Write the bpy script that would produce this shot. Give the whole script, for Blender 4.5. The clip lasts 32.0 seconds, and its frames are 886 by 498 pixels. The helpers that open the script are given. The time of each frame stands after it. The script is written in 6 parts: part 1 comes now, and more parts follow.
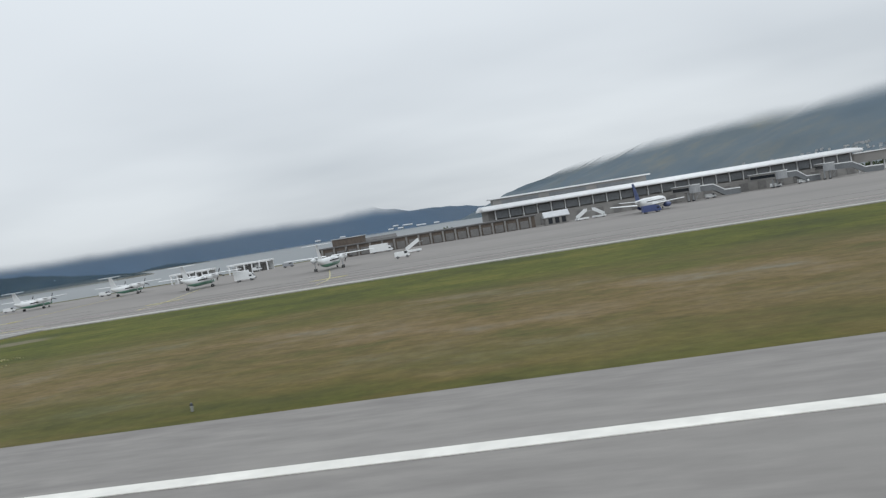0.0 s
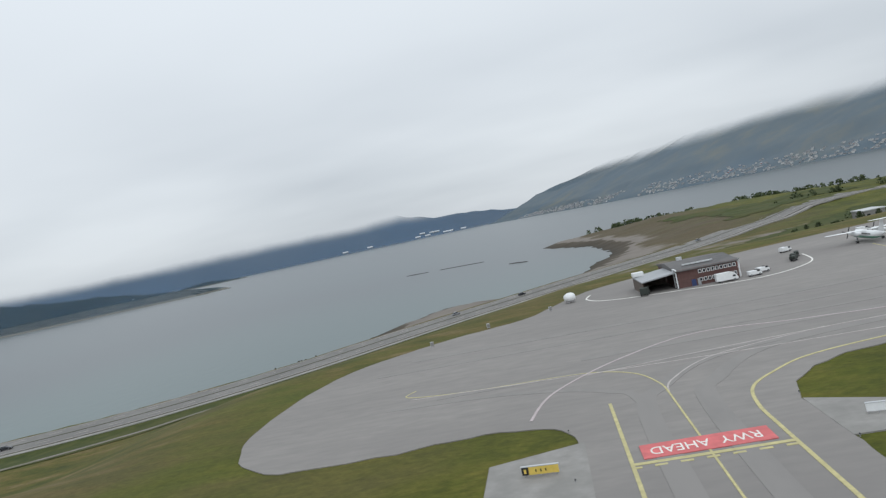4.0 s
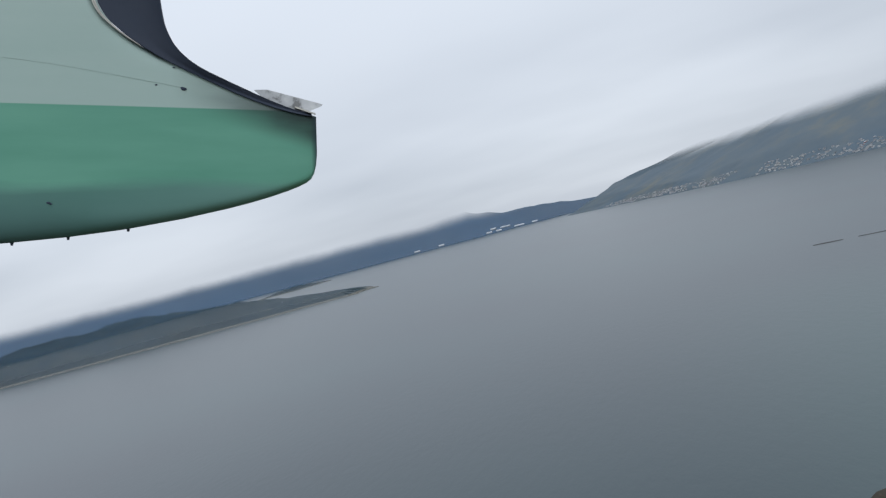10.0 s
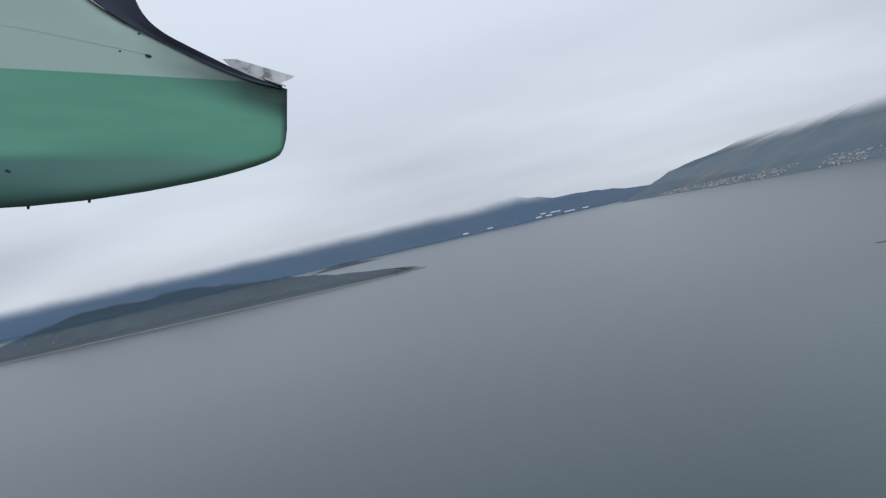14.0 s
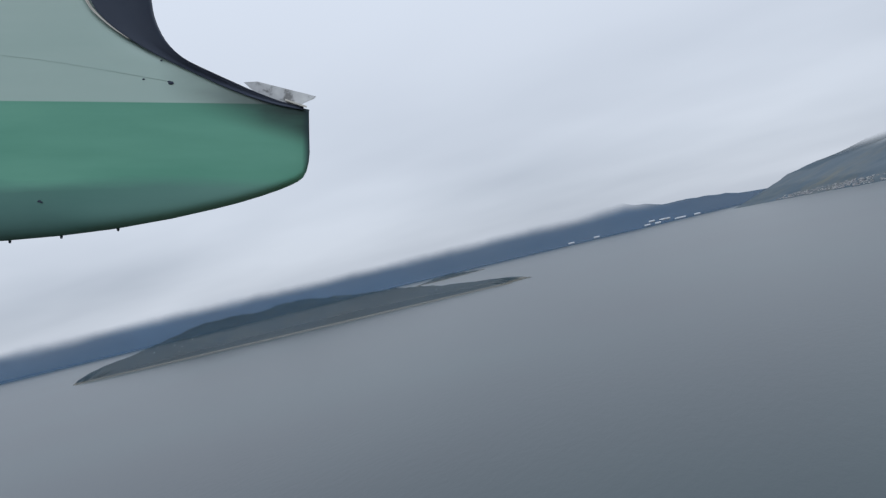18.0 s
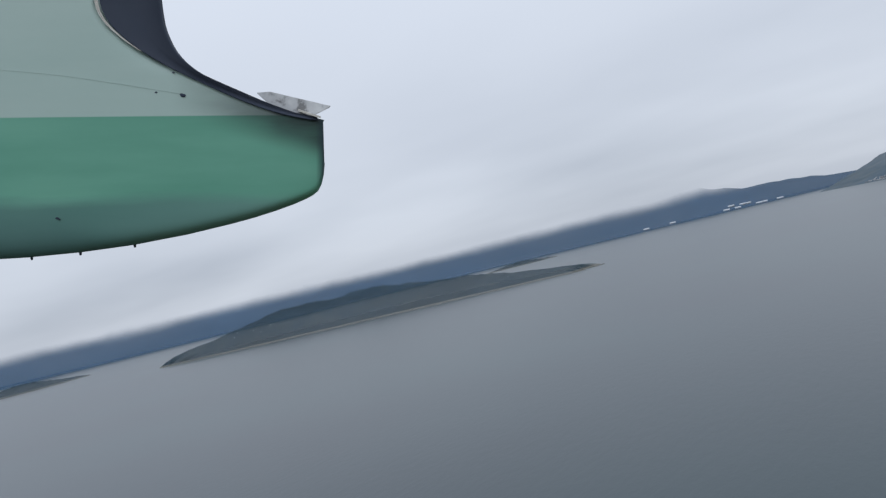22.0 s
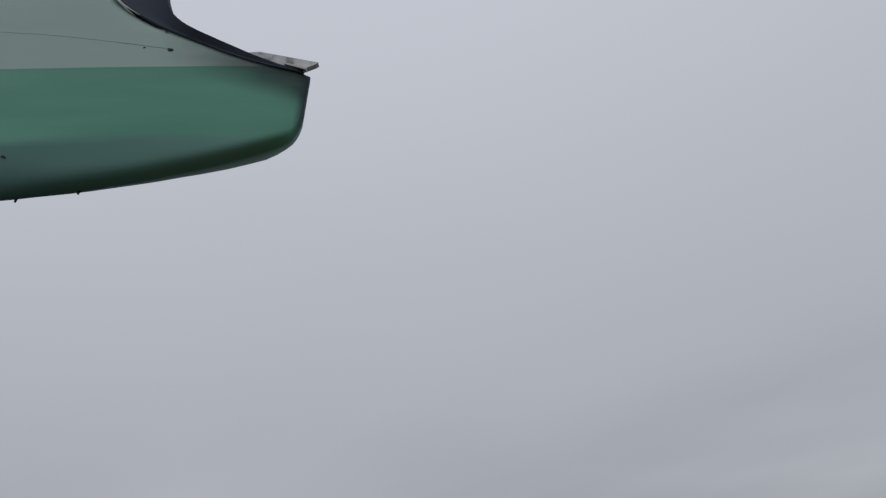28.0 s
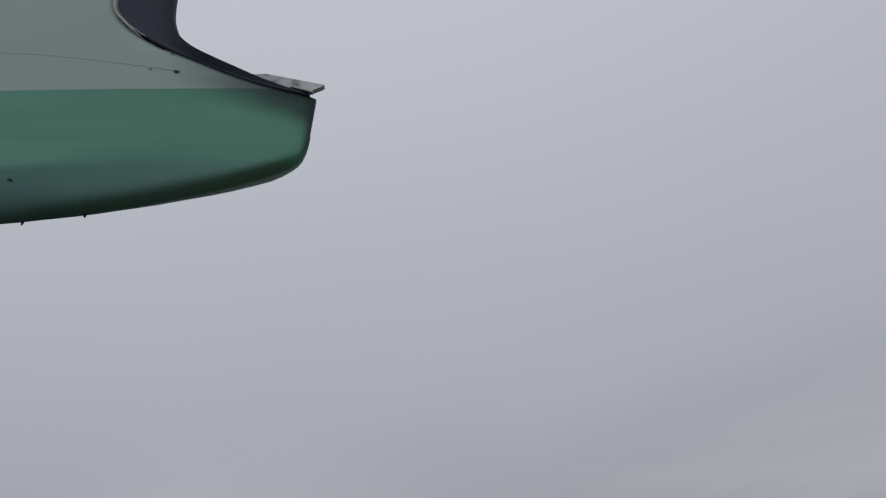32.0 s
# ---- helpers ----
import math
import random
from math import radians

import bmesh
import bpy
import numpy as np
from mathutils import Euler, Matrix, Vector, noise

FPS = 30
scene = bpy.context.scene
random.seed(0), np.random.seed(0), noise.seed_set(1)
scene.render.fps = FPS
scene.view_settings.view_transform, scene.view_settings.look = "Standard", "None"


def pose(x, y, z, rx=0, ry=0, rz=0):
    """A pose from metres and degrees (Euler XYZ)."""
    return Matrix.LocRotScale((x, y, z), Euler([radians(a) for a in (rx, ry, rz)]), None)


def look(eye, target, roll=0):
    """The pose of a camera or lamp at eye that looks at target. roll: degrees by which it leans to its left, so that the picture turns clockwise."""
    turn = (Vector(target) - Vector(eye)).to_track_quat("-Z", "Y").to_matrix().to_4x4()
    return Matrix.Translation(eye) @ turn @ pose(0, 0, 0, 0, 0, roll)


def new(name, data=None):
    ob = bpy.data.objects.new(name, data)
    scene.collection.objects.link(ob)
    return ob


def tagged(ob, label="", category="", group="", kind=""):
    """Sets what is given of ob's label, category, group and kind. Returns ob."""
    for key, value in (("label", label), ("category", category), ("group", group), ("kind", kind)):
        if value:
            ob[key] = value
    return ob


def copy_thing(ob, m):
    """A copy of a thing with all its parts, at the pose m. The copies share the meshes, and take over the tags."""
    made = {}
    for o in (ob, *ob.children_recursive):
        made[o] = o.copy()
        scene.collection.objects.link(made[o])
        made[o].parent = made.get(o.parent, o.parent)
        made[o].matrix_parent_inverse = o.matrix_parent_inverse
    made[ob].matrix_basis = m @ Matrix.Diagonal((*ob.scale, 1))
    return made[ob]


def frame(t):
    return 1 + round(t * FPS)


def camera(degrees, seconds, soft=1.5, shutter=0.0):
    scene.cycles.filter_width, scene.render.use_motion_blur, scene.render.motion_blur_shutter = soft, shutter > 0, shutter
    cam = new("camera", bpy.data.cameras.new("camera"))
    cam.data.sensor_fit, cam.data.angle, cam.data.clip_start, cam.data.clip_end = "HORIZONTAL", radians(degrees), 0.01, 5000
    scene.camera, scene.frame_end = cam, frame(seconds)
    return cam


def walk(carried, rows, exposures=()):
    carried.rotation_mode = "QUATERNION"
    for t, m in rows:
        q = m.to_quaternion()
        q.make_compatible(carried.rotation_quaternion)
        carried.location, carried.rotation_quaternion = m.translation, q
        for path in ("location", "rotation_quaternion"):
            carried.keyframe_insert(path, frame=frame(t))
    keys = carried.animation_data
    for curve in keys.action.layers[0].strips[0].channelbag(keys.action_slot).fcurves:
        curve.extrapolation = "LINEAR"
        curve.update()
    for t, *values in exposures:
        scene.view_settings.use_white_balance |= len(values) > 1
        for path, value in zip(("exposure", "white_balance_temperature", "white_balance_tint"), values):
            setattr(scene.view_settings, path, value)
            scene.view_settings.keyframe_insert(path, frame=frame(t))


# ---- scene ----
# The whole place is laid out at about half of life size, so that the aircraft's speed fits the set.
U = 0.52
LENS = 62.0
cam = camera(LENS, 32.0, soft=1.3, shutter=0.05)


def aim(x, y, z, yaw, pitch, roll):
    """A camera pose: yaw to the left of +y, pitch up, roll as in look()."""
    return pose(x, y, z, 90 + pitch, 0, yaw) @ pose(0, 0, 0, 0, 0, roll)


PATH = (
    (0.0, 0.009, 0.001, 4.421, 7.65, -2.17, -9.25),
    (0.5, -19.161, 0.329, 5.807, 7.21, -2.48, -9.99),
    (1.0, -38.359, 0.628, 7.207, 7.39, -2.72, -9.92),
    (1.5, -57.436, 0.942, 8.594, 7.06, -2.94, -10.22),
    (2.0, -76.401, 1.281, 9.990, 7.08, -3.03, -10.88),
    (2.5, -95.130, 1.477, 11.462, 6.91, -2.91, -10.86),
    (3.0, -113.778, 1.511, 13.033, 7.36, -2.45, -11.18),
    (3.5, -132.437, 1.456, 14.804, 7.38, -2.08, -11.21),
    (4.0, -151.151, 1.427, 16.710, 7.80, -1.47, -12.10),
    (4.5, -169.571, 1.574, 18.650, 7.83, -1.75, -12.20),
    (6.5, -243.101, 2.912, 26.058, 8.91, -3.14, -13.09),
    (7.0, -261.519, 3.866, 28.403, 9.39, -3.45, -14.06),
    (7.5, -279.834, 4.851, 30.828, 9.76, -3.68, -14.30),
    (8.0, -298.090, 5.780, 33.455, 10.23, -3.54, -14.69),
    (8.5, -316.153, 6.682, 36.111, 10.29, -2.69, -14.45),
    (9.0, -334.800, 7.500, 39.700, 10.34, -1.23, -14.13),
    (9.5, -353.000, 8.200, 46.300, 10.44, -0.56, -14.57),
    (9.7, -359.526, 8.432, 48.809, 10.48, -0.71, -14.69),
    (9.9, -366.053, 8.663, 51.319, 10.52, -0.85, -14.81),
    (10.0, -369.316, 8.779, 52.573, 10.54, -0.93, -14.87),
    (10.5, -369.300, 8.806, 52.574, 11.13, -0.57, -13.49),
    (11.0, -369.279, 8.822, 52.571, 11.54, -0.45, -13.29),
    (11.5, -369.254, 8.835, 52.574, 12.13, -0.46, -13.25),
    (12.0, -369.230, 8.864, 52.583, 12.61, -0.61, -13.25),
    (12.5, -369.199, 8.878, 52.585, 12.99, -0.86, -13.17),
    (13.0, -369.172, 8.908, 52.568, 13.47, -1.10, -12.88),
    (13.5, -369.145, 8.926, 52.536, 13.94, -1.45, -13.14),
    (14.0, -369.127, 8.948, 52.524, 14.51, -1.37, -12.76),
    (14.5, -369.100, 8.961, 52.521, 15.41, -1.09, -13.56),
    (16.5, -369.006, 9.059, 52.512, 20.04, 0.09, -13.57),
    (17.0, -369.004, 9.090, 52.517, 20.72, 0.74, -13.41),
    (17.5, -368.978, 9.104, 52.522, 21.40, 1.06, -13.73),
    (18.0, -368.959, 9.142, 52.511, 22.24, 1.26, -13.55),
    (18.5, -368.940, 9.165, 52.494, 23.02, 1.34, -13.45),
    (19.0, -368.929, 9.204, 52.471, 23.92, 1.70, -14.06),
    (19.5, -368.916, 9.225, 52.472, 24.82, 2.05, -13.91),
    (20.0, -368.907, 9.244, 52.478, 25.64, 2.38, -14.16),
    (20.5, -368.899, 9.263, 52.492, 26.25, 2.45, -13.95),
    (21.0, -368.886, 9.281, 52.522, 26.86, 2.22, -13.30),
    (21.5, -368.884, 9.302, 52.533, 27.31, 1.97, -13.42),
    (22.0, -368.870, 9.315, 52.558, 27.86, 1.59, -13.68),
    (22.5, -368.855, 9.335, 52.586, 28.53, 1.37, -13.99),
    (23.0, -368.845, 9.357, 52.606, 29.23, 1.12, -13.76),
    (23.5, -368.840, 9.377, 52.617, 29.87, 0.84, -13.81),
    (24.0, -368.841, 9.388, 52.622, 30.33, -0.08, -14.22),
    (24.5, -368.840, 9.400, 52.625, 30.68, -0.96, -14.18),
    (24.8, -368.865, 9.398, 52.576, 30.22, 0.54, -13.92),
    (25.1, -368.919, 9.415, 52.424, 28.79, 5.41, -13.17),
    (25.4, -369.002, 9.459, 52.212, 26.88, 12.16, -12.31),
    (25.7, -369.095, 9.533, 52.003, 24.95, 19.21, -11.64),
    (26.0, -369.176, 9.613, 51.844, 23.37, 24.93, -11.27),
    (26.3, -369.216, 9.659, 51.769, 22.59, 27.72, -11.14),
    (26.5, -369.217, 9.660, 51.767, 22.58, 27.79, -11.14),
    (27.0, -369.219, 9.669, 51.751, 22.58, 27.79, -11.14),
    (27.5, -369.210, 9.690, 51.727, 22.58, 27.79, -11.14),
    (28.0, -369.208, 9.712, 51.695, 22.58, 27.79, -11.14),
    (28.5, -369.207, 9.721, 51.682, 22.58, 27.79, -11.14),
    (29.0, -369.208, 9.716, 51.688, 22.58, 27.79, -11.14),
    (29.5, -369.211, 9.707, 51.699, 22.58, 27.79, -11.14),
    (30.0, -369.216, 9.698, 51.709, 22.58, 27.79, -11.14),
    (30.5, -369.225, 9.683, 51.725, 22.58, 27.79, -11.14),
    (31.0, -369.217, 9.678, 51.740, 22.58, 27.79, -11.14),
    (31.5, -369.206, 9.680, 51.745, 22.58, 27.79, -11.14),
    (32.0, -369.200, 9.683, 51.746, 22.58, 27.79, -11.14),
)
STOP = (-369.0, 9.1, 52.5, 20.72, 0.74, -13.41)
EXPOSURES = ((0.0, 0.0, 6450, 6), (4.0, 0.02, 6400, 6), (8.0, 0.0, 6250, 7), (13.0, -0.06, 6100, 9), (19.0, -0.14, 6050, 9), (23.0, -0.14, 6150, 10), (24.5, -0.18, 6250, 11), (26.5, -0.80, 6300, 11), (28.0, -0.86, 6350, 11), (32.0, -0.94, 6400, 12))
walk(cam, [(r[0], aim(*r[1:])) for r in PATH], EXPOSURES)

# ---- world and sun: a bright overcast sky ----
SUN_ELEV, SUN_TURN = radians(42), radians(150)
world = bpy.data.worlds.new("overcast_sky")
scene.world = world
world.use_nodes = True
wn, wl = world.node_tree.nodes, world.node_tree.links
wn.clear()
sky = wn.new("ShaderNodeTexSky")
sky.sky_type, sky.sun_disc, sky.sun_elevation, sky.sun_rotation = "NISHITA", False, SUN_ELEV, SUN_TURN
co = wn.new("ShaderNodeTexCoord")
sep = wn.new("ShaderNodeSeparateXYZ")
wl.new(co.outputs["Generated"], sep.inputs[0])
# clouds lie as flat decks: stretch the noise towards the horizon
den = wn.new("ShaderNodeMath")
den.operation = "ADD"
den.inputs[1].default_value = 0.16
wl.new(sep.outputs["Z"], den.inputs[0])
flat = wn.new("ShaderNodeVectorMath")
flat.operation = "DIVIDE"
wl.new(co.outputs["Generated"], flat.inputs[0])
comb = wn.new("ShaderNodeCombineXYZ")
for k in range(2):
    wl.new(den.outputs[0], comb.inputs[k])
comb.inputs[2].default_value = 1.0
wl.new(comb.outputs[0], flat.inputs[1])
stretch = wn.new("ShaderNodeMapping")
stretch.inputs["Rotation"].default_value = (0, 0, 0.5)
stretch.inputs["Scale"].default_value = (0.6, 0.8, 2.0)
wl.new(flat.outputs[0], stretch.inputs[0])
cn = wn.new("ShaderNodeTexNoise")
cn.inputs["Scale"].default_value, cn.inputs["Detail"].default_value, cn.inputs["Roughness"].default_value = 0.9, 3.5, 0.42
wl.new(stretch.outputs[0], cn.inputs["Vector"])
cr = wn.new("ShaderNodeValToRGB")
cr.color_ramp.elements[0].position, cr.color_ramp.elements[0].color = 0.30, (0.65, 0.685, 0.75, 1)
cr.color_ramp.elements[1].position, cr.color_ramp.elements[1].color = 0.70, (0.885, 0.915, 0.975, 1)
# the deck grows more even overhead
even = wn.new("ShaderNodeMapRange")
even.interpolation_type = "SMOOTHSTEP"
even.inputs["From Min"].default_value, even.inputs["From Max"].default_value, even.inputs["To Max"].default_value = 0.10, 0.36, 0.85
wl.new(sep.outputs["Z"], even.inputs["Value"])
calm = wn.new("ShaderNodeMix")
calm.inputs["B"].default_value = 0.53
wl.new(even.outputs[0], calm.inputs["Factor"])
wl.new(cn.outputs["Fac"], calm.inputs["A"])
wl.new(calm.outputs["Result"], cr.inputs[0])
# lighter towards the zenith
rise = wn.new("ShaderNodeMapRange")
rise.inputs["From Min"].default_value, rise.inputs["From Max"].default_value = -0.05, 0.90
rise.inputs["To Min"].default_value, rise.inputs["To Max"].default_value = 0.74, 1.42
wl.new(sep.outputs["Z"], rise.inputs["Value"])
# brighter on the sun's side of the sky
toward = wn.new("ShaderNodeVectorMath")
toward.operation = "DOT_PRODUCT"
toward.inputs[1].default_value = (math.sin(SUN_TURN) * math.cos(SUN_ELEV), math.cos(SUN_TURN) * math.cos(SUN_ELEV), math.sin(SUN_ELEV))
wl.new(co.outputs["Generated"], toward.inputs[0])
glow = wn.new("ShaderNodeMapRange")
glow.interpolation_type = "SMOOTHSTEP"
glow.inputs["From Min"].default_value, glow.inputs["From Max"].default_value = 0.1, 1.0
glow.inputs["To Min"].default_value, glow.inputs["To Max"].default_value = 1.0, 1.28
wl.new(toward.outputs["Value"], glow.inputs["Value"])
bright = wn.new("ShaderNodeMath")
bright.operation = "MULTIPLY"
wl.new(rise.outputs[0], bright.inputs[0])
wl.new(glow.outputs[0], bright.inputs[1])
lift = wn.new("ShaderNodeVectorMath")
lift.operation = "SCALE"
wl.new(cr.outputs[0], lift.inputs[0])
wl.new(bright.outputs[0], lift.inputs["Scale"])
blue = wn.new("ShaderNodeBackground")
blue.inputs["Strength"].default_value = 0.06
wl.new(sky.outputs[0], blue.inputs["Color"])
grey = wn.new("ShaderNodeBackground")
grey.inputs["Strength"].default_value = 1.03
wl.new(lift.outputs[0], grey.inputs["Color"])
both = wn.new("ShaderNodeMixShader")
both.inputs[0].default_value = 0.94
wo = wn.new("ShaderNodeOutputWorld")
wl.new(blue.outputs[0], both.inputs[1])
wl.new(grey.outputs[0], both.inputs[2])
wl.new(both.outputs[0], wo.inputs[0])

sun = new("sun", bpy.data.lights.new("sun", "SUN"))
sun.data.energy, sun.data.angle, sun.data.color = 0.3, radians(20), (1.0, 0.97, 0.93)
sun.matrix_world = look((0, 0, 0), (-math.sin(SUN_TURN) * math.cos(SUN_ELEV), -math.cos(SUN_TURN) * math.cos(SUN_ELEV), -math.sin(SUN_ELEV)))


# ---- materials ----
def mat(name, stops, scale=8.0, rough=0.7, bump=0.0, metal=0.0, detail=6.0, space="Object", stretch=(1, 1, 1), second=None, spec=0.5, vary=0.0, roughvar=0.08, bump_dist=0.05):
    """A noise-varied surface. stops: (position, colour) pairs of the first noise; second: (scale, colour, amount) of a coarser stain."""
    m = bpy.data.materials.new(name)
    m.use_nodes = True
    n, l = m.node_tree.nodes, m.node_tree.links
    b = n["Principled BSDF"]
    tc = n.new("ShaderNodeTexCoord")
    mp = n.new("ShaderNodeMapping")
    mp.inputs["Scale"].default_value = stretch
    l.new(tc.outputs[space], mp.inputs[0])
    t = n.new("ShaderNodeTexNoise")
    t.inputs["Scale"].default_value, t.inputs["Detail"].default_value, t.inputs["Roughness"].default_value = scale, detail, 0.62
    l.new(mp.outputs[0], t.inputs["Vector"])
    r = n.new("ShaderNodeValToRGB")
    while len(r.color_ramp.elements) < len(stops):
        r.color_ramp.elements.new(0.5)
    for e, (p, c) in zip(r.color_ramp.elements, stops):
        e.position, e.color = p, (*c, 1)
    l.new(t.outputs["Fac"], r.inputs[0])
    out = r.outputs[0]
    if second:
        s = n.new("ShaderNodeTexNoise")
        s.inputs["Scale"].default_value, s.inputs["Detail"].default_value = second[0], 4.0
        l.new(mp.outputs[0], s.inputs["Vector"])
        k = n.new("ShaderNodeMapRange")
        k.inputs["From Min"].default_value, k.inputs["From Max"].default_value = 0.42, 0.66
        k.inputs["To Max"].default_value = second[2]
        l.new(s.outputs["Fac"], k.inputs["Value"])
        x = n.new("ShaderNodeMix")
        x.data_type = "RGBA"
        x.inputs["B"].default_value = (*second[1], 1)
        l.new(k.outputs[0], x.inputs["Factor"])
        l.new(out, x.inputs["A"])
        out = x.outputs["Result"]
    if vary:
        oi = n.new("ShaderNodeObjectInfo")
        hv = n.new("ShaderNodeHueSaturation")
        mr = n.new("ShaderNodeMapRange")
        mr.inputs["To Min"].default_value, mr.inputs["To Max"].default_value = 1 - vary, 1 + vary
        l.new(oi.outputs["Random"], mr.inputs["Value"])
        l.new(mr.outputs[0], hv.inputs["Value"])
        l.new(out, hv.inputs["Color"])
        out = hv.outputs[0]
    l.new(out, b.inputs["Base Color"])
    rr = n.new("ShaderNodeMapRange")
    rr.inputs["To Min"].default_value, rr.inputs["To Max"].default_value = max(0.02, rough - roughvar), min(1, rough + roughvar)
    l.new(t.outputs["Fac"], rr.inputs["Value"])
    l.new(rr.outputs[0], b.inputs["Roughness"])
    b.inputs["Metallic"].default_value = metal
    b.inputs["Specular IOR Level"].default_value = spec
    if bump:
        bp = n.new("ShaderNodeBump")
        bp.inputs["Strength"].default_value, bp.inputs["Distance"].default_value = bump, bump_dist
        l.new(t.outputs["Fac"], bp.inputs["Height"])
        l.new(bp.outputs[0], b.inputs["Normal"])
    return m


def plain(name, c, rough=0.5, metal=0.0, spread=0.12, scale=3.0, spec=0.5, vary=0.0):
    lo, hi = [max(0, v * (1 - spread)) for v in c], [min(1, v * (1 + spread)) for v in c]
    return mat(name, ((0.3, lo), (0.7, hi)), scale, rough, 0, metal, second=(scale * 0.23, lo, 0.5), spec=spec, vary=vary)


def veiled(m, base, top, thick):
    """Fades a hillside to transparent between two heights, as the cloud deck, and everywhere by thick, so sky shows
    through as haze.
    """
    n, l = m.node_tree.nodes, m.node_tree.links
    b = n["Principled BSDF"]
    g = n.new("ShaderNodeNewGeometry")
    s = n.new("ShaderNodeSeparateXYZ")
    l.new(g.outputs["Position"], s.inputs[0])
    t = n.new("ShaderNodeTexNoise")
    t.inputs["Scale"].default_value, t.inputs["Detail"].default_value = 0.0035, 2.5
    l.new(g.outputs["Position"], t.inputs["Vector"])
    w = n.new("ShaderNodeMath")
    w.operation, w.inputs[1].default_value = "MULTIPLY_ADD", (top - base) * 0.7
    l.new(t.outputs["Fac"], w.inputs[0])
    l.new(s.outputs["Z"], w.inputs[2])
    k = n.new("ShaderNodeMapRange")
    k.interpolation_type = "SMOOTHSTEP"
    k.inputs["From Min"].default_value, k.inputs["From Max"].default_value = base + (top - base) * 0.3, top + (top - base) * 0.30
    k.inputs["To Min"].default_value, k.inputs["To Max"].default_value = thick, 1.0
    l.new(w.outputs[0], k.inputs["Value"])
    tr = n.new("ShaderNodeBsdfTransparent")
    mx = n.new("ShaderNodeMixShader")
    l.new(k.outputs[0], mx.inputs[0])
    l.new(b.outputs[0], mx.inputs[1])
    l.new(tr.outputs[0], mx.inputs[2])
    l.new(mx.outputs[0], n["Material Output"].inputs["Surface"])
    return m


def water_material():
    m = bpy.data.materials.new("sea_water")
    m.use_nodes = True
    n, l = m.node_tree.nodes, m.node_tree.links
    b = n["Principled BSDF"]
    g = n.new("ShaderNodeNewGeometry")
    big = n.new("ShaderNodeTexNoise")
    big.inputs["Scale"].default_value, big.inputs["Detail"].default_value = 0.004, 3.0
    l.new(g.outputs["Position"], big.inputs["Vector"])
    r = n.new("ShaderNodeValToRGB")
    r.color_ramp.elements[0].position, r.color_ramp.elements[0].color = 0.35, (0.005, 0.018, 0.026, 1)
    r.color_ramp.elements[1].position, r.color_ramp.elements[1].color = 0.70, (0.010, 0.032, 0.038, 1)
    l.new(big.outputs["Fac"], r.inputs[0])
    # sandy shallows between the spit and the coast road
    sp = n.new("ShaderNodeSeparateXYZ")
    l.new(g.outputs["Position"], sp.inputs[0])
    sh = n.new("ShaderNodeMath")
    sh.operation, sh.inputs[1].default_value = "MULTIPLY_ADD", 260.0
    l.new(big.outputs["Fac"], sh.inputs[0])
    l.new(sp.outputs["Y"], sh.inputs[2])
    k = n.new("ShaderNodeMapRange")
    k.interpolation_type = "SMOOTHSTEP"
    k.inputs["From Min"].default_value, k.inputs["From Max"].default_value, k.inputs["To Min"].default_value, k.inputs["To Max"].default_value = 240.0, 560.0, 0.85, 0.0
    l.new(sh.outputs[0], k.inputs["Value"])
    kx = n.new("ShaderNodeMapRange")
    kx.interpolation_type = "SMOOTHSTEP"
    kx.inputs["From Min"].default_value, kx.inputs["From Max"].default_value = -370.0, -270.0
    l.new(sp.outputs["X"], kx.inputs["Value"])
    kk = n.new("ShaderNodeMath")
    kk.operation = "MULTIPLY"
    l.new(k.outputs[0], kk.inputs[0])
    l.new(kx.outputs[0], kk.inputs[1])
    mx = n.new("ShaderNodeMix")
    mx.data_type = "RGBA"
    mx.inputs["B"].default_value = (0.030, 0.076, 0.070, 1)
    l.new(kk.outputs[0], mx.inputs["Factor"])
    l.new(r.outputs[0], mx.inputs["A"])
    l.new(mx.outputs["Result"], b.inputs["Base Color"])
    b.inputs["Roughness"].default_value, b.inputs["IOR"].default_value = 0.28, 1.48
    rip = n.new("ShaderNodeTexNoise")
    rip.inputs["Scale"].default_value, rip.inputs["Detail"].default_value, rip.inputs["Roughness"].default_value = 0.35, 6.0, 0.6
    mp = n.new("ShaderNodeMapping")
    mp.inputs["Rotation"].default_value, mp.inputs["Scale"].default_value = (0, 0, 0.6), (1.0, 0.45, 1.0)
    l.new(g.outputs["Position"], mp.inputs[0])
    l.new(mp.outputs[0], rip.inputs["Vector"])
    bp = n.new("ShaderNodeBump")
    bp.inputs["Strength"].default_value, bp.inputs["Distance"].default_value = 0.16, 0.45
    l.new(rip.outputs["Fac"], bp.inputs["Height"])
    l.new(bp.outputs[0], b.inputs["Normal"])
    return m


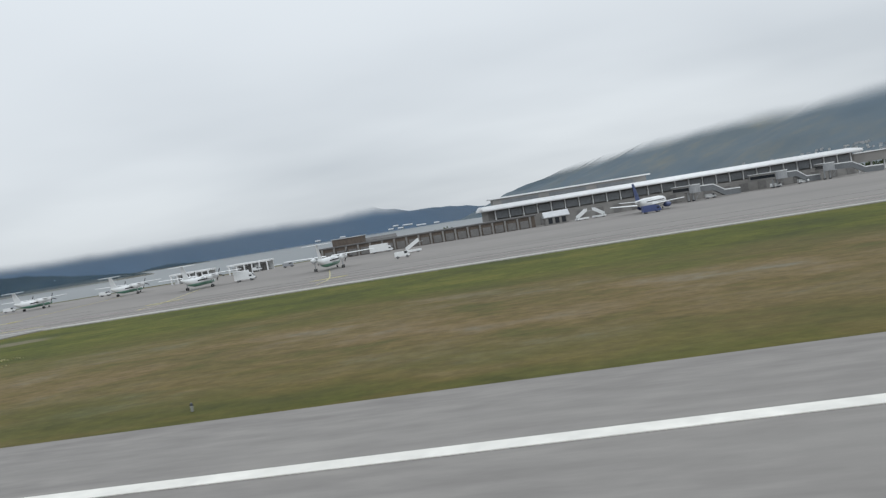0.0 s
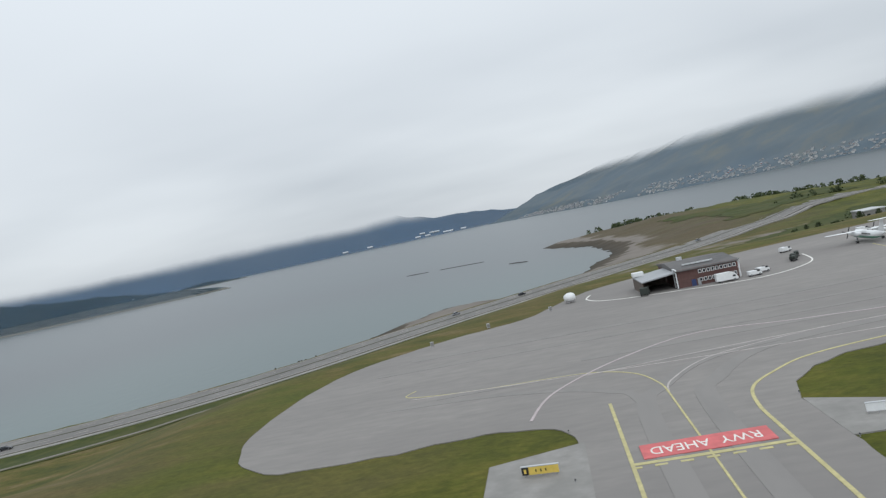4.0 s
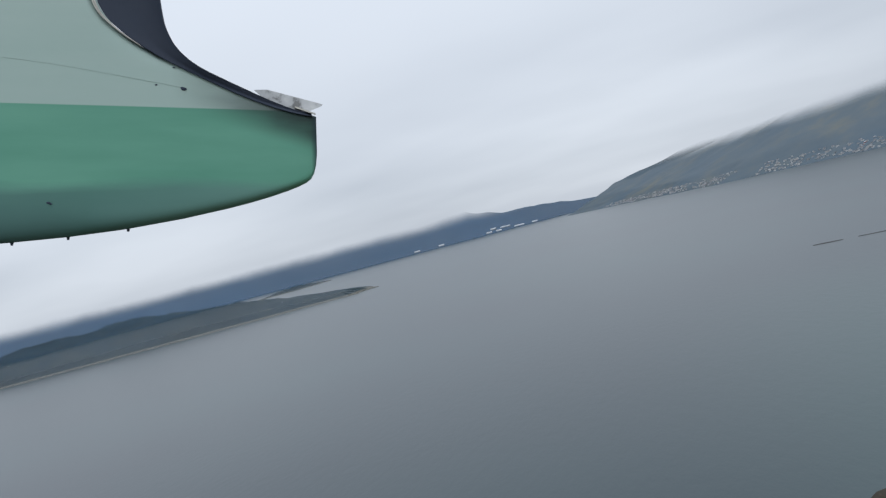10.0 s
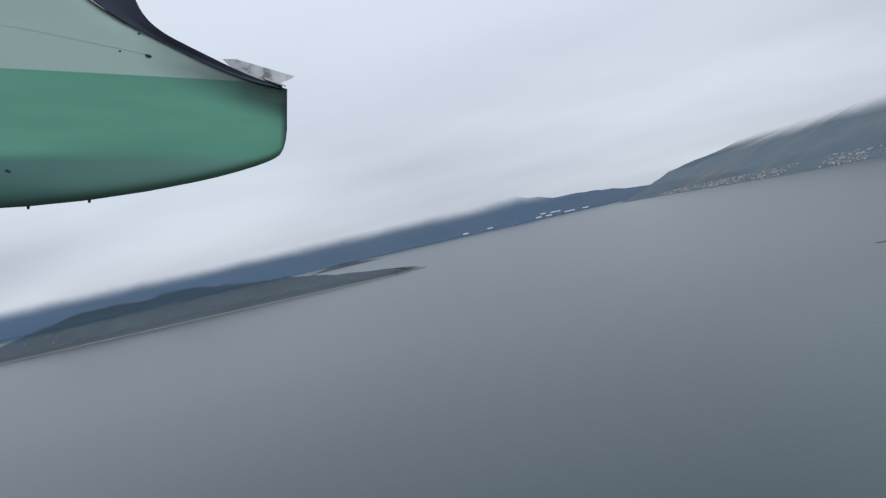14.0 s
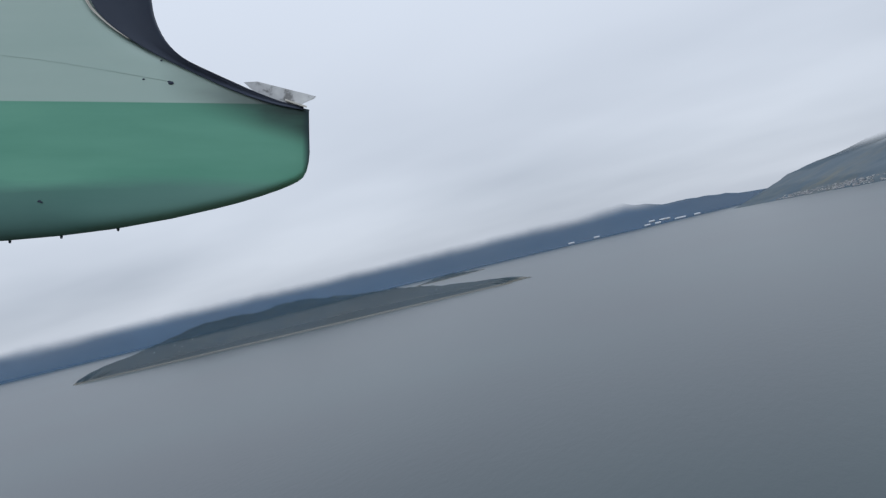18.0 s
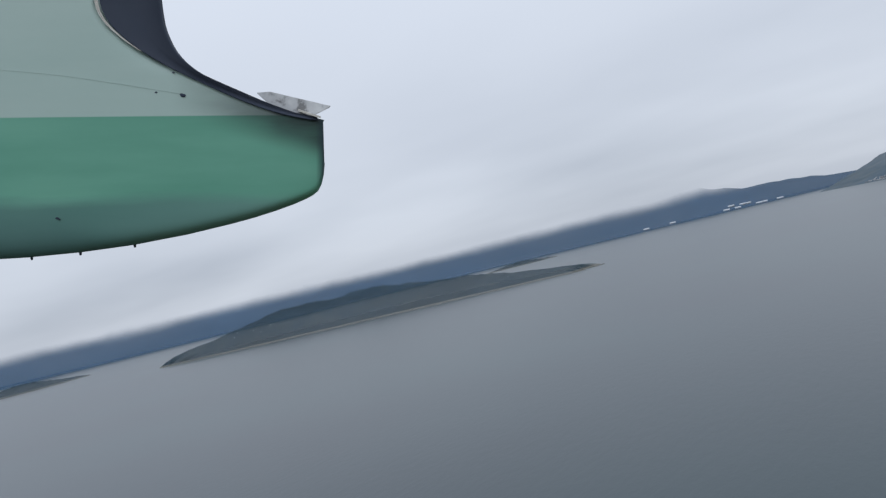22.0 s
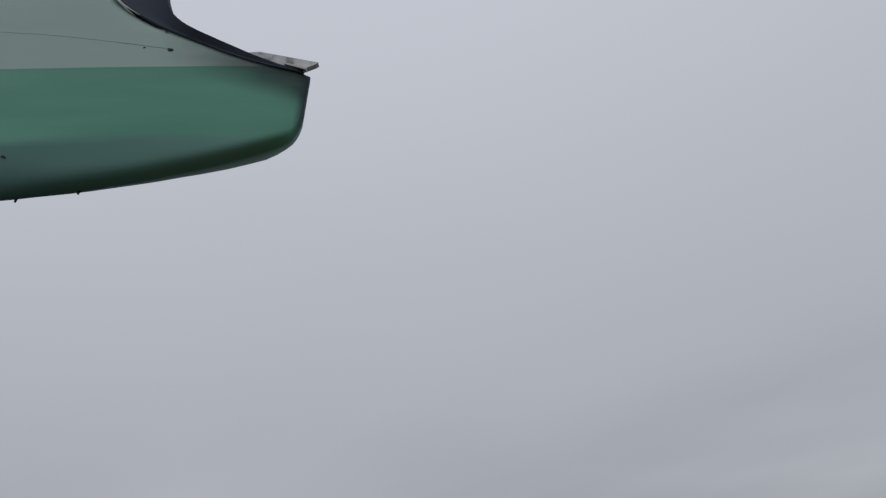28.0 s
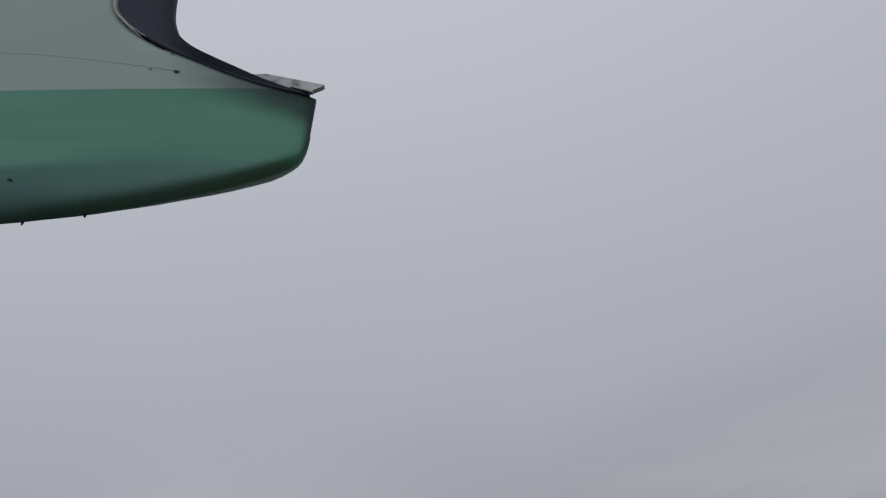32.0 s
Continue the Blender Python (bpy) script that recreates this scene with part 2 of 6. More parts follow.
def ground_material():
    """Grass, reddish moss and bare gravel; rock, sand and weed down at the shore."""
    m = mat("grass_and_moss", ((0.32, (0.036, 0.045, 0.006)), (0.45, (0.066, 0.069, 0.011)), (0.56, (0.104, 0.083, 0.022)), (0.72, (0.165, 0.128, 0.066))), 0.22, 0.9, 0.5, detail=10.0, stretch=(0.45, 1, 1), second=(0.03, (0.094, 0.076, 0.030), 0.8), spec=0.2)
    n, l = m.node_tree.nodes, m.node_tree.links
    b = n["Principled BSDF"]
    grass = b.inputs["Base Color"].links[0].from_socket
    g = n.new("ShaderNodeNewGeometry")
    st = n.new("ShaderNodeMapping")
    st.inputs["Scale"].default_value = (0.65, 1.0, 1.0)
    l.new(g.outputs["Position"], st.inputs[0])
    band = n.new("ShaderNodeTexNoise")
    band.inputs["Scale"].default_value, band.inputs["Detail"].default_value = 0.07, 5.0
    l.new(st.outputs[0], band.inputs["Vector"])
    fresh = n.new("ShaderNodeMapRange")
    fresh.inputs["From Min"].default_value, fresh.inputs["From Max"].default_value, fresh.inputs["To Max"].default_value = 0.50, 0.64, 0.5
    l.new(band.outputs["Fac"], fresh.inputs["Value"])
    gx = n.new("ShaderNodeMix")
    gx.data_type = "RGBA"
    gx.inputs["B"].default_value = (0.070, 0.086, 0.008, 1)
    l.new(fresh.outputs[0], gx.inputs["Factor"])
    l.new(grass, gx.inputs["A"])
    # the infield between the taxiways is the greenest
    sxx = n.new("ShaderNodeSeparateXYZ")
    l.new(g.outputs["Position"], sxx.inputs[0])
    jit = n.new("ShaderNodeMath")
    jit.operation, jit.inputs[1].default_value = "MULTIPLY_ADD", 60.0
    l.new(band.outputs["Fac"], jit.inputs[0])
    l.new(sxx.outputs["X"], jit.inputs[2])
    wide = n.new("ShaderNodeValToRGB")
    for p in (0.3, 0.7):
        wide.color_ramp.elements.new(p)
    for e, (p, v) in zip(wide.color_ramp.elements, ((0.12, 0.0), (0.24, 0.72), (0.66, 0.72), (0.86, 0.0))):
        e.position, e.color = p, (v, v, v, 1)
    fx = n.new("ShaderNodeMapRange")
    fx.inputs["From Min"].default_value, fx.inputs["From Max"].default_value = -190.0, 45.0
    l.new(jit.outputs[0], fx.inputs["Value"])
    l.new(fx.outputs[0], wide.inputs[0])
    lush = n.new("ShaderNodeMix")
    lush.data_type = "RGBA"
    tuft = n.new("ShaderNodeTexNoise")
    tuft.inputs["Scale"].default_value, tuft.inputs["Detail"].default_value, tuft.inputs["Roughness"].default_value = 0.13, 10.0, 0.78
    l.new(st.outputs[0], tuft.inputs["Vector"])
    tr = n.new("ShaderNodeValToRGB")
    tr.color_ramp.elements.new(0.5)
    for e, (p, c) in zip(tr.color_ramp.elements, ((0.37, (0.026, 0.036, 0.002)), (0.5, (0.060, 0.074, 0.003)), (0.65, (0.116, 0.108, 0.014)))):
        e.position, e.color = p, (*c, 1)
    l.new(tuft.outputs["Fac"], tr.inputs[0])
    l.new(tr.outputs[0], lush.inputs["B"])
    infield = n.new("ShaderNodeMapRange")
    infield.inputs["From Min"].default_value, infield.inputs["From Max"].default_value, infield.inputs["To Min"].default_value, infield.inputs["To Max"].default_value = 66.0, 84.0, 1.0, 0.0
    l.new(sxx.outputs["Y"], infield.inputs["Value"])
    only = n.new("ShaderNodeMath")
    only.operation = "MULTIPLY"
    l.new(wide.outputs[0], only.inputs[0])
    l.new(infield.outputs[0], only.inputs[1])
    l.new(only.outputs[0], lush.inputs["Factor"])
    far = n.new("ShaderNodeMapRange")
    far.inputs["From Min"].default_value, far.inputs["From Max"].default_value, far.inputs["To Max"].default_value = 262.0, 330.0, 0.8
    jy = n.new("ShaderNodeMath")
    jy.operation, jy.inputs[1].default_value = "MULTIPLY_ADD", 90.0
    l.new(band.outputs["Fac"], jy.inputs[0])
    l.new(sxx.outputs["Y"], jy.inputs[2])
    l.new(jy.outputs[0], far.inputs["Value"])
    moor = n.new("ShaderNodeMix")
    moor.data_type = "RGBA"
    moor.inputs["B"].default_value = (0.088, 0.068, 0.046, 1)
    l.new(far.outputs[0], moor.inputs["Factor"])
    l.new(gx.outputs["Result"], lush.inputs["A"])
    l.new(lush.outputs["Result"], moor.inputs["A"])
    sh = n.new("ShaderNodeTexNoise")
    sh.inputs["Scale"].default_value, sh.inputs["Detail"].default_value = 0.09, 7.0
    l.new(g.outputs["Position"], sh.inputs["Vector"])
    s = n.new("ShaderNodeSeparateXYZ")
    l.new(g.outputs["Position"], s.inputs[0])
    hz = n.new("ShaderNodeMath")
    hz.operation, hz.inputs[1].default_value = "MULTIPLY_ADD", 2.2
    l.new(sh.outputs["Fac"], hz.inputs[0])
    l.new(s.outputs["Z"], hz.inputs[2])
    r = n.new("ShaderNodeValToRGB")
    r.color_ramp.interpolation = "LINEAR"
    for p in (0.74, 0.83):
        r.color_ramp.elements.new(p)
    for e, c in zip(r.color_ramp.elements, ((0.036, 0.031, 0.023), (0.070, 0.057, 0.040), (0.168, 0.147, 0.127), (0.188, 0.166, 0.144))):
        e.color = (*c, 1)
    lo = n.new("ShaderNodeMapRange")
    lo.inputs["From Min"].default_value, lo.inputs["From Max"].default_value = -7.4, -4.6
    l.new(hz.outputs[0], lo.inputs["Value"])
    l.new(lo.outputs[0], r.inputs[0])
    k = n.new("ShaderNodeMapRange")
    k.inputs["From Min"].default_value, k.inputs["From Max"].default_value = -4.5, -4.1
    l.new(hz.outputs[0], k.inputs["Value"])
    mx = n.new("ShaderNodeMix")
    mx.data_type = "RGBA"
    # sand lies on the seaward side of the coast road only
    sea_side = n.new("ShaderNodeMath")
    sea_side.operation, sea_side.inputs[1].default_value = "MULTIPLY_ADD", -0.52
    l.new(s.outputs["X"], sea_side.inputs[0])
    l.new(s.outputs["Y"], sea_side.inputs[2])
    landward = n.new("ShaderNodeMapRange")
    landward.inputs["From Min"].default_value, landward.inputs["From Max"].default_value = 242.0, 228.0
    l.new(sea_side.outputs[0], landward.inputs["Value"])
    turf = n.new("ShaderNodeMath")
    turf.operation = "MAXIMUM"
    l.new(k.outputs[0], turf.inputs[0])
    l.new(landward.outputs[0], turf.inputs[1])
    l.new(turf.outputs[0], mx.inputs["Factor"])
    l.new(r.outputs[0], mx.inputs["A"])
    # a worn brownish band runs along the middle of the strip beside the runway
    by = n.new("ShaderNodeMath")
    by.operation, by.inputs[1].default_value = "MULTIPLY_ADD", 16.0
    l.new(band.outputs["Fac"], by.inputs[0])
    l.new(sxx.outputs["Y"], by.inputs[2])
    bf = n.new("ShaderNodeMapRange")
    bf.inputs["From Min"].default_value, bf.inputs["From Max"].default_value = 28.0, 70.0
    l.new(by.outputs[0], bf.inputs["Value"])
    br = n.new("ShaderNodeValToRGB")
    for p in (0.2, 0.4, 0.6):
        br.color_ramp.elements.new(p)
    for e, (p, v) in zip(br.color_ramp.elements, ((0.0, 0.10), (0.10, 0.35), (0.20, 0.72), (0.40, 0.72), (0.56, 0.0))):
        e.position, e.color = p, (v, v, v, 1)
    l.new(bf.outputs[0], br.inputs[0])
    bx = n.new("ShaderNodeMapRange")
    bx.inputs["From Min"].default_value, bx.inputs["From Max"].default_value = -60.0, -18.0
    l.new(jit.outputs[0], bx.inputs["Value"])
    bm2 = n.new("ShaderNodeMath")
    bm2.operation = "MULTIPLY"
    l.new(br.outputs[0], bm2.inputs[0])
    l.new(bx.outputs[0], bm2.inputs[1])
    worn = n.new("ShaderNodeMix")
    worn.data_type = "RGBA"
    patch = n.new("ShaderNodeTexNoise")
    patch.inputs["Scale"].default_value, patch.inputs["Detail"].default_value, patch.inputs["Roughness"].default_value = 0.16, 7.0, 0.7
    l.new(st.outputs[0], patch.inputs["Vector"])
    pr = n.new("ShaderNodeValToRGB")
    for e in (0.45, 0.6):
        pr.color_ramp.elements.new(e)
    for e, (q, c) in zip(pr.color_ramp.elements, ((0.36, (0.074, 0.072, 0.022)), (0.47, (0.142, 0.100, 0.042)), (0.56, (0.172, 0.126, 0.070)), (0.66, (0.185, 0.168, 0.132)))):
        e.position, e.color = q, (*c, 1)
    l.new(patch.outputs["Fac"], pr.inputs[0])
    l.new(pr.outputs[0], worn.inputs["B"])
    l.new(bm2.outputs[0], worn.inputs["Factor"])
    l.new(moor.outputs["Result"], worn.inputs["A"])
    # fresher grass along the apron's edge
    gy = n.new("ShaderNodeMapRange")
    gy.inputs["From Min"].default_value, gy.inputs["From Max"].default_value, gy.inputs["To Max"].default_value = 51.0, 58.0, 0.85
    l.new(by.outputs[0], gy.inputs["Value"])
    gm2 = n.new("ShaderNodeMath")
    gm2.operation = "MULTIPLY"
    l.new(gy.outputs[0], gm2.inputs[0])
    l.new(bx.outputs[0], gm2.inputs[1])
    edge = n.new("ShaderNodeMix")
    edge.data_type = "RGBA"
    l.new(gm2.outputs[0], edge.inputs["Factor"])
    l.new(worn.outputs["Result"], edge.inputs["A"])
    tg = n.new("ShaderNodeValToRGB")
    tg.color_ramp.elements.new(0.5)
    for e, (p, c) in zip(tg.color_ramp.elements, ((0.36, (0.034, 0.045, 0.008)), (0.5, (0.068, 0.079, 0.008)), (0.64, (0.124, 0.114, 0.020)))):
        e.position, e.color = p, (*c, 1)
    l.new(tuft.outputs["Fac"], tg.inputs[0])
    l.new(tg.outputs[0], edge.inputs["B"])
    # fine grain of blades and clods
    fine = n.new("ShaderNodeTexNoise")
    fine.inputs["Scale"].default_value, fine.inputs["Detail"].default_value, fine.inputs["Roughness"].default_value = 1.6, 8.0, 0.75
    l.new(st.outputs[0], fine.inputs["Vector"])
    fm = n.new("ShaderNodeMapRange")
    fm.inputs["From Min"].default_value, fm.inputs["From Max"].default_value = 0.3, 0.7
    fm.inputs["To Min"].default_value, fm.inputs["To Max"].default_value = 0.70, 1.30
    l.new(fine.outputs["Fac"], fm.inputs["Value"])
    grain = n.new("ShaderNodeVectorMath")
    grain.operation = "SCALE"
    # worn patches of dry soil with ragged rims
    last = edge.outputs["Result"]
    for px, py, rx, ry, most in ((-106, 36, 8, 2.6, 0.75), (-126.5, 48, 2.4, 9.5, 0.75), (-44.5, 56, 4.5, 2.2, 0.8), (-34, 29.5, 6, 2.0, 0.45), (-109, 43, 4, 1.2, 0.6)):
        off = n.new("ShaderNodeMapping")
        off.inputs["Location"].default_value, off.inputs["Scale"].default_value = (-px / rx, -py / ry, 0), (1 / rx, 1 / ry, 0)
        l.new(g.outputs["Position"], off.inputs[0])
        away = n.new("ShaderNodeVectorMath")
        away.operation = "LENGTH"
        l.new(off.outputs[0], away.inputs[0])
        rag = n.new("ShaderNodeMath")
        rag.operation, rag.inputs[1].default_value = "MULTIPLY_ADD", 2.6
        l.new(patch.outputs["Fac"], rag.inputs[0])
        l.new(away.outputs["Value"], rag.inputs[2])
        far2 = n.new("ShaderNodeMapRange")
        far2.interpolation_type = "SMOOTHSTEP"
        far2.inputs["From Min"].default_value, far2.inputs["From Max"].default_value = 2.5, 1.6
        far2.inputs["To Max"].default_value = most
        l.new(rag.outputs[0], far2.inputs["Value"])
        soil = n.new("ShaderNodeMix")
        soil.data_type = "RGBA"
        soil.inputs["B"].default_value = (0.165, 0.148, 0.100, 1)
        l.new(far2.outputs[0], soil.inputs["Factor"])
        l.new(last, soil.inputs["A"])
        last = soil.outputs["Result"]
    l.new(last, grain.inputs[0])
    l.new(fm.outputs[0], grain.inputs["Scale"])
    l.new(grain.outputs[0], mx.inputs["B"])
    l.new(mx.outputs["Result"], b.inputs["Base Color"])
    return m


WATER = water_material()
GROUND = ground_material()
ASPHALT = mat("worn_asphalt", ((0.30, (0.205, 0.192, 0.180)), (0.5, (0.232, 0.217, 0.203)), (0.70, (0.262, 0.244, 0.227))), 0.9, 0.88, 0.0, stretch=(0.35, 1.0, 1), second=(0.05, (0.184, 0.172, 0.163), 0.75), detail=10.0, spec=0.3)
RUNWAY = mat("runway_asphalt", ((0.32, (0.182, 0.170, 0.160)), (0.5, (0.218, 0.205, 0.193)), (0.68, (0.262, 0.247, 0.230))), 1.6, 0.85, 0.2, stretch=(0.25, 1.0, 1), second=(0.12, (0.255, 0.242, 0.226), 0.5), spec=0.3)
ROADTOP = mat("road_asphalt", ((0.3, (0.158, 0.152, 0.143)), (0.7, (0.214, 0.205, 0.192))), 0.9, 0.88, 0, second=(0.08, (0.142, 0.136, 0.128), 0.6), spec=0.25)
CONCRETE = mat("pale_concrete", ((0.3, (0.205, 0.196, 0.183)), (0.7, (0.292, 0.280, 0.262))), 0.7, 0.9, 0.1, second=(0.25, (0.19, 0.184, 0.170), 0.7), detail=9.0)
PALE_VERGE = mat("pale_verge_concrete", ((0.3, (0.31, 0.298, 0.28)), (0.7, (0.42, 0.405, 0.38))), 0.8, 0.9, 0.1, second=(0.15, (0.33, 0.32, 0.30), 0.6))
PAINT_WHITE = plain("white_road_paint", (0.72, 0.70, 0.65), 0.7, spread=0.14, scale=1.2)
PAINT_YELLOW = plain("yellow_road_paint", (0.46, 0.41, 0.20), 0.7, spread=0.2, scale=2.0)
PAINT_PALE = plain("faded_road_paint", (0.42, 0.38, 0.36), 0.75, spread=0.2, scale=1.5)
PAINT_PINK = plain("faded_red_road_paint", (0.41, 0.35, 0.35), 0.75, spread=0.15, scale=1.5)
PAINT_RED = plain("red_road_paint", (0.55, 0.13, 0.13), 0.75, spread=0.18, scale=1.5)
# bluish, lightened base colours paint in the distance haze, on top of the veil
HILL = veiled(mat("hazed_heath", ((0.28, (0.080, 0.111, 0.135)), (0.5, (0.101, 0.126, 0.140)), (0.74, (0.148, 0.150, 0.126))), 0.010, 0.95, 0.15, detail=10.0, second=(0.0028, (0.084, 0.118, 0.148), 0.8), spec=0.1, bump_dist=4.0), 112, 172, 0.05)
FARHILL = veiled(mat("hazed_far_hillside", ((0.3, (0.006, 0.056, 0.124)), (0.7, (0.020, 0.078, 0.156))), 0.006, 0.95, 0.5, detail=9.0, second=(0.0015, (0.03, 0.066, 0.11), 0.5), spec=0.1, bump_dist=10.0), 88, 172, 0.36)
ISLE = veiled(mat("hazed_island_woods", ((0.3, (0.026, 0.056, 0.082)), (0.52, (0.042, 0.070, 0.086)), (0.74, (0.076, 0.094, 0.096))), 0.03, 0.95, 0.7, detail=10.0, second=(0.006, (0.026, 0.046, 0.056), 0.7), spec=0.1, bump_dist=4.0), 300, 400, 0.45)


def shore_rim(m, low, high, tint):
    """Bare stones and sand along the waterline of an island."""
    n, l = m.node_tree.nodes, m.node_tree.links
    b = n["Principled BSDF"]
    was = b.inputs["Base Color"].links[0].from_socket
    g = n.new("ShaderNodeNewGeometry")
    s = n.new("ShaderNodeSeparateXYZ")
    l.new(g.outputs["Position"], s.inputs[0])
    k = n.new("ShaderNodeMapRange")
    k.inputs["From Min"].default_value, k.inputs["From Max"].default_value, k.inputs["To Min"].default_value, k.inputs["To Max"].default_value = low, high, 0.55, 0.0
    l.new(s.outputs["Z"], k.inputs["Value"])
    x = n.new("ShaderNodeMix")
    x.data_type = "RGBA"
    x.inputs["B"].default_value = (*tint, 1)
    l.new(k.outputs[0], x.inputs["Factor"])
    l.new(was, x.inputs["A"])
    l.new(x.outputs["Result"], b.inputs["Base Color"])


shore_rim(ISLE, -6.2, -4.2, (0.34, 0.31, 0.25))
ROCK = mat("wet_shore_rock", ((0.3, (0.025, 0.025, 0.024)), (0.7, (0.075, 0.068, 0.058))), 0.4, 0.6, 0.6, spec=0.5)


# ---- building helpers ----
def part(name, bm, material, parent=None, label="", smooth=False):
    """Links a bmesh as one mesh object, under a thing or a part."""
    me = bpy.data.meshes.new(name)
    bm.to_mesh(me)
    bm.free()
    if smooth:
        me.shade_smooth()
    for mm in material if isinstance(material, (list, tuple)) else [material]:
        me.materials.append(mm)
    ob = new(name, me)
    if parent is not None:
        ob.parent = parent
    if label:
        ob["label"] = label
    return ob


def put(ob, x, y, z=0.0, turn=0.0):
    ob.matrix_basis = pose(x, y, z, 0, 0, turn)
    return ob


def box(w, d, h, x=0.0, y=0.0, z=0.0, bevel=0.0, bm=None):
    """A box w by d by h in life-size metres, standing on z, centred on x and y."""
    bm = bm or bmesh.new()
    vs = bmesh.ops.create_cube(bm, size=1.0)["verts"]
    bmesh.ops.scale(bm, vec=(w * U, d * U, h * U), verts=vs)
    bmesh.ops.translate(bm, vec=(x * U, y * U, (z + h / 2) * U), verts=vs)
    if bevel:
        es = list({e for v in vs for e in v.link_edges})
        bmesh.ops.bevel(bm, geom=es, offset=bevel * U, segments=2, affect="EDGES", profile=0.7)
    return bm


def rod(r, length, p, axis="Z", r2=None, seg=14, bm=None):
    """A cylinder or cone along an axis with its middle at p, life-size metres."""
    bm = bm or bmesh.new()
    vs = bmesh.ops.create_cone(bm, segments=seg, radius1=r * U, radius2=(r if r2 is None else r2) * U, depth=length * U, cap_ends=True)["verts"]
    if axis == "X":
        bmesh.ops.rotate(bm, verts=vs, cent=(0, 0, 0), matrix=Matrix.Rotation(radians(90), 3, "Y"))
    elif axis == "Y":
        bmesh.ops.rotate(bm, verts=vs, cent=(0, 0, 0), matrix=Matrix.Rotation(radians(-90), 3, "X"))
    bmesh.ops.translate(bm, vec=[v * U for v in p], verts=vs)
    return bm


def loft(rings, close=True):
    """A skin through rings of equal length."""
    bm = bmesh.new()
    vs = [[bm.verts.new(p) for p in ring] for ring in rings]
    n = len(rings[0])
    for a, b in zip(vs, vs[1:]):
        for i in range(n if close else n - 1):
            j = (i + 1) % n
            bm.faces.new((a[i], a[j], b[j], b[i]))
    if close:
        bm.faces.new(vs[0][::-1])
        bm.faces.new(vs[-1])
    bmesh.ops.recalc_face_normals(bm, faces=bm.faces)
    return bm


def slab(outline, z, thick=0.3):
    """A flat sheet with thickness from an outline in the plan; its top lies at z."""
    bm = bmesh.new()
    f = bm.faces.new([bm.verts.new((x, y, z)) for x, y in outline])
    if f.normal.z < 0 or f.calc_area() and sum(a[0] * b[1] - b[0] * a[1] for a, b in zip(outline, outline[1:] + outline[:1])) < 0:
        f.normal_flip()
    low = bmesh.ops.extrude_face_region(bm, geom=[f])["geom"]
    bmesh.ops.translate(bm, vec=(0, 0, -thick), verts=[g for g in low if isinstance(g, bmesh.types.BMVert)])
    bmesh.ops.recalc_face_normals(bm, faces=bm.faces)
    bmesh.ops.triangulate(bm, faces=bm.faces)
    return bm


def smooth_line(pts, n=8):
    """A soft curve through points of the plan."""
    out = []
    for i in range(len(pts) - 1):
        p0, p1, p2, p3 = pts[max(i - 1, 0)], pts[i], pts[i + 1], pts[min(i + 2, len(pts) - 1)]
        for k in range(n):
            t = k / n
            out.append(tuple(0.5 * (2 * b + (c - a) * t + (2 * a - 5 * b + 4 * c - d) * t * t + (3 * b - a - 3 * c + d) * t ** 3) for a, b, c, d in zip(p0, p1, p2, p3)))
    return out + [tuple(pts[-1])]


def ribbon(pts, width, z, dash=None, off=0.0, thick=0.02):
    """A painted or paved band along a line in the plan; dash: (on, off) lengths. z is a height or a function of x and y."""
    bm = bmesh.new()
    P = [Vector((p[0], p[1], 0)) for p in pts]
    T = [((P[min(i + 1, len(P) - 1)] - P[max(i - 1, 0)]).normalized()) for i in range(len(P))]
    zz = z if callable(z) else (lambda x, y: z)
    run, last = 0.0, None
    for i, (p, t) in enumerate(zip(P, T)):
        s = Vector((-t.y, t.x, 0))
        a, b = p + s * (off + width / 2), p + s * (off - width / 2)
        h = zz(p.x, p.y)
        quad = [bm.verts.new((q.x, q.y, h - d)) for q, d in ((a, 0), (b, 0), (b, thick), (a, thick))]
        if i:
            run += (p - P[i - 1]).length
            if dash is None or run % sum(dash) < dash[0]:
                for k in range(4):
                    bm.faces.new((last[k], last[(k + 1) % 4], quad[(k + 1) % 4], quad[k]))
        last = quad
    loose = [v for v in bm.verts if not v.link_faces]
    bmesh.ops.delete(bm, geom=loose, context="VERTS")
    bmesh.ops.recalc_face_normals(bm, faces=bm.faces)
    return bm


def dense(pts, step):
    """The same line with a point every step."""
    out = []
    for a, b in zip(pts, pts[1:]):
        n = max(1, int(math.dist(a, b) / step))
        out += [tuple(u + (v - u) * k / n for u, v in zip(a, b)) for k in range(n)]
    return out + [tuple(pts[-1])]


def sheet(name, X, Y, Z, material, keep=None):
    """A height field as one smooth mesh; keep: which cells stay."""
    ny, nx = X.shape
    ids = np.arange(nx * ny).reshape(ny, nx)
    quads = np.stack([ids[:-1, :-1], ids[:-1, 1:], ids[1:, 1:], ids[1:, :-1]], -1).reshape(-1, 4)
    if keep is not None:
        quads = quads[keep.reshape(-1)]
    used, quads = np.unique(quads, return_inverse=True)
    v = np.stack([X, Y, Z], -1).reshape(-1, 3)[used]
    me = bpy.data.meshes.new(name)
    me.from_pydata(v.tolist(), [], quads.reshape(-1, 4).tolist())
    me.shade_smooth()
    me.materials.append(material)
    return new(name, me)


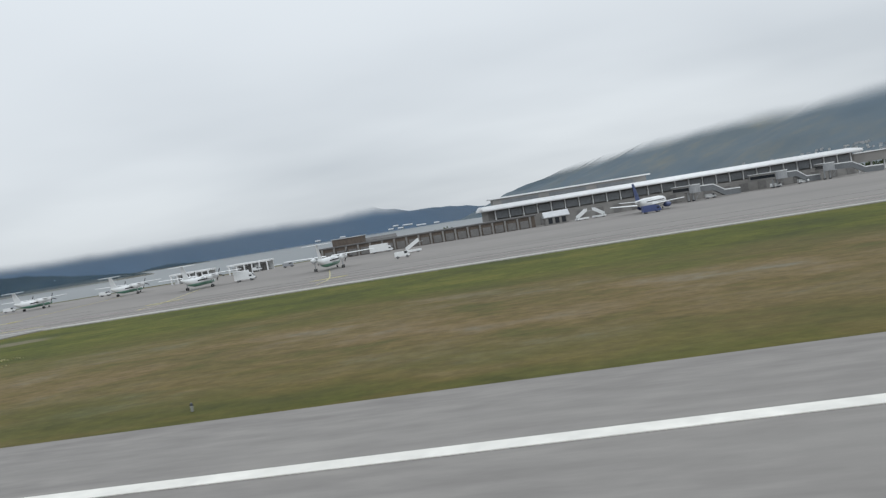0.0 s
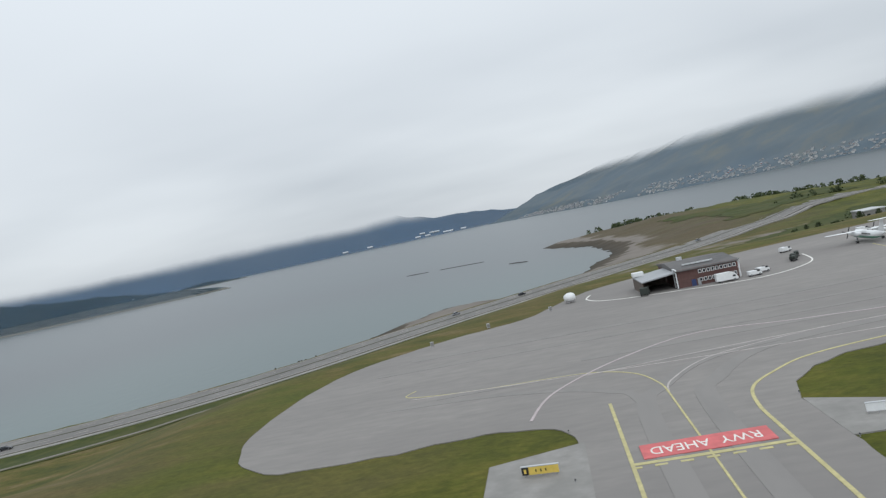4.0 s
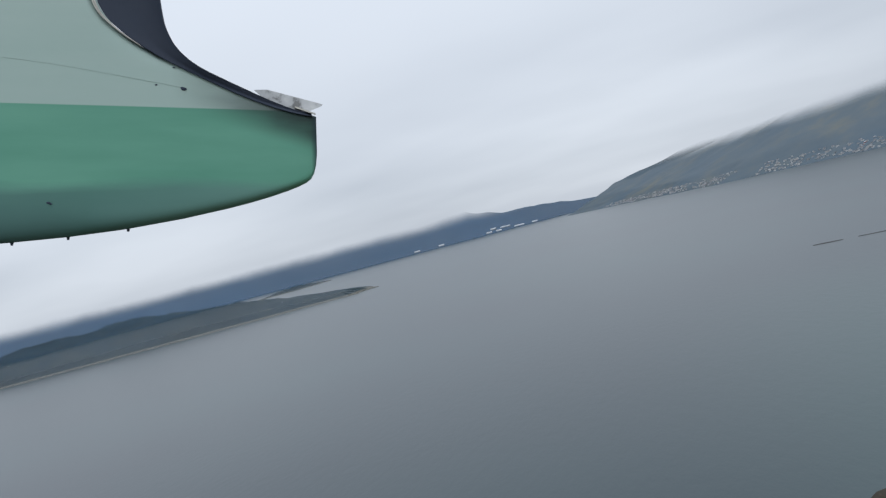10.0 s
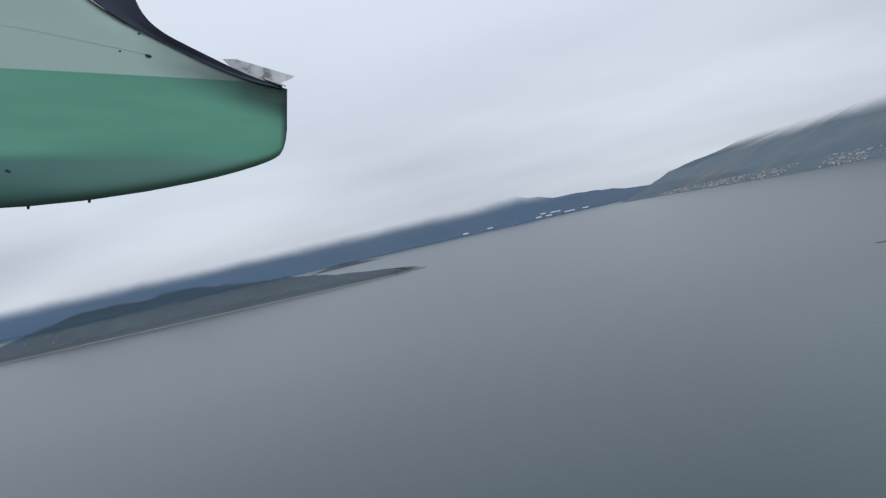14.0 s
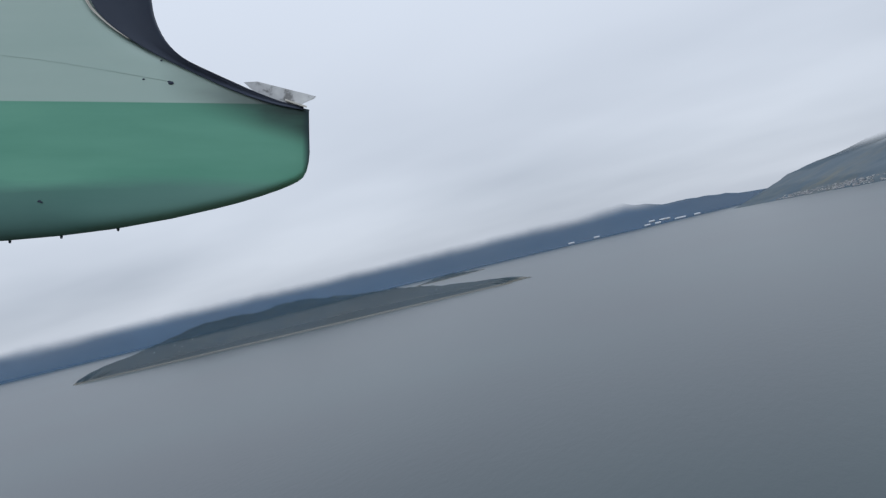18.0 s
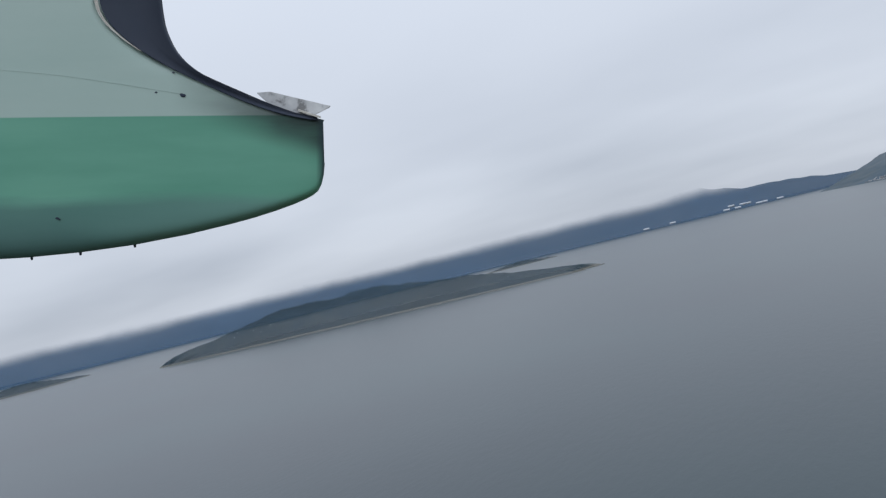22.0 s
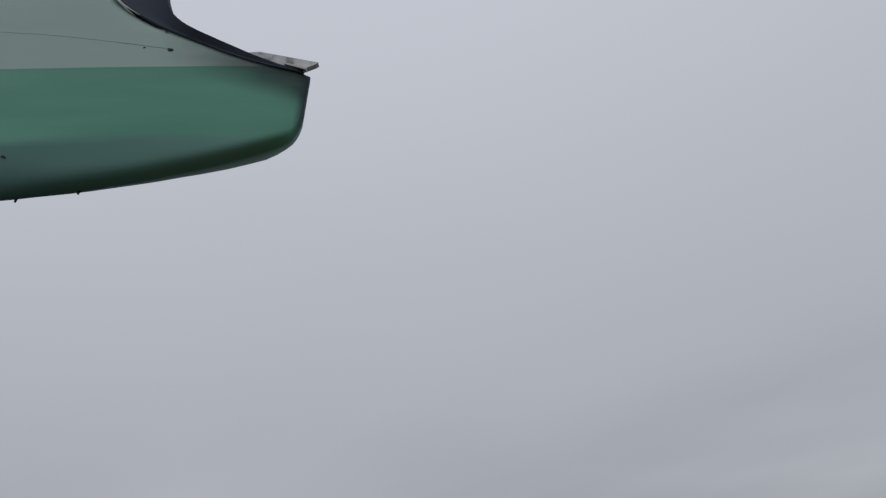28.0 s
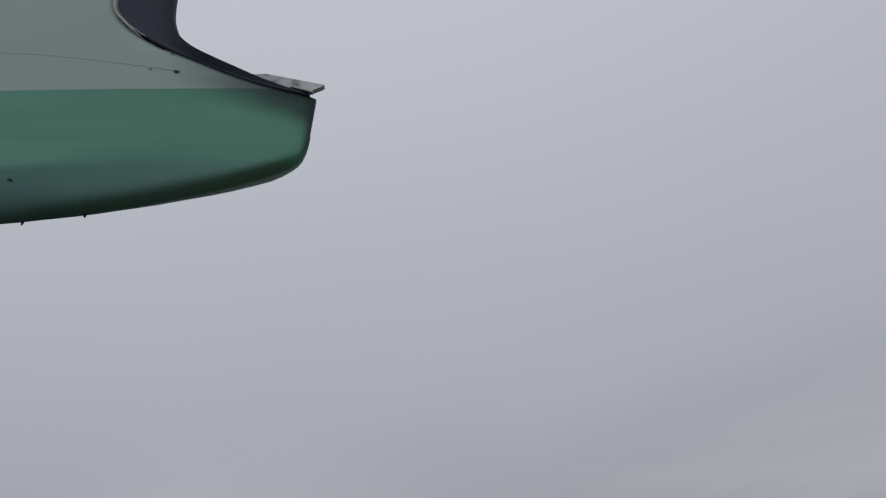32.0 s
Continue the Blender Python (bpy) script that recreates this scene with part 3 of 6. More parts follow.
def wave(X, Y, size, seed):
    """Cheap smooth noise on arrays: a sum of turned sine fields."""
    r = np.random.RandomState(seed)
    out, amp = 0, 1.0
    for o in range(5):
        part_sum = 0
        for _ in range(4):
            a, ph = r.rand(2) * 2 * math.pi
            k = 2 * math.pi / size * (0.7 + 0.6 * r.rand()) * 2 ** o
            part_sum = part_sum + np.sin((X * math.cos(a) + Y * math.sin(a)) * k + ph)
        out, amp = out + amp * part_sum / 4, amp * 0.55
    return out


# ---- the sea and the land ----
SEA = -8.0
sea = bmesh.new()
bmesh.ops.create_grid(sea, x_segments=24, y_segments=24, size=6500)
tagged(part("water", sea, WATER), "grey-green fjord water with small ripples", "water", kind="structure").location = (-300, 2000, SEA)

# the coast, from under the runway's end round the spit to the land behind the terminal
COAST = [(-420, -420), (-404, 20), (-392, 85), (-372, 126), (-360, 140), (-343, 135), (-321, 146), (-309, 136), (-292, 131), (-268, 134), (-242, 142), (-233, 156),
         (-219, 156), (-205, 168), (-201, 204), (-186, 231), (-167, 226), (-141, 257), (-124, 325), (-130, 388), (-156, 472), (-98, 505), (-27, 490), (40, 440),
         (160, 425), (420, 415), (1000, 420), (1600, 400), (1600, -420)]


# the coast road along the shore
ROAD_Z = -5.1
ROAD = [(-366, 58), (-340, 76), (-311.6, 95.0), (-300.2, 102.8), (-276.8, 111.6), (-257.7, 117.6), (-236.9, 125), (-221, 134.5), (-207, 146.8), (-192, 163.5), (-177, 180),
        (-160.9, 196), (-142, 215), (-121, 234), (-97, 254), (-74, 275), (-40, 302), (60, 338), (300, 360), (900, 368)]


def inside(X, Y, ring):
    c = np.zeros(X.shape, bool)
    for (x1, y1), (x2, y2) in zip(ring, ring[1:] + ring[:1]):
        if y1 != y2:
            c ^= ((y1 > Y) != (y2 > Y)) & (X < (x2 - x1) * (Y - y1) / (y2 - y1) + x1)
    return c


def shore_distance(X, Y, ring):
    """Distance to the outline, positive inside it."""
    best = np.full(X.shape, 1e9)
    for (x1, y1), (x2, y2) in zip(ring, ring[1:] + ring[:1]):
        dx, dy = x2 - x1, y2 - y1
        t = np.clip(((X - x1) * dx + (Y - y1) * dy) / (dx * dx + dy * dy), 0, 1)
        best = np.minimum(best, np.hypot(X - x1 - t * dx, Y - y1 - t * dy))
    return np.where(inside(X, Y, ring), best, -best)


def road_distance(X, Y):
    best = np.full(X.shape, 1e9)
    for (x1, y1), (x2, y2) in zip(ROAD, ROAD[1:]):
        dx, dy = x2 - x1, y2 - y1
        t = np.clip(((X - x1) * dx + (Y - y1) * dy) / (dx * dx + dy * dy), 0, 1)
        best = np.minimum(best, np.hypot(X - x1 - t * dx, Y - y1 - t * dy))
    return best


def land_height(X, Y):
    d = shore_distance(X, Y, COAST) + 3.2 * wave(X, Y, 26, 3) * np.clip((Y - 60) / 40, 0, 1)
    up = np.where(d < 12, SEA + d * 0.16, np.where(d < 40, SEA + 1.92 + (d - 12) * 0.03, SEA + 2.76))
    rise = np.clip((shore_distance(X, Y, FIELD_EDGE) + 40) / 36, 0, 1)
    far_off = road_distance(X, Y)
    z = up + (0 - up) * rise * rise * (3 - 2 * rise) * np.clip((far_off - 10.5) / 12, 0, 1)
    # the road runs on a low bank
    bank = np.clip((13.0 - far_off) / 4.0, 0, 1)
    z = z + (np.maximum(z, ROAD_Z) - z) * bank * bank * (3 - 2 * bank)
    # the knolls of the spit and the rise behind the terminal
    back = np.clip((Y - 240) / 60, 0, 1) * np.clip((X + 175) / 60, 0, 1) * np.clip((d - 8) / 40, 0, 1)
    return z + back * (2.6 + 1.8 * wave(X, Y, 120, 8)) * (1 - rise) - 0.02


FIELD_EDGE = [(1600, 225), (700, 222), (40, 198), (-96, 166), (-140, 150), (-164, 122), (-186, 98), (-190, 66), (-230, 44), (-330, 40), (-352, 24), (-352, -420), (1600, -420)]
gx, gy = np.meshgrid(np.concatenate([np.arange(-440, 120, 2.6), np.arange(120, 1600, 12)]), np.arange(-420, 540, 2.6))
gz = land_height(gx, gy)
ground = tagged(sheet("ground", gx, gy, gz, GROUND), "grassy airfield land with reddish moss, gravel and rocky shore", "ground", kind="structure")


def road_height(x, y):
    return float(land_height(np.array([[x]]), np.array([[y]]))[0, 0]) + 0.12


# ---- runway, apron and taxiways ----
runway = part("runway", slab([(-345, 18.9), (-345, -70), (700, -70), (700, 18.9)], 0.05), RUNWAY)
tagged(runway, "grey asphalt runway with a white edge line", "runway", kind="structure")
part("edge_line", ribbon([(-340, 13.75), (700, 13.75)], 0.52, 0.075), PAINT_WHITE, runway, "white painted edge line")

APRON = [(700, 67.6), (-46, 67.8), (-62, 68.6), (-69, 68.3), (-74, 66), (-77, 61.5), (-78.2, 55), (-78.2, 32), (-77.7, 29.2), (-76.7, 27.0), (-74.8, 24.0), (-71, 20.9), (-66, 18), (-95, 18), (-95, 57), (-95.3, 60.8), (-97.6, 64.4), (-101.5, 66.8),
         (-108, 67.4), (-119.5, 66.2), (-125, 65.8), (-129, 64.8), (-132.4, 62.6), (-135, 59), (-136, 55), (-136, 18), (-151.2, 18), (-151.6, 53.4), (-153.4, 57.6), (-159, 59.3), (-166, 58.2), (-176, 58.4),
         (-181, 62.5), (-184, 70), (-184.5, 79), (-183, 92), (-179, 102), (-168, 112.5), (-157, 118.5), (-150, 131), (-144, 140), (-128, 150), (-96, 158), (-40, 172), (40, 190), (160, 205), (700, 215)]
# the worn edge of the asphalt wanders a little, and the outer loop is round
cut = APRON.index((-151.2, 18)), APRON.index((-128, 150))
EDGE_LINE = dense(APRON[:cut[0] + 2], 1.2)[:-1] + dense(smooth_line(APRON[cut[0] + 1:cut[1] + 1], 5), 1.5)[:-1] + dense(APRON[cut[1]:], 4.0)
EDGE_LINE = [(x + 0.3 * noise.noise((x * 0.5, y * 0.5, 2)), y + 0.45 * noise.noise((x * 0.4, y * 0.4, 7))) if y > 19 and x < 60 else (x, y) for x, y in EDGE_LINE]
apron = tagged(part("apron", slab(EDGE_LINE, 0.06), ASPHALT), "worn grey asphalt apron and taxiways with tyre streaks", "apron", kind="structure")
for name, outline in (("verge", [(700, 67.0), (-46, 67.2), (-62, 68.0), (-69, 67.7), (-72, 66.6), (-71.6, 69.2), (-68, 70.6), (-46, 69.9), (700, 69.7)]),
                      ("sign_base", [(-100.4, 47.6), (-99.8, 53.0), (-97.5, 55.4), (-94.8, 56.2), (-95.0, 45.0)]),
                      ("sign_base", [(-78.2, 55.4), (-72.2, 52.7), (-72.2, 47.7), (-78.2, 48.2)]),
                      ("sign_base", [(-119.9, 66.4), (-118.5, 62.8), (-115.7, 60.8), (-112.1, 60.8), (-109.0, 67.6)]),
                      ("sign_base", [(-158, 45.8), (-158, 51.2), (-151.3, 53.2), (-151.3, 42.8)]),
                      ("sign_base", [(-136, 54.8), (-131.3, 51.7), (-130.8, 46.2), (-136, 46.4)]),
                      ("sign_base", [(-58.2, 68.6), (-57.6, 63.2), (-52.8, 62.4), (-49.8, 68.4)]),
                      ("sign_base", [(-60, 20.2), (-58.8, 22.4), (-53, 21.9), (-52, 20.2)])):
    part(name, slab(outline, 0.066 if name == "verge" else 0.074), PALE_VERGE if name == "verge" else CONCRETE, apron, "pale concrete pad")


import itertools

paint_level = itertools.count()


def line(name, pts, width, material, z=0.085, curve=True, **kw):
    z += 0.0003 * next(paint_level)
    return part(name, ribbon(smooth_line(pts) if curve else pts, width, z, thick=z - 0.04, **kw), material, apron)


Y1, Y2 = 0.26, 0.15
for cx, ah in ((-86.7, 3.6), (-143.9, 0.3)):
    L, R = cx - 4.8, cx + 4.9
    if cx < -100:
        line("taxi_edge_line", [(L, 18), (L, 61.7)], Y1, PAINT_YELLOW, curve=False)
        line("taxi_edge_line", [(R, 18), (R, 44), (R, 50), (R + 0.1, 55), (R + 1.0, 59.5), (R + 3.5, 62.8), (R + 7.5, 66), (R + 15, 67.9), (R + 26, 69.4), (R + 36, 71), (R + 42, 70.4), (R + 45, 68), (R + 46.7, 64), (R + 47.4, 58), (R + 47.5, 44), (R + 47.5, 18)], Y1, PAINT_YELLOW)
    else:
        line("taxi_edge_line", [(R + 3.0, 19.5), (R + 1.2, 24), (R + 0.4, 28), (R, 32), (R, 44), (R, 52), (R + 0.4, 58), (R + 1.3, 62.9), (R + 3.2, 66.3), (R + 8.0, 70.4), (R + 16, 72.4), (R + 28, 73.2)], Y1, PAINT_YELLOW)
    line("taxi_centre_line", [(cx, 18), (cx, 62.0)], Y2, PAINT_YELLOW, curve=False)
    line("taxi_lead_line", [(cx, 62.0), (cx + 1.0, 66), (cx + 6, 72), (cx + 17, 75.4)], Y2, PAINT_PALE)
    line("taxi_lead_line", [(cx, 62.0), (cx - 0.2, 65.4), (cx - 1.6, 70.2), (cx - 4.8, 73.4), (cx - 9, 74.4), (cx - 18, 75.2), (cx - 24.6, 77.4), (cx - 24.2, 80.0)], Y2, PAINT_YELLOW)
    line("hold_line", [(L, 46.9 + ah), (R, 46.7 + ah)], 0.42, PAINT_YELLOW, curve=False)
    line("hold_dashes", dense([(L, 46.3 + ah), (R, 46.1 + ah)], 0.25), 0.3, PAINT_YELLOW, curve=False, dash=(0.75, 0.75))
    part("warning_panel", slab([(cx - 4.0, 47.5 + ah), (cx + 4.1, 47.4 + ah), (cx + 4.1, 50.0 + ah), (cx - 4.0, 50.1 + ah)], 0.118, 0.05), PAINT_RED, apron, "red panel reading RWY AHEAD in white")
    cu = bpy.data.curves.new("words", "FONT")
    cu.body, cu.size, cu.extrude, cu.align_x, cu.align_y = "RWY  AHEAD", 1.9, 0.004, "CENTER", "CENTER"
    cu.materials.append(PAINT_WHITE)
    words = new("words", cu)
    words.matrix_basis = pose(cx, 48.75 + ah, 0.125, 0, 0, 180) @ Matrix.Diagonal((0.60, 1, 1, 1))
    words.parent = apron
line("lane_line", [(-40, 78), (-110, 78.6), (-126, 80.5), (-137, 83.5), (-146, 77.8), (-153, 68.7), (-155.2, 60.6)], 0.26, PAINT_PINK)
line("lane_line", [(420, 71.6), (60, 71.6), (-60, 71), (-125, 71), (-168, 76)], 0.15, PAINT_PALE)
line("lane_line", [(420, 77), (60, 77), (-60, 75.5), (-120, 75.5), (-150, 73)], 0.16, PAINT_PALE)
line("stand_line", [(-145.4, 132), (-146.2, 127), (-143.2, 121.6), (-134, 117.5), (-121, 114.6), (-112, 121), (-109.5, 132)], 0.26, PAINT_WHITE)
for sx, sy, tx, ty in ((-100, 128, -103, 96), (-78, 128, -74, 92), (-52, 106, -46, 84), (-30, 101, -24, 80)):
    line("stand_line", [(sx, sy), (tx, ty), (tx + 1, ty - 8)], 0.13, PAINT_YELLOW)
    for k in (-0.5, 0.5):
        line("stand_mark", [(tx - 1.9, ty - 0.8 + k), (tx - 0.4, ty - 0.2 + k), (tx + 0.3, ty + 0.2 + k), (tx + 1.9, ty + 0.7 + k)], 0.22, PAINT_YELLOW, curve=False)
# dark tyre streaks and repair strips
STREAK = mat("tyre_streaked_asphalt", ((0.34, (0.186, 0.175, 0.165)), (0.62, (0.226, 0.212, 0.199))), 0.35, 0.85, 0, stretch=(1, 0.3, 1), second=(0.1, (0.222, 0.208, 0.195), 0.8))
rk = random.Random(3)
for cx in (-86.7, -143.9):
    for off in (-2.6, -1.9, 1.8, 2.5):
        line("tyre_streak", [(cx + off, 18), (cx + off, 56), (cx + off + 2, 64), (cx + off + 9, 72), (cx + off + 26, 75)], rk.uniform(0.7, 1.3), STREAK, z=0.072)
    line("tyre_streak", [(cx - 2.2, 20), (cx - 2.2, 58), (cx - 5, 66), (cx - 14, 71), (cx - 26, 73)], 0.8, STREAK, z=0.070)
for y, x0, x1, w in ((73.4, -165, 300, 0.9), (74.6, -120, 300, 0.7), (69.2, -60, 300, 0.8), (79.5, -150, 120, 1.3), (84, -140, -20, 0.8), (91, -175, -60, 1.0), (98, -172, -100, 1.4), (88, -30, 200, 1.2)):
    line("tyre_streak", [(x0, y + 1), ((x0 + x1) / 2, y - 0.6), (x1, y)], w, STREAK, z=0.068)

GRAVEL = mat("brown_gravel", ((0.3, (0.13, 0.115, 0.095)), (0.7, (0.21, 0.19, 0.165))), 1.5, 0.95, 0.3, second=(0.2, (0.10, 0.10, 0.05), 0.7))
MEADOW = mat("green_meadow", ((0.3, (0.028, 0.040, 0.010)), (0.5, (0.045, 0.058, 0.014)), (0.72, (0.080, 0.084, 0.028))), 0.4, 0.95, 0.4, detail=8.0, second=(0.05, (0.070, 0.068, 0.020), 0.7), spec=0.2)

TURF = mat("dark_turf", ((0.3, (0.030, 0.032, 0.014)), (0.7, (0.06, 0.058, 0.03))), 1.0, 0.95, 0.3)


def band(name, pts, off0, off1, material, lift, n=5, wobble=0.0):
    """A strip of turf along a line that lies on the land, between two offsets."""
    P = np.array(pts)
    T = np.gradient(P, axis=0)
    T /= np.hypot(T[:, 0], T[:, 1])[:, None]
    s = np.linspace(0, 1, n)[:, None]
    o0 = off0 + wobble * 0.3 * wave(P[:, 0], P[:, 1], 18, 5)[None]
    o1 = off1 + wobble * wave(P[:, 0], P[:, 1], 23, 6)[None]
    off = o0 + (o1 - o0) * s
    X, Y = P[:, 0][None] - T[:, 1][None] * off, P[:, 1][None] + T[:, 0][None] * off
    return sheet(name, X, Y, land_height(X, Y) + lift, material)


def meadow(name, outline, step, material, lift):
    """A field with its own grass that lies on the land."""
    a = np.array(outline)
    X, Y = np.meshgrid(np.arange(a[:, 0].min() - 6, a[:, 0].max() + 6, step), np.arange(a[:, 1].min() - 6, a[:, 1].max() + 6, step))
    keep = inside(X + 3 * wave(X, Y, 22, 9), Y + 3 * wave(X, Y, 22, 19), outline)
    return sheet(name, X, Y, land_height(X, Y) + lift, material, keep[:-1, :-1])


# ---- the coast road ----
road_pts = dense(smooth_line(ROAD, 6), 3.0)
road = tagged(part("road", ribbon(road_pts, 13.6, road_height, thick=0.5), ROADTOP), "grey two-lane coast road along the shore", "road", kind="structure")
over = lambda x, y: road_height(x, y) + 0.04
part("median_strip", ribbon(road_pts, 0.6, over, thick=0.06), TURF, road, "narrow grassy median")
for s in (-3.4, 3.5):
    part("lane_dashes", ribbon(dense(road_pts, 1.0), 0.10, over, dash=(2, 4), off=s, thick=0.05), PAINT_PALE, road)
for s in (-6.4, 6.4):
    part("edge_line", ribbon(road_pts, 0.10, over, off=s, thick=0.05), PAINT_PALE, road)
part("cycle_path", ribbon(road_pts, 1.7, road_height, off=-8.6, thick=0.5), CONCRETE, road, "pale asphalt cycle path")
track_pts = [(-316, 68), (-300, 79), (-288.8, 83.9), (-275.6, 88.5), (-267, 91.5), (-247.2, 99.2), (-230, 108.5), (-213, 119), (-202, 127.5)]
part("perimeter_track", ribbon(dense(smooth_line(track_pts, 5), 2.0), 1.3, over, thick=0.4), GRAVEL, road, "gravel track along the airfield")
verge = band("verge", [p for p in road_pts if p[0] < -150], -9.6, -20.2, MEADOW, 0.09, 10, 0.25)
verge.parent = road
field = meadow("meadow", [(-92, 398), (-70, 395), (-30, 372), (-16, 340), (-45, 318), (-66, 296), (-84, 290), (-78, 330)], 2.2, MEADOW, 0.16)
field.parent = ground
meadow("meadow", [(-120, 205), (-90, 228), (-58, 252), (-10, 285), (60, 300), (60, 290), (0, 262), (-50, 232), (-96, 198)], 2.2, MEADOW, 0.14).parent = ground


# ---- mountains, island and reefs ----
def hill_sheet(name, spine, width, height, material, res, seed, rough=0.12, size=500, taper=1.0, slim=None):
    """A range along a line in the plan: cross-section rises from the front foot; height(s) along the line in 0..1."""
    P = np.array(dense(smooth_line(spine, 8), res))
    seg = np.r_[0, np.cumsum(np.hypot(*np.diff(P, axis=0).T))]
    T = np.gradient(P, axis=0)
    T /= np.hypot(T[:, 0], T[:, 1])[:, None]
    Nn = np.stack([-T[:, 1], T[:, 0]], 1)
    v = np.linspace(0, 1, max(12, int(width / res)))
    reach = width * (np.array([slim(s) for s in seg / seg[-1]])[None] if slim else 1.0)
    X = P[:, 0][None] + v[:, None] * reach * Nn[:, 0][None]
    Y = P[:, 1][None] + v[:, None] * reach * Nn[:, 1][None]
    H = np.array([height(s) for s in seg / seg[-1]])[None]
    prof = 0.10 * np.clip(v / 0.12, 0, 1) + 0.90 * np.clip((v - 0.08) / 0.62, 0, 1) ** 1.15
    prof = prof * np.clip((1 - v) / 0.12, 0, 1) ** 0.5 if taper else prof
    Z = SEA - 1.5 + H * prof[:, None] * (1 + rough * wave(X, Y, size, seed)) + 3.0 * np.clip(v[:, None] * 14, 0, 1)
    X = X + (1 - v[:, None]) * 0.05 * width * wave(X, Y, size * 0.5, seed + 1) * Nn[:, 0][None] * 0.4
    Y = Y + (1 - v[:, None]) * 0.05 * width * wave(X, Y, size * 0.5, seed + 1) * Nn[:, 1][None] * 0.4
    FIELD[name] = (X, Y, Z)
    Zc = np.minimum.reduce([Z[:-1, :-1], Z[1:, :-1], Z[:-1, 1:], Z[1:, 1:]])
    return sheet(name, X, Y, Z, material, Zc < 198)


FIELD = {}


def ramp(*stops):
    return lambda s: float(np.interp(s, [a for a, _ in stops], [b for _, b in stops]))

EX, EY = -396.0, 9.8


def bearing(deg, far):
    """A place by its bearing from the flight's end, degrees to the right of +y."""
    return (EX + far * math.sin(radians(deg)), EY + far * math.cos(radians(deg)))


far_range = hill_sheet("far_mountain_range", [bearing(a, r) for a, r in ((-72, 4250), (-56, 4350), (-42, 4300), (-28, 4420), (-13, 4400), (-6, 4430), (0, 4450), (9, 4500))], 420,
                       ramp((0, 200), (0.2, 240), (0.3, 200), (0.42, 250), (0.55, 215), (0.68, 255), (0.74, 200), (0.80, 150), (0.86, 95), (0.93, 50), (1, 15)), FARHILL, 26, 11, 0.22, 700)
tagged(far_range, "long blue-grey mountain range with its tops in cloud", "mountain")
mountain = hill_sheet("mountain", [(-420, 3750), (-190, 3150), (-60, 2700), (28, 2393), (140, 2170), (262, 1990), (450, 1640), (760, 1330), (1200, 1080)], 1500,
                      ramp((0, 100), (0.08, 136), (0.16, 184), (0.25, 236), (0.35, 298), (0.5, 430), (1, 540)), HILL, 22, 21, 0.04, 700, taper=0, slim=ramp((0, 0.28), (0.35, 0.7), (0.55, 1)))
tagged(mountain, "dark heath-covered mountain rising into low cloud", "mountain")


def islet(name, a, b, width, height, material, seed, res=9.0, label="", rough=0.3, foot=2.2):
    """A long low island from a to b; height runs along it in 0..1."""
    n, m = max(14, int(math.dist(a, b) / res)), max(10, int(width / res))
    s, v = np.meshgrid(np.linspace(0, 1, n), np.linspace(0, 1, m))
    tx, ty = (b[0] - a[0]) / math.dist(a, b), (b[1] - a[1]) / math.dist(a, b)
    fullness = np.clip(np.sin(np.pi * np.clip(s, 0.004, 0.996)) ** 0.45, 0, 1)
    across = (v - 0.42) * width * fullness
    X = a[0] + (b[0] - a[0]) * s - ty * across
    Y = a[1] + (b[1] - a[1]) * s + tx * across
    ed = np.minimum(np.minimum(v, 1 - v) * 2.0, 1.0)
    H = np.vectorize(height)(s)
    Z = SEA - 1.2 + H * np.sin(np.pi * v) ** 0.8 * (1 + rough * wave(X, Y, 150, seed)) + foot * np.clip(ed * 10, 0, 1) * np.clip(fullness * 3 - 0.4, 0, 1)
    wob = wave(X, Y, 60, seed + 2) * (1 - ed) * min(10.0, width * 0.04)
    return tagged(sheet(name, X - ty * wob, Y + tx * wob, Z, material), label, "island")



def long_island(a, b, width, height, material, seed, res, label):
    """An island whose near shore runs straight from a to b; its blunt ends and far shore wander."""
    far = math.dist(a, b)
    s, v = np.meshgrid(np.linspace(0, 1, int(far / res)), np.linspace(0, 1, int(width / res)))
    tx, ty = (b[0] - a[0]) / far, (b[1] - a[1]) / far
    full = np.interp(s, (0, 0.05, 0.2, 0.45, 0.7, 0.9, 0.97, 1), (0.22, 0.40, 0.75, 1.0, 0.85, 0.50, 0.42, 0.36))
    shore = wave(s * far, v * 0, 170, seed + 2)
    across = v * width * full * (1 + 0.10 * shore * v) + (1 - v) * 5.0 * shore
    along_x = s * far + 22 * wave(v * width, s * 0, 120, seed + 4) * np.clip((s - 0.93) / 0.07, 0, 1) - 16 * wave(v * width, s * 0, 90, seed + 5) * np.clip((0.06 - s) / 0.06, 0, 1)
    X, Y = a[0] + tx * along_x - ty * across, a[1] + ty * along_x + tx * across
    ends = np.clip(np.minimum(s, 1 - s) * far / 30, 0, 1)
    edge = np.clip(np.minimum(v * 2.2, 1 - v) * 12, 0, 1)
    H = np.vectorize(height)(s)
    Z = SEA - 1.2 + (H * np.sin(np.pi * v ** 0.8) ** 0.9 * (1 + 0.16 * wave(X, Y, 260, seed) + 0.05 * wave(X, Y, 60, seed + 7)) + 3.0 * edge) * ends ** 0.6
    return tagged(sheet("island", X, Y, Z, material), label, "island")


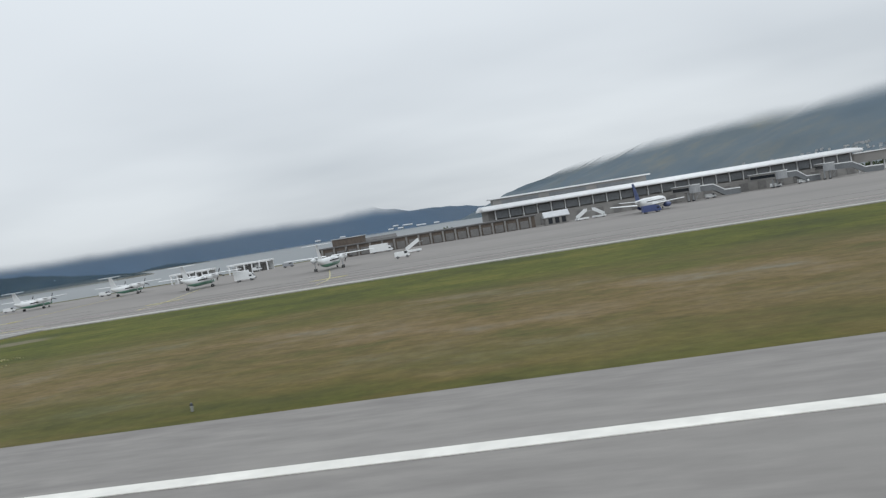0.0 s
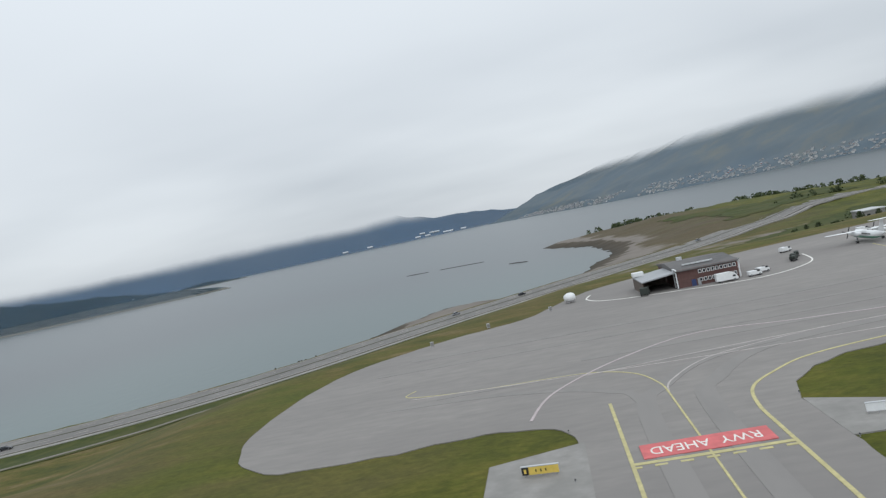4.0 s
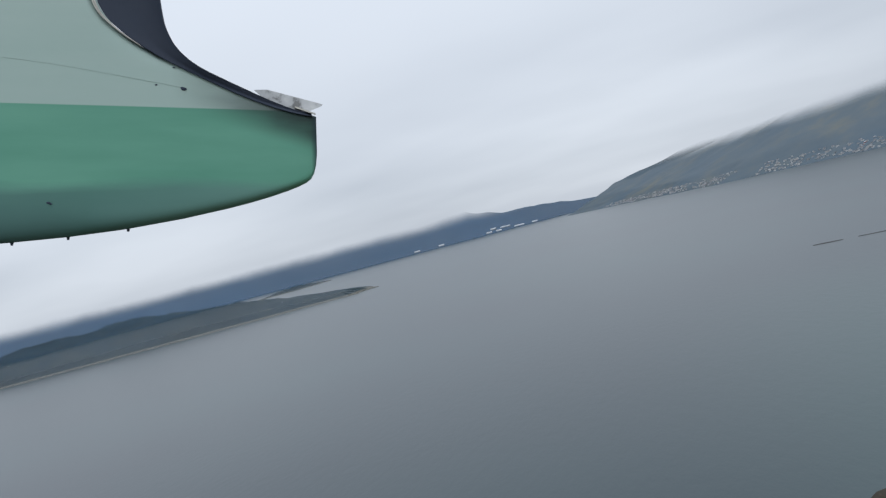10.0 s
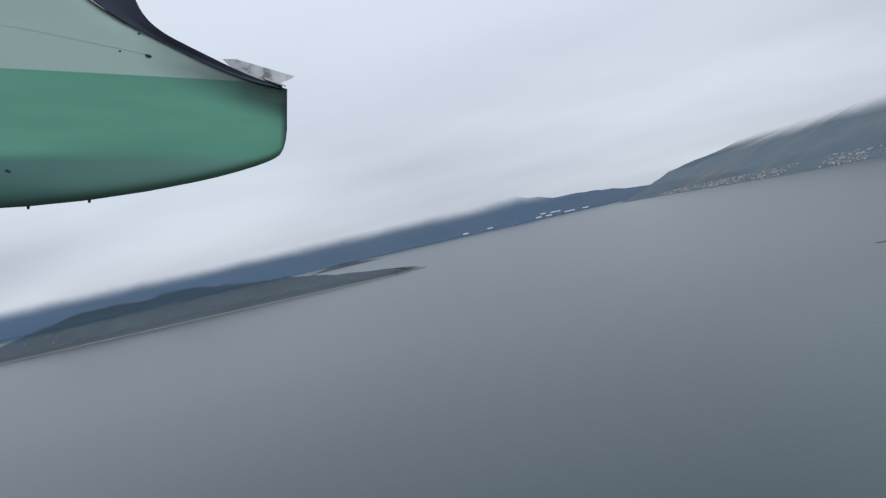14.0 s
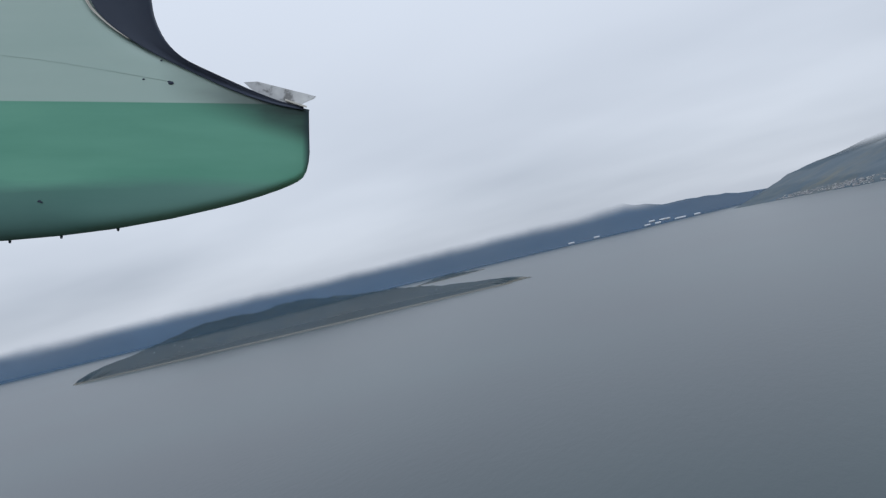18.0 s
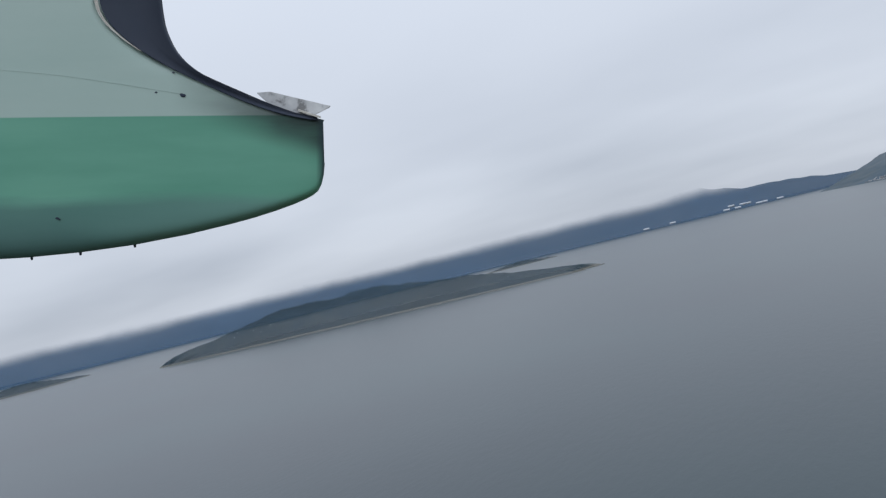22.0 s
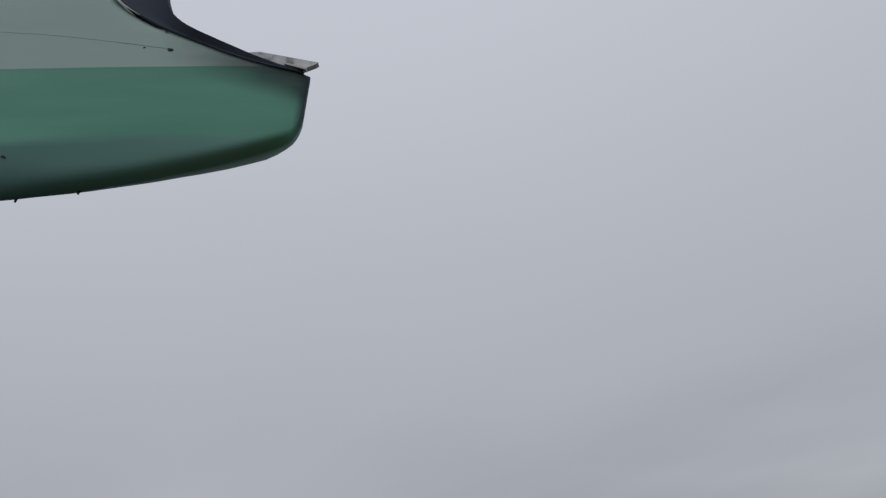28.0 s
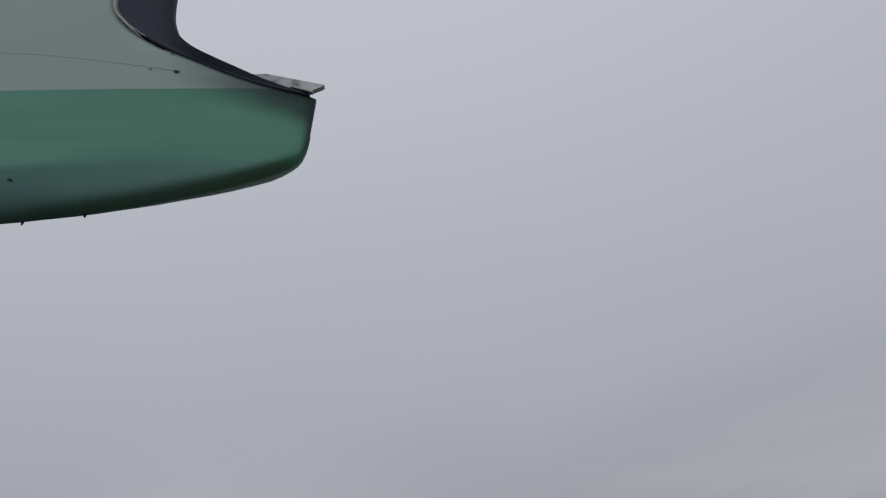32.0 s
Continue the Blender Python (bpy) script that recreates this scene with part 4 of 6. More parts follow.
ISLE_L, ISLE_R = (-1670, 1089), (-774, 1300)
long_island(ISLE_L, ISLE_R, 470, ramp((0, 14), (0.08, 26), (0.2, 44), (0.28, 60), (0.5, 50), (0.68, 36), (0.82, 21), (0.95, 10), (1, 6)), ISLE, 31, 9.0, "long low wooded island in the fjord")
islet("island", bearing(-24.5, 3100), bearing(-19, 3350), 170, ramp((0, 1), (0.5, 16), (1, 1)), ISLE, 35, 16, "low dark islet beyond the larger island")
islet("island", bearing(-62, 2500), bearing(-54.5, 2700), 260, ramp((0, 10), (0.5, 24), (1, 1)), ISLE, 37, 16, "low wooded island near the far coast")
islet("island", (ISLE_R[0] - 30, ISLE_R[1] + 42), (ISLE_R[0] + 16, ISLE_R[1] + 66), 16, ramp((0, 3), (0.5, 2), (1, 0.4)), ISLE, 39, 4.0, "low spit of stones off the tip of the island", foot=2.0)
islet("skerry", (-243, 470), (-226, 464.5), 3.4, ramp((0, 0.1), (0.4, 0.3), (1, 0.1)), ROCK, 41, 0.9, "narrow dark rock skerry barely above the water", foot=1.35)
islet("skerry", (-221, 463.5), (-188, 452), 1.7, ramp((0, 0.1), (0.6, 0.2), (1, 0.1)), ROCK, 43, 0.9, "narrow dark rock skerry barely above the water", foot=1.35)
islet("skerry", (-172, 386), (-161, 374), 2.0, ramp((0, 0.1), (0.5, 0.3), (1, 0.1)), ROCK, 45, 0.8, "small dark rock skerry near the spit", foot=1.4)


# ---- the engine nacelle of the aircraft ----
def nacelle_paint():
    """Pale grey-green above, green below, with soot towards the tail and streaks along the airflow."""
    m = mat("nacelle_paint", ((0.3, (0.36, 0.47, 0.43)), (0.7, (0.42, 0.52, 0.48))), 1.2, 0.62, 0.0, stretch=(0.5, 3.0, 1.0), detail=5.0, spec=0.2)
    n, l = m.node_tree.nodes, m.node_tree.links
    b = n["Principled BSDF"]
    pale = b.inputs["Base Color"].links[0].from_socket
    tc = n.new("ShaderNodeTexCoord")
    sp = n.new("ShaderNodeSeparateXYZ")
    l.new(tc.outputs["Object"], sp.inputs[0])
    # the paint line drops a little towards the tail
    ln = n.new("ShaderNodeMath")
    ln.operation, ln.inputs[1].default_value = "MULTIPLY_ADD", 0.018
    l.new(sp.outputs["X"], ln.inputs[0])
    l.new(sp.outputs["Y"], ln.inputs[2])
    k = n.new("ShaderNodeMapRange")
    k.inputs["From Min"].default_value, k.inputs["From Max"].default_value = LINE_Y + 0.0015, LINE_Y - 0.0015
    l.new(ln.outputs[0], k.inputs["Value"])
    st = n.new("ShaderNodeMapping")
    st.inputs["Scale"].default_value = (0.7, 4.0, 1.0)
    l.new(tc.outputs["Object"], st.inputs[0])
    ns = n.new("ShaderNodeTexNoise")
    ns.inputs["Scale"].default_value, ns.inputs["Detail"].default_value = 2.2, 6.0
    l.new(st.outputs[0], ns.inputs["Vector"])
    gr = n.new("ShaderNodeValToRGB")
    gr.color_ramp.elements[0].position, gr.color_ramp.elements[0].color = 0.3, (0.114, 0.308, 0.222, 1)
    gr.color_ramp.elements[1].position, gr.color_ramp.elements[1].color = 0.7, (0.158, 0.374, 0.276, 1)
    l.new(ns.outputs["Fac"], gr.inputs[0])
    mx = n.new("ShaderNodeMix")
    mx.data_type = "RGBA"
    l.new(k.outputs[0], mx.inputs["Factor"])
    l.new(pale, mx.inputs["A"])
    l.new(gr.outputs[0], mx.inputs["B"])
    # soot streaming from the exhaust edge over the tail
    sx = n.new("ShaderNodeMapRange")
    sx.inputs["From Min"].default_value, sx.inputs["From Max"].default_value = -0.80, -0.50
    l.new(sp.outputs["X"], sx.inputs["Value"])
    ed = n.new("ShaderNodeMath")
    ed.operation, ed.inputs[1].default_value = "MULTIPLY_ADD", 0.308
    l.new(sp.outputs["X"], ed.inputs[0])
    l.new(sp.outputs["Y"], ed.inputs[2])
    sy = n.new("ShaderNodeMapRange")
    sy.interpolation_type = "SMOOTHSTEP"
    sy.inputs["From Min"].default_value, sy.inputs["From Max"].default_value = 0.178, 0.262
    l.new(ed.outputs[0], sy.inputs["Value"])
    so = n.new("ShaderNodeMath")
    so.operation = "MULTIPLY"
    l.new(sx.outputs[0], so.inputs[0])
    l.new(sy.outputs[0], so.inputs[1])
    s2 = n.new("ShaderNodeMath")
    s2.operation = "MULTIPLY"
    l.new(so.outputs[0], s2.inputs[0])
    l.new(ns.outputs["Fac"], s2.inputs[1])
    s3 = n.new("ShaderNodeMath")
    s3.operation, s3.inputs[1].default_value, s3.use_clamp = "MULTIPLY", 1.9, True
    l.new(s2.outputs[0], s3.inputs[0])
    m2 = n.new("ShaderNodeMix")
    m2.data_type = "RGBA"
    m2.inputs["B"].default_value = (0.025, 0.032, 0.035, 1)
    l.new(s3.outputs[0], m2.inputs["Factor"])
    l.new(mx.outputs["Result"], m2.inputs["A"])
    # dark erosion strip on the trailing edge
    te = n.new("ShaderNodeMapRange")
    te.inputs["From Min"].default_value, te.inputs["From Max"].default_value, te.inputs["To Max"].default_value = -0.402, -0.386, 0.92
    l.new(sp.outputs["X"], te.inputs["Value"])
    m4 = n.new("ShaderNodeMix")
    m4.data_type = "RGBA"
    m4.inputs["B"].default_value = (0.03, 0.05, 0.06, 1)
    l.new(te.outputs[0], m4.inputs["Factor"])
    l.new(m2.outputs["Result"], m4.inputs["A"])
    # a second tone over the lower third, with an uneven upper border
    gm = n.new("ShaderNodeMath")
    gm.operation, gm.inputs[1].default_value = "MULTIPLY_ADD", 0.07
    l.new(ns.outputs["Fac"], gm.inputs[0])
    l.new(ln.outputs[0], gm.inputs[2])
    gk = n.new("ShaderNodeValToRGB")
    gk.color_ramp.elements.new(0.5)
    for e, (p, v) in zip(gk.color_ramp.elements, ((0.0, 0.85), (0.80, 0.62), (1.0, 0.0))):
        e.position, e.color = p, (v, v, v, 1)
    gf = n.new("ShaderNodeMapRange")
    gf.inputs["From Min"].default_value, gf.inputs["From Max"].default_value = LOW_TONE_Y - 0.16, LOW_TONE_Y + 0.03
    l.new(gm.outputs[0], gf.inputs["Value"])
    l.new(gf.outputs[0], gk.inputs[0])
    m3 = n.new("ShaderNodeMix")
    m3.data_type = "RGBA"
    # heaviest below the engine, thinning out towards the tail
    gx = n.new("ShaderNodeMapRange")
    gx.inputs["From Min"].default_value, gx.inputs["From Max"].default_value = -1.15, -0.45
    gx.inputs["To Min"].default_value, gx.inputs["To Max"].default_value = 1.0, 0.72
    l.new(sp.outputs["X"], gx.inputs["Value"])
    # darker below the engine; grey towards the tail paints in reflected sea and sky
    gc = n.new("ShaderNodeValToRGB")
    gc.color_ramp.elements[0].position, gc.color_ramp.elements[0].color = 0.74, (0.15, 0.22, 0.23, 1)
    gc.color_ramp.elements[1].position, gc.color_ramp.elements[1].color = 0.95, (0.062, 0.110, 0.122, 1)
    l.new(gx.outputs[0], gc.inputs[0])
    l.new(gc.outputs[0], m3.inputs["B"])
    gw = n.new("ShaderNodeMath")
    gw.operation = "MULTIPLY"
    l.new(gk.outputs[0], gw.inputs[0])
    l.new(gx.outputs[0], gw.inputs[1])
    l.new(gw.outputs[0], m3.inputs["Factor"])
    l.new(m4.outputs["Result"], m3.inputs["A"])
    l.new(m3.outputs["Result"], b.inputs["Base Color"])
    return m


FP, ND = 1568 / 2 / math.tan(radians(LENS / 2)), 2.1


def side(px, py, depth=ND):
    """A place beside the window, from its direction and its depth."""
    return Vector(((px - 784) / FP * depth, (441 - py) / FP * depth, -depth))


LINE_Y = (441 - 161) / FP * (ND - 0.05) - 0.018 * 0.9
LOW_TONE_Y = (441 - 312) / FP * (ND - 0.10) + 0.02
NACELLE = nacelle_paint()
SEALANT = mat("dark_grey_sealant", ((0.3, (0.020, 0.030, 0.054)), (0.7, (0.036, 0.046, 0.072))), 6.0, 0.7, 0.02, second=(2.0, (0.035, 0.042, 0.056), 0.5), spec=0.3)
EDGE = plain("cream_edge_strip", (0.52, 0.50, 0.45), 0.5, 0.0, 0.2, 9.0)
FLAP = mat("weathered_flap_paint", ((0.36, (0.20, 0.20, 0.20)), (0.46, (0.60, 0.61, 0.62)), (0.7, (0.74, 0.75, 0.75))), 26.0, 0.45, 0.0, second=(4.0, (0.12, 0.12, 0.12), 0.4))

nacelle = new("engine_nacelle")
nacelle.matrix_basis = aim(*STOP)
tagged(nacelle, "green and pale grey turboprop engine nacelle seen from the cabin", "engine")
xs = np.array([-520, -300, -100, 0, 40, 80, 100, 120, 135, 150, 170, 190, 210, 235, 265, 300, 340, 380, 420, 460, 490, 510, 524, 533, 539, 543, 545.0])
TOP = ((-520, -420), (80, -420), (120, -190), (145, -100), (150, -40), (160, -15), (170, 0), (185, 15), (205, 32), (235, 53), (265, 71), (300, 84), (350, 107), (400, 130), (450, 150), (490, 164), (545, 178))
LOW = ((-520, 428), (-300, 422), (0, 407), (100, 398.5), (200, 386), (300, 368.5), (400, 346.5), (450, 332.5), (490, 319), (510, 311), (524, 304), (533, 297), (539, 286), (543, 270), (545, 250))
OUT = ((205, -420), (243, -190), (249, -100), (255, -40), (261, 0), (268, 20), (277, 39), (290, 57), (308, 74), (332, 90), (370, 108.5), (410, 127), (450, 145), (500, 164), (533, 171))
FRONT = ((-520, 200, 400, 500, 530, 545), (0.05, 0.05, 0.046, 0.04, 0.03, 0.012))
rings = []
for x in xs:
    yt, yl = np.interp(x, *zip(*TOP)), np.interp(x, *zip(*LOW))
    front = float(np.interp(x, *FRONT))
    back = float(np.interp(x, (-520, 200, 400, 500, 545), (0.26, 0.25, 0.23, 0.20, 0.13)))
    sweep = float(np.interp(x, (300, 500), (0.0, 0.4)))
    ring = []
    for k in range(56):
        a = 2 * math.pi * (k + 0.5) / 56
        c, s = math.cos(a), math.sin(a)
        u = math.copysign(abs(c) ** 0.62, c)
        # flat near side; below it the belly rises away to the far side
        w = max(0.0, 1 - abs(u) ** 20) ** 0.5 if s > 0 or u > 0 else max(0.0, 1 - abs(u) ** 1.2) ** 0.8
        p = side(x, (yt + yl) / 2 - u * (yl - yt) / 2)
        # the far side is drawn in towards the tail
        ring.append(p + (Vector((0, 0, w * front)) if s > 0 else Vector((-sweep * w * back, 0, -w * back))))
    rings.append(ring)
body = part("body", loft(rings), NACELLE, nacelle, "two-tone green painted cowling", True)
# the dark closing strip that runs from the cowling's upper edge to the wing
inner = smooth_line([(80, -420), (120, -190), (145, -100), (150, -40), (160, -15), (170, 0), (185, 15), (205, 32), (235, 53), (265, 71), (300, 89), (350, 113), (400, 136), (450, 155), (490, 167), (534, 176)], 4)
outer = smooth_line(list(OUT), 4)


def along(line, n):
    a = np.array(line)
    d = np.r_[0, np.cumsum(np.hypot(*np.diff(a, axis=0).T))]
    return [(float(np.interp(t, d, a[:, 0])), float(np.interp(t, d, a[:, 1]))) for t in np.linspace(0, d[-1], n)]


ri = []
for (ix, iy), (ox, oy) in zip(along(inner, 60), along(outer, 60)):
    fr = float(np.interp(ix, *FRONT))
    i0, o0 = side(ix, iy, ND - fr - 0.003), side(ox, oy, ND + float(np.interp(ox, (250, 330, 430, 533), (-0.07, -0.07, -0.05, -0.03))))
    bk = float(np.interp(ox, (250, 420, 533), (0.03, 0.03, 0.006)))
    mid = side((ix + ox) / 2, (iy + oy) / 2, ND - fr * 0.8)
    lower = side(ix - 1, iy + 2, ND - fr - 0.004)
    ri.append([lower, i0, mid, o0, o0 + Vector((0, 0, -bk)), i0 + Vector((0, 0, -bk - 0.01))])
part("closing_strip", loft(ri), SEALANT, nacelle, "dark grey closing strip along the upper edge", True)
for k, off in enumerate((-7, -14)):
    rim = []
    spots = along(smooth_line([(138, -120), (146, -40), (157, -12), (170, 3), (188, 20), (206, 34), (226, 48)], 4), 24)
    for i, (ix, iy) in enumerate(spots):
        t = i / 23
        c, w = side(ix - 2 + (off + 7) * 0.8 * (1 - t), iy - off * 0.1, ND - 0.0545), 0.0026 * (1 - t ** 2) + 0.0004
        rim.append([c + Vector((dx * w, dy * w, dz * w)) for dx, dy, dz in ((-1, 0, 0), (0, 1, 0.6), (1, 0, 0), (0, -1, 0.6))])
    part("edge_strip", loft(rim), EDGE, nacelle, "thin cream edge strip")
# the flap's corner showing over the tail
fin = [[side(*q, ND - 0.02 + d) for q in ring] for ring, d in ((((428, 128), (452, 127), (556, 154), (552, 158), (515, 174), (462, 160)), 0.0), (((438, 131), (458, 130), (556, 155), (553, 158), (517, 174), (470, 161)), 0.02))]
part("flap_corner", loft(fin), FLAP, nacelle, "weathered white flap corner with dark marks")
part("hinge_slot", loft([[side(502, 158, ND - 0.036), side(540, 171, ND - 0.036), side(540, 174, ND - 0.036), side(502, 161, ND - 0.036)],
                         [side(502, 158, ND - 0.02), side(540, 171, ND - 0.02), side(540, 174, ND - 0.02), side(502, 161, ND - 0.02)]]), EDGE, nacelle, "bright hinge line")
for px, py in ((8, 405), (101, 397), (203, 384)):
    c = side(px, py)
    part("drain_mast", loft([[c + Vector((dx * w, y, dz * w)) for dx, dz in ((-1, 0), (0, 1), (1, 0), (0, -1))] for y, w in ((0.02, 0.006), (-0.004, 0.0045), (-0.010, 0.003))]), SEALANT, nacelle, "small dark drain mast")


def on_side(px, py, out=0.0):
    """A place on the flat of the cowling's near side."""
    return side(px, py, ND - float(np.interp(px, *FRONT)) - 0.0004 - out)


def seam(pts, w=0.00035):
    rings = []
    for px, py in along(smooth_line(pts, 6), 40):
        c = on_side(px, py, 0.0)
        rings.append([c + Vector((0, dy, dz)) for dy, dz in ((-w, 0), (0, 0.0003), (w, 0), (0, -0.004))])
    return loft(rings)


SEAM = plain("panel_seam_grime", (0.335, 0.43, 0.395), 0.6, spec=0.2)
for pts in ([(-60, 70), (60, 84), (180, 104), (300, 126)],):
    part("panel_seam", seam(pts), SEAM, nacelle, "faint panel seam")
for px, py, r in ((299, 128, 0.006), (296, 126, 0.004), (250, 121, 0.003), (62, 336, 0.004), (66, 338, 0.003), (282, 88, 0.003)):
    b = bmesh.new()
    bmesh.ops.create_icosphere(b, subdivisions=2, radius=r)
    bmesh.ops.scale(b, vec=(1.4, 0.8, 0.4), verts=b.verts)
    bmesh.ops.translate(b, vec=on_side(px, py), verts=b.verts)
    part("fastener", b, SEALANT, nacelle, "small dark fastener")


# ---- things on the airfield ----
WHITE = plain("white_gloss_paint", (0.72, 0.73, 0.73), 0.35, spread=0.06)
NAVY = plain("dark_blue_paint", (0.03, 0.05, 0.14), 0.35)
DARK = plain("dark_glass", (0.018, 0.022, 0.028), 0.12, spread=0.2)
RUBBER = plain("black_rubber", (0.018, 0.018, 0.018), 0.85)
STEEL = plain("galvanised_steel", (0.38, 0.39, 0.40), 0.45, 0.6)
CLAD = mat("grey_cladding", ((0.3, (0.19, 0.185, 0.176)), (0.7, (0.26, 0.252, 0.242))), 0.6, 0.75, 0, second=(0.12, (0.20, 0.19, 0.18), 0.5))
BROWN = mat("brown_timber_cladding", ((0.3, (0.095, 0.075, 0.062)), (0.7, (0.15, 0.122, 0.10))), 1.5, 0.85, 0, stretch=(3, 3, 0.6), second=(0.2, (0.075, 0.06, 0.05), 0.5))
BRICK = mat("dark_red_brick", ((0.3, (0.088, 0.048, 0.043)), (0.7, (0.132, 0.072, 0.064))), 2.0, 0.85, 0.1, second=(0.3, (0.085, 0.035, 0.03), 0.5))
REDBOX = plain("red_steel_paint", (0.22, 0.060, 0.050), 0.5, spread=0.15)
ROOFGREY = mat("grey_roofing_felt", ((0.3, (0.085, 0.082, 0.082)), (0.7, (0.13, 0.125, 0.122))), 0.9, 0.9, 0.1, second=(0.2, (0.16, 0.155, 0.15), 0.4))
ROOFPALE = mat("pale_metal_roof", ((0.3, (0.44, 0.45, 0.46)), (0.7, (0.54, 0.55, 0.56))), 1.0, 0.5, 0, second=(0.2, (0.38, 0.39, 0.40), 0.5))
ROOFWHITE = mat("white_metal_roof", ((0.3, (0.66, 0.67, 0.67)), (0.7, (0.78, 0.78, 0.78))), 0.8, 0.45, 0, second=(0.15, (0.58, 0.59, 0.6), 0.5))
YELLOWP = plain("yellow_sign_paint", (0.66, 0.48, 0.10), 0.5)
BLUEP = plain("blue_vehicle_paint", (0.05, 0.07, 0.18), 0.4)
TARP = plain("dark_green_canvas", (0.035, 0.042, 0.036), 0.85)
SHRUB = mat("shrub_leaves", ((0.3, (0.050, 0.068, 0.032)), (0.7, (0.092, 0.112, 0.056))), 2.0, 0.9, 0.0, vary=0.25, spec=0.2)
# glass with haze put into its colour, paler than dark_glass
PANE = plain("hazed_window_glass", (0.15, 0.16, 0.17), 0.3, spread=0.2)
# panel tone that stands for the shade inside bays
SHADE = plain("painted_bay_shade", (0.16, 0.155, 0.15), 0.7, spread=0.2)
ROOFMID = mat("weathered_metal_roof", ((0.3, (0.27, 0.28, 0.29)), (0.7, (0.36, 0.37, 0.38))), 1.0, 0.5, 0, second=(0.2, (0.24, 0.25, 0.26), 0.5))
BARK = plain("birch_bark", (0.16, 0.14, 0.12), 0.9)


def hull(stations, seg=16):
    """A body of round sections along x: (x, half-width, half-height, z of the middle), life-size metres."""
    return loft([[Vector((x * U, w * math.cos(2 * math.pi * k / seg) * U, (z + h * math.sin(2 * math.pi * k / seg)) * U)) for k in range(seg)] for x, w, h, z in stations])


def blade(root, tip, thick):
    """A wing, fin or tailplane between two chord lines: (x front, x back, y, z), life-size metres."""
    rings = []
    for (xa, xb, y, z), t in ((root, thick), (tip, thick * 0.6)):
        up = Vector((0, 0, 1)) if abs(tip[2] - root[2]) > abs(tip[3] - root[3]) else Vector((0, 1, 0))
        ring = []
        for s, h in ((0, 0), (0.12, 0.8), (0.35, 1), (0.7, 0.6), (1, 0.05), (0.7, -0.5), (0.35, -0.8), (0.12, -0.6)):
            ring.append((Vector((xa + (xb - xa) * s, y, z)) + up * h * t / 2) * U)
        rings.append(ring)
    return loft(rings)


def wheel(r, w, p, parent):
    tyre = part("wheel", rod(r, w, p, "Y", seg=16), RUBBER, parent)
    part("hub", rod(r * 0.5, w * 1.1, p, "Y", seg=10), STEEL, tyre)
    return tyre


def livery():
    """White above and green below the waterline of the fuselage."""
    m = plain("white_and_green_livery", (0.72, 0.73, 0.73), 0.35, spread=0.05)
    n, l = m.node_tree.nodes, m.node_tree.links
    b = n["Principled BSDF"]
    was = b.inputs["Base Color"].links[0].from_socket
    tc, sp = n.new("ShaderNodeTexCoord"), n.new("ShaderNodeSeparateXYZ")
    l.new(tc.outputs["Object"], sp.inputs[0])
    k = n.new("ShaderNodeMapRange")
    k.inputs["From Min"].default_value, k.inputs["From Max"].default_value = 1.95 * U, 1.85 * U
    l.new(sp.outputs["Z"], k.inputs["Value"])
    x = n.new("ShaderNodeMix")
    x.data_type = "RGBA"
    x.inputs["B"].default_value = (0.16, 0.36, 0.27, 1)
    l.new(k.outputs[0], x.inputs["Factor"])
    l.new(was, x.inputs["A"])
    l.new(x.outputs["Result"], b.inputs["Base Color"])
    return m


LIVERY = livery()


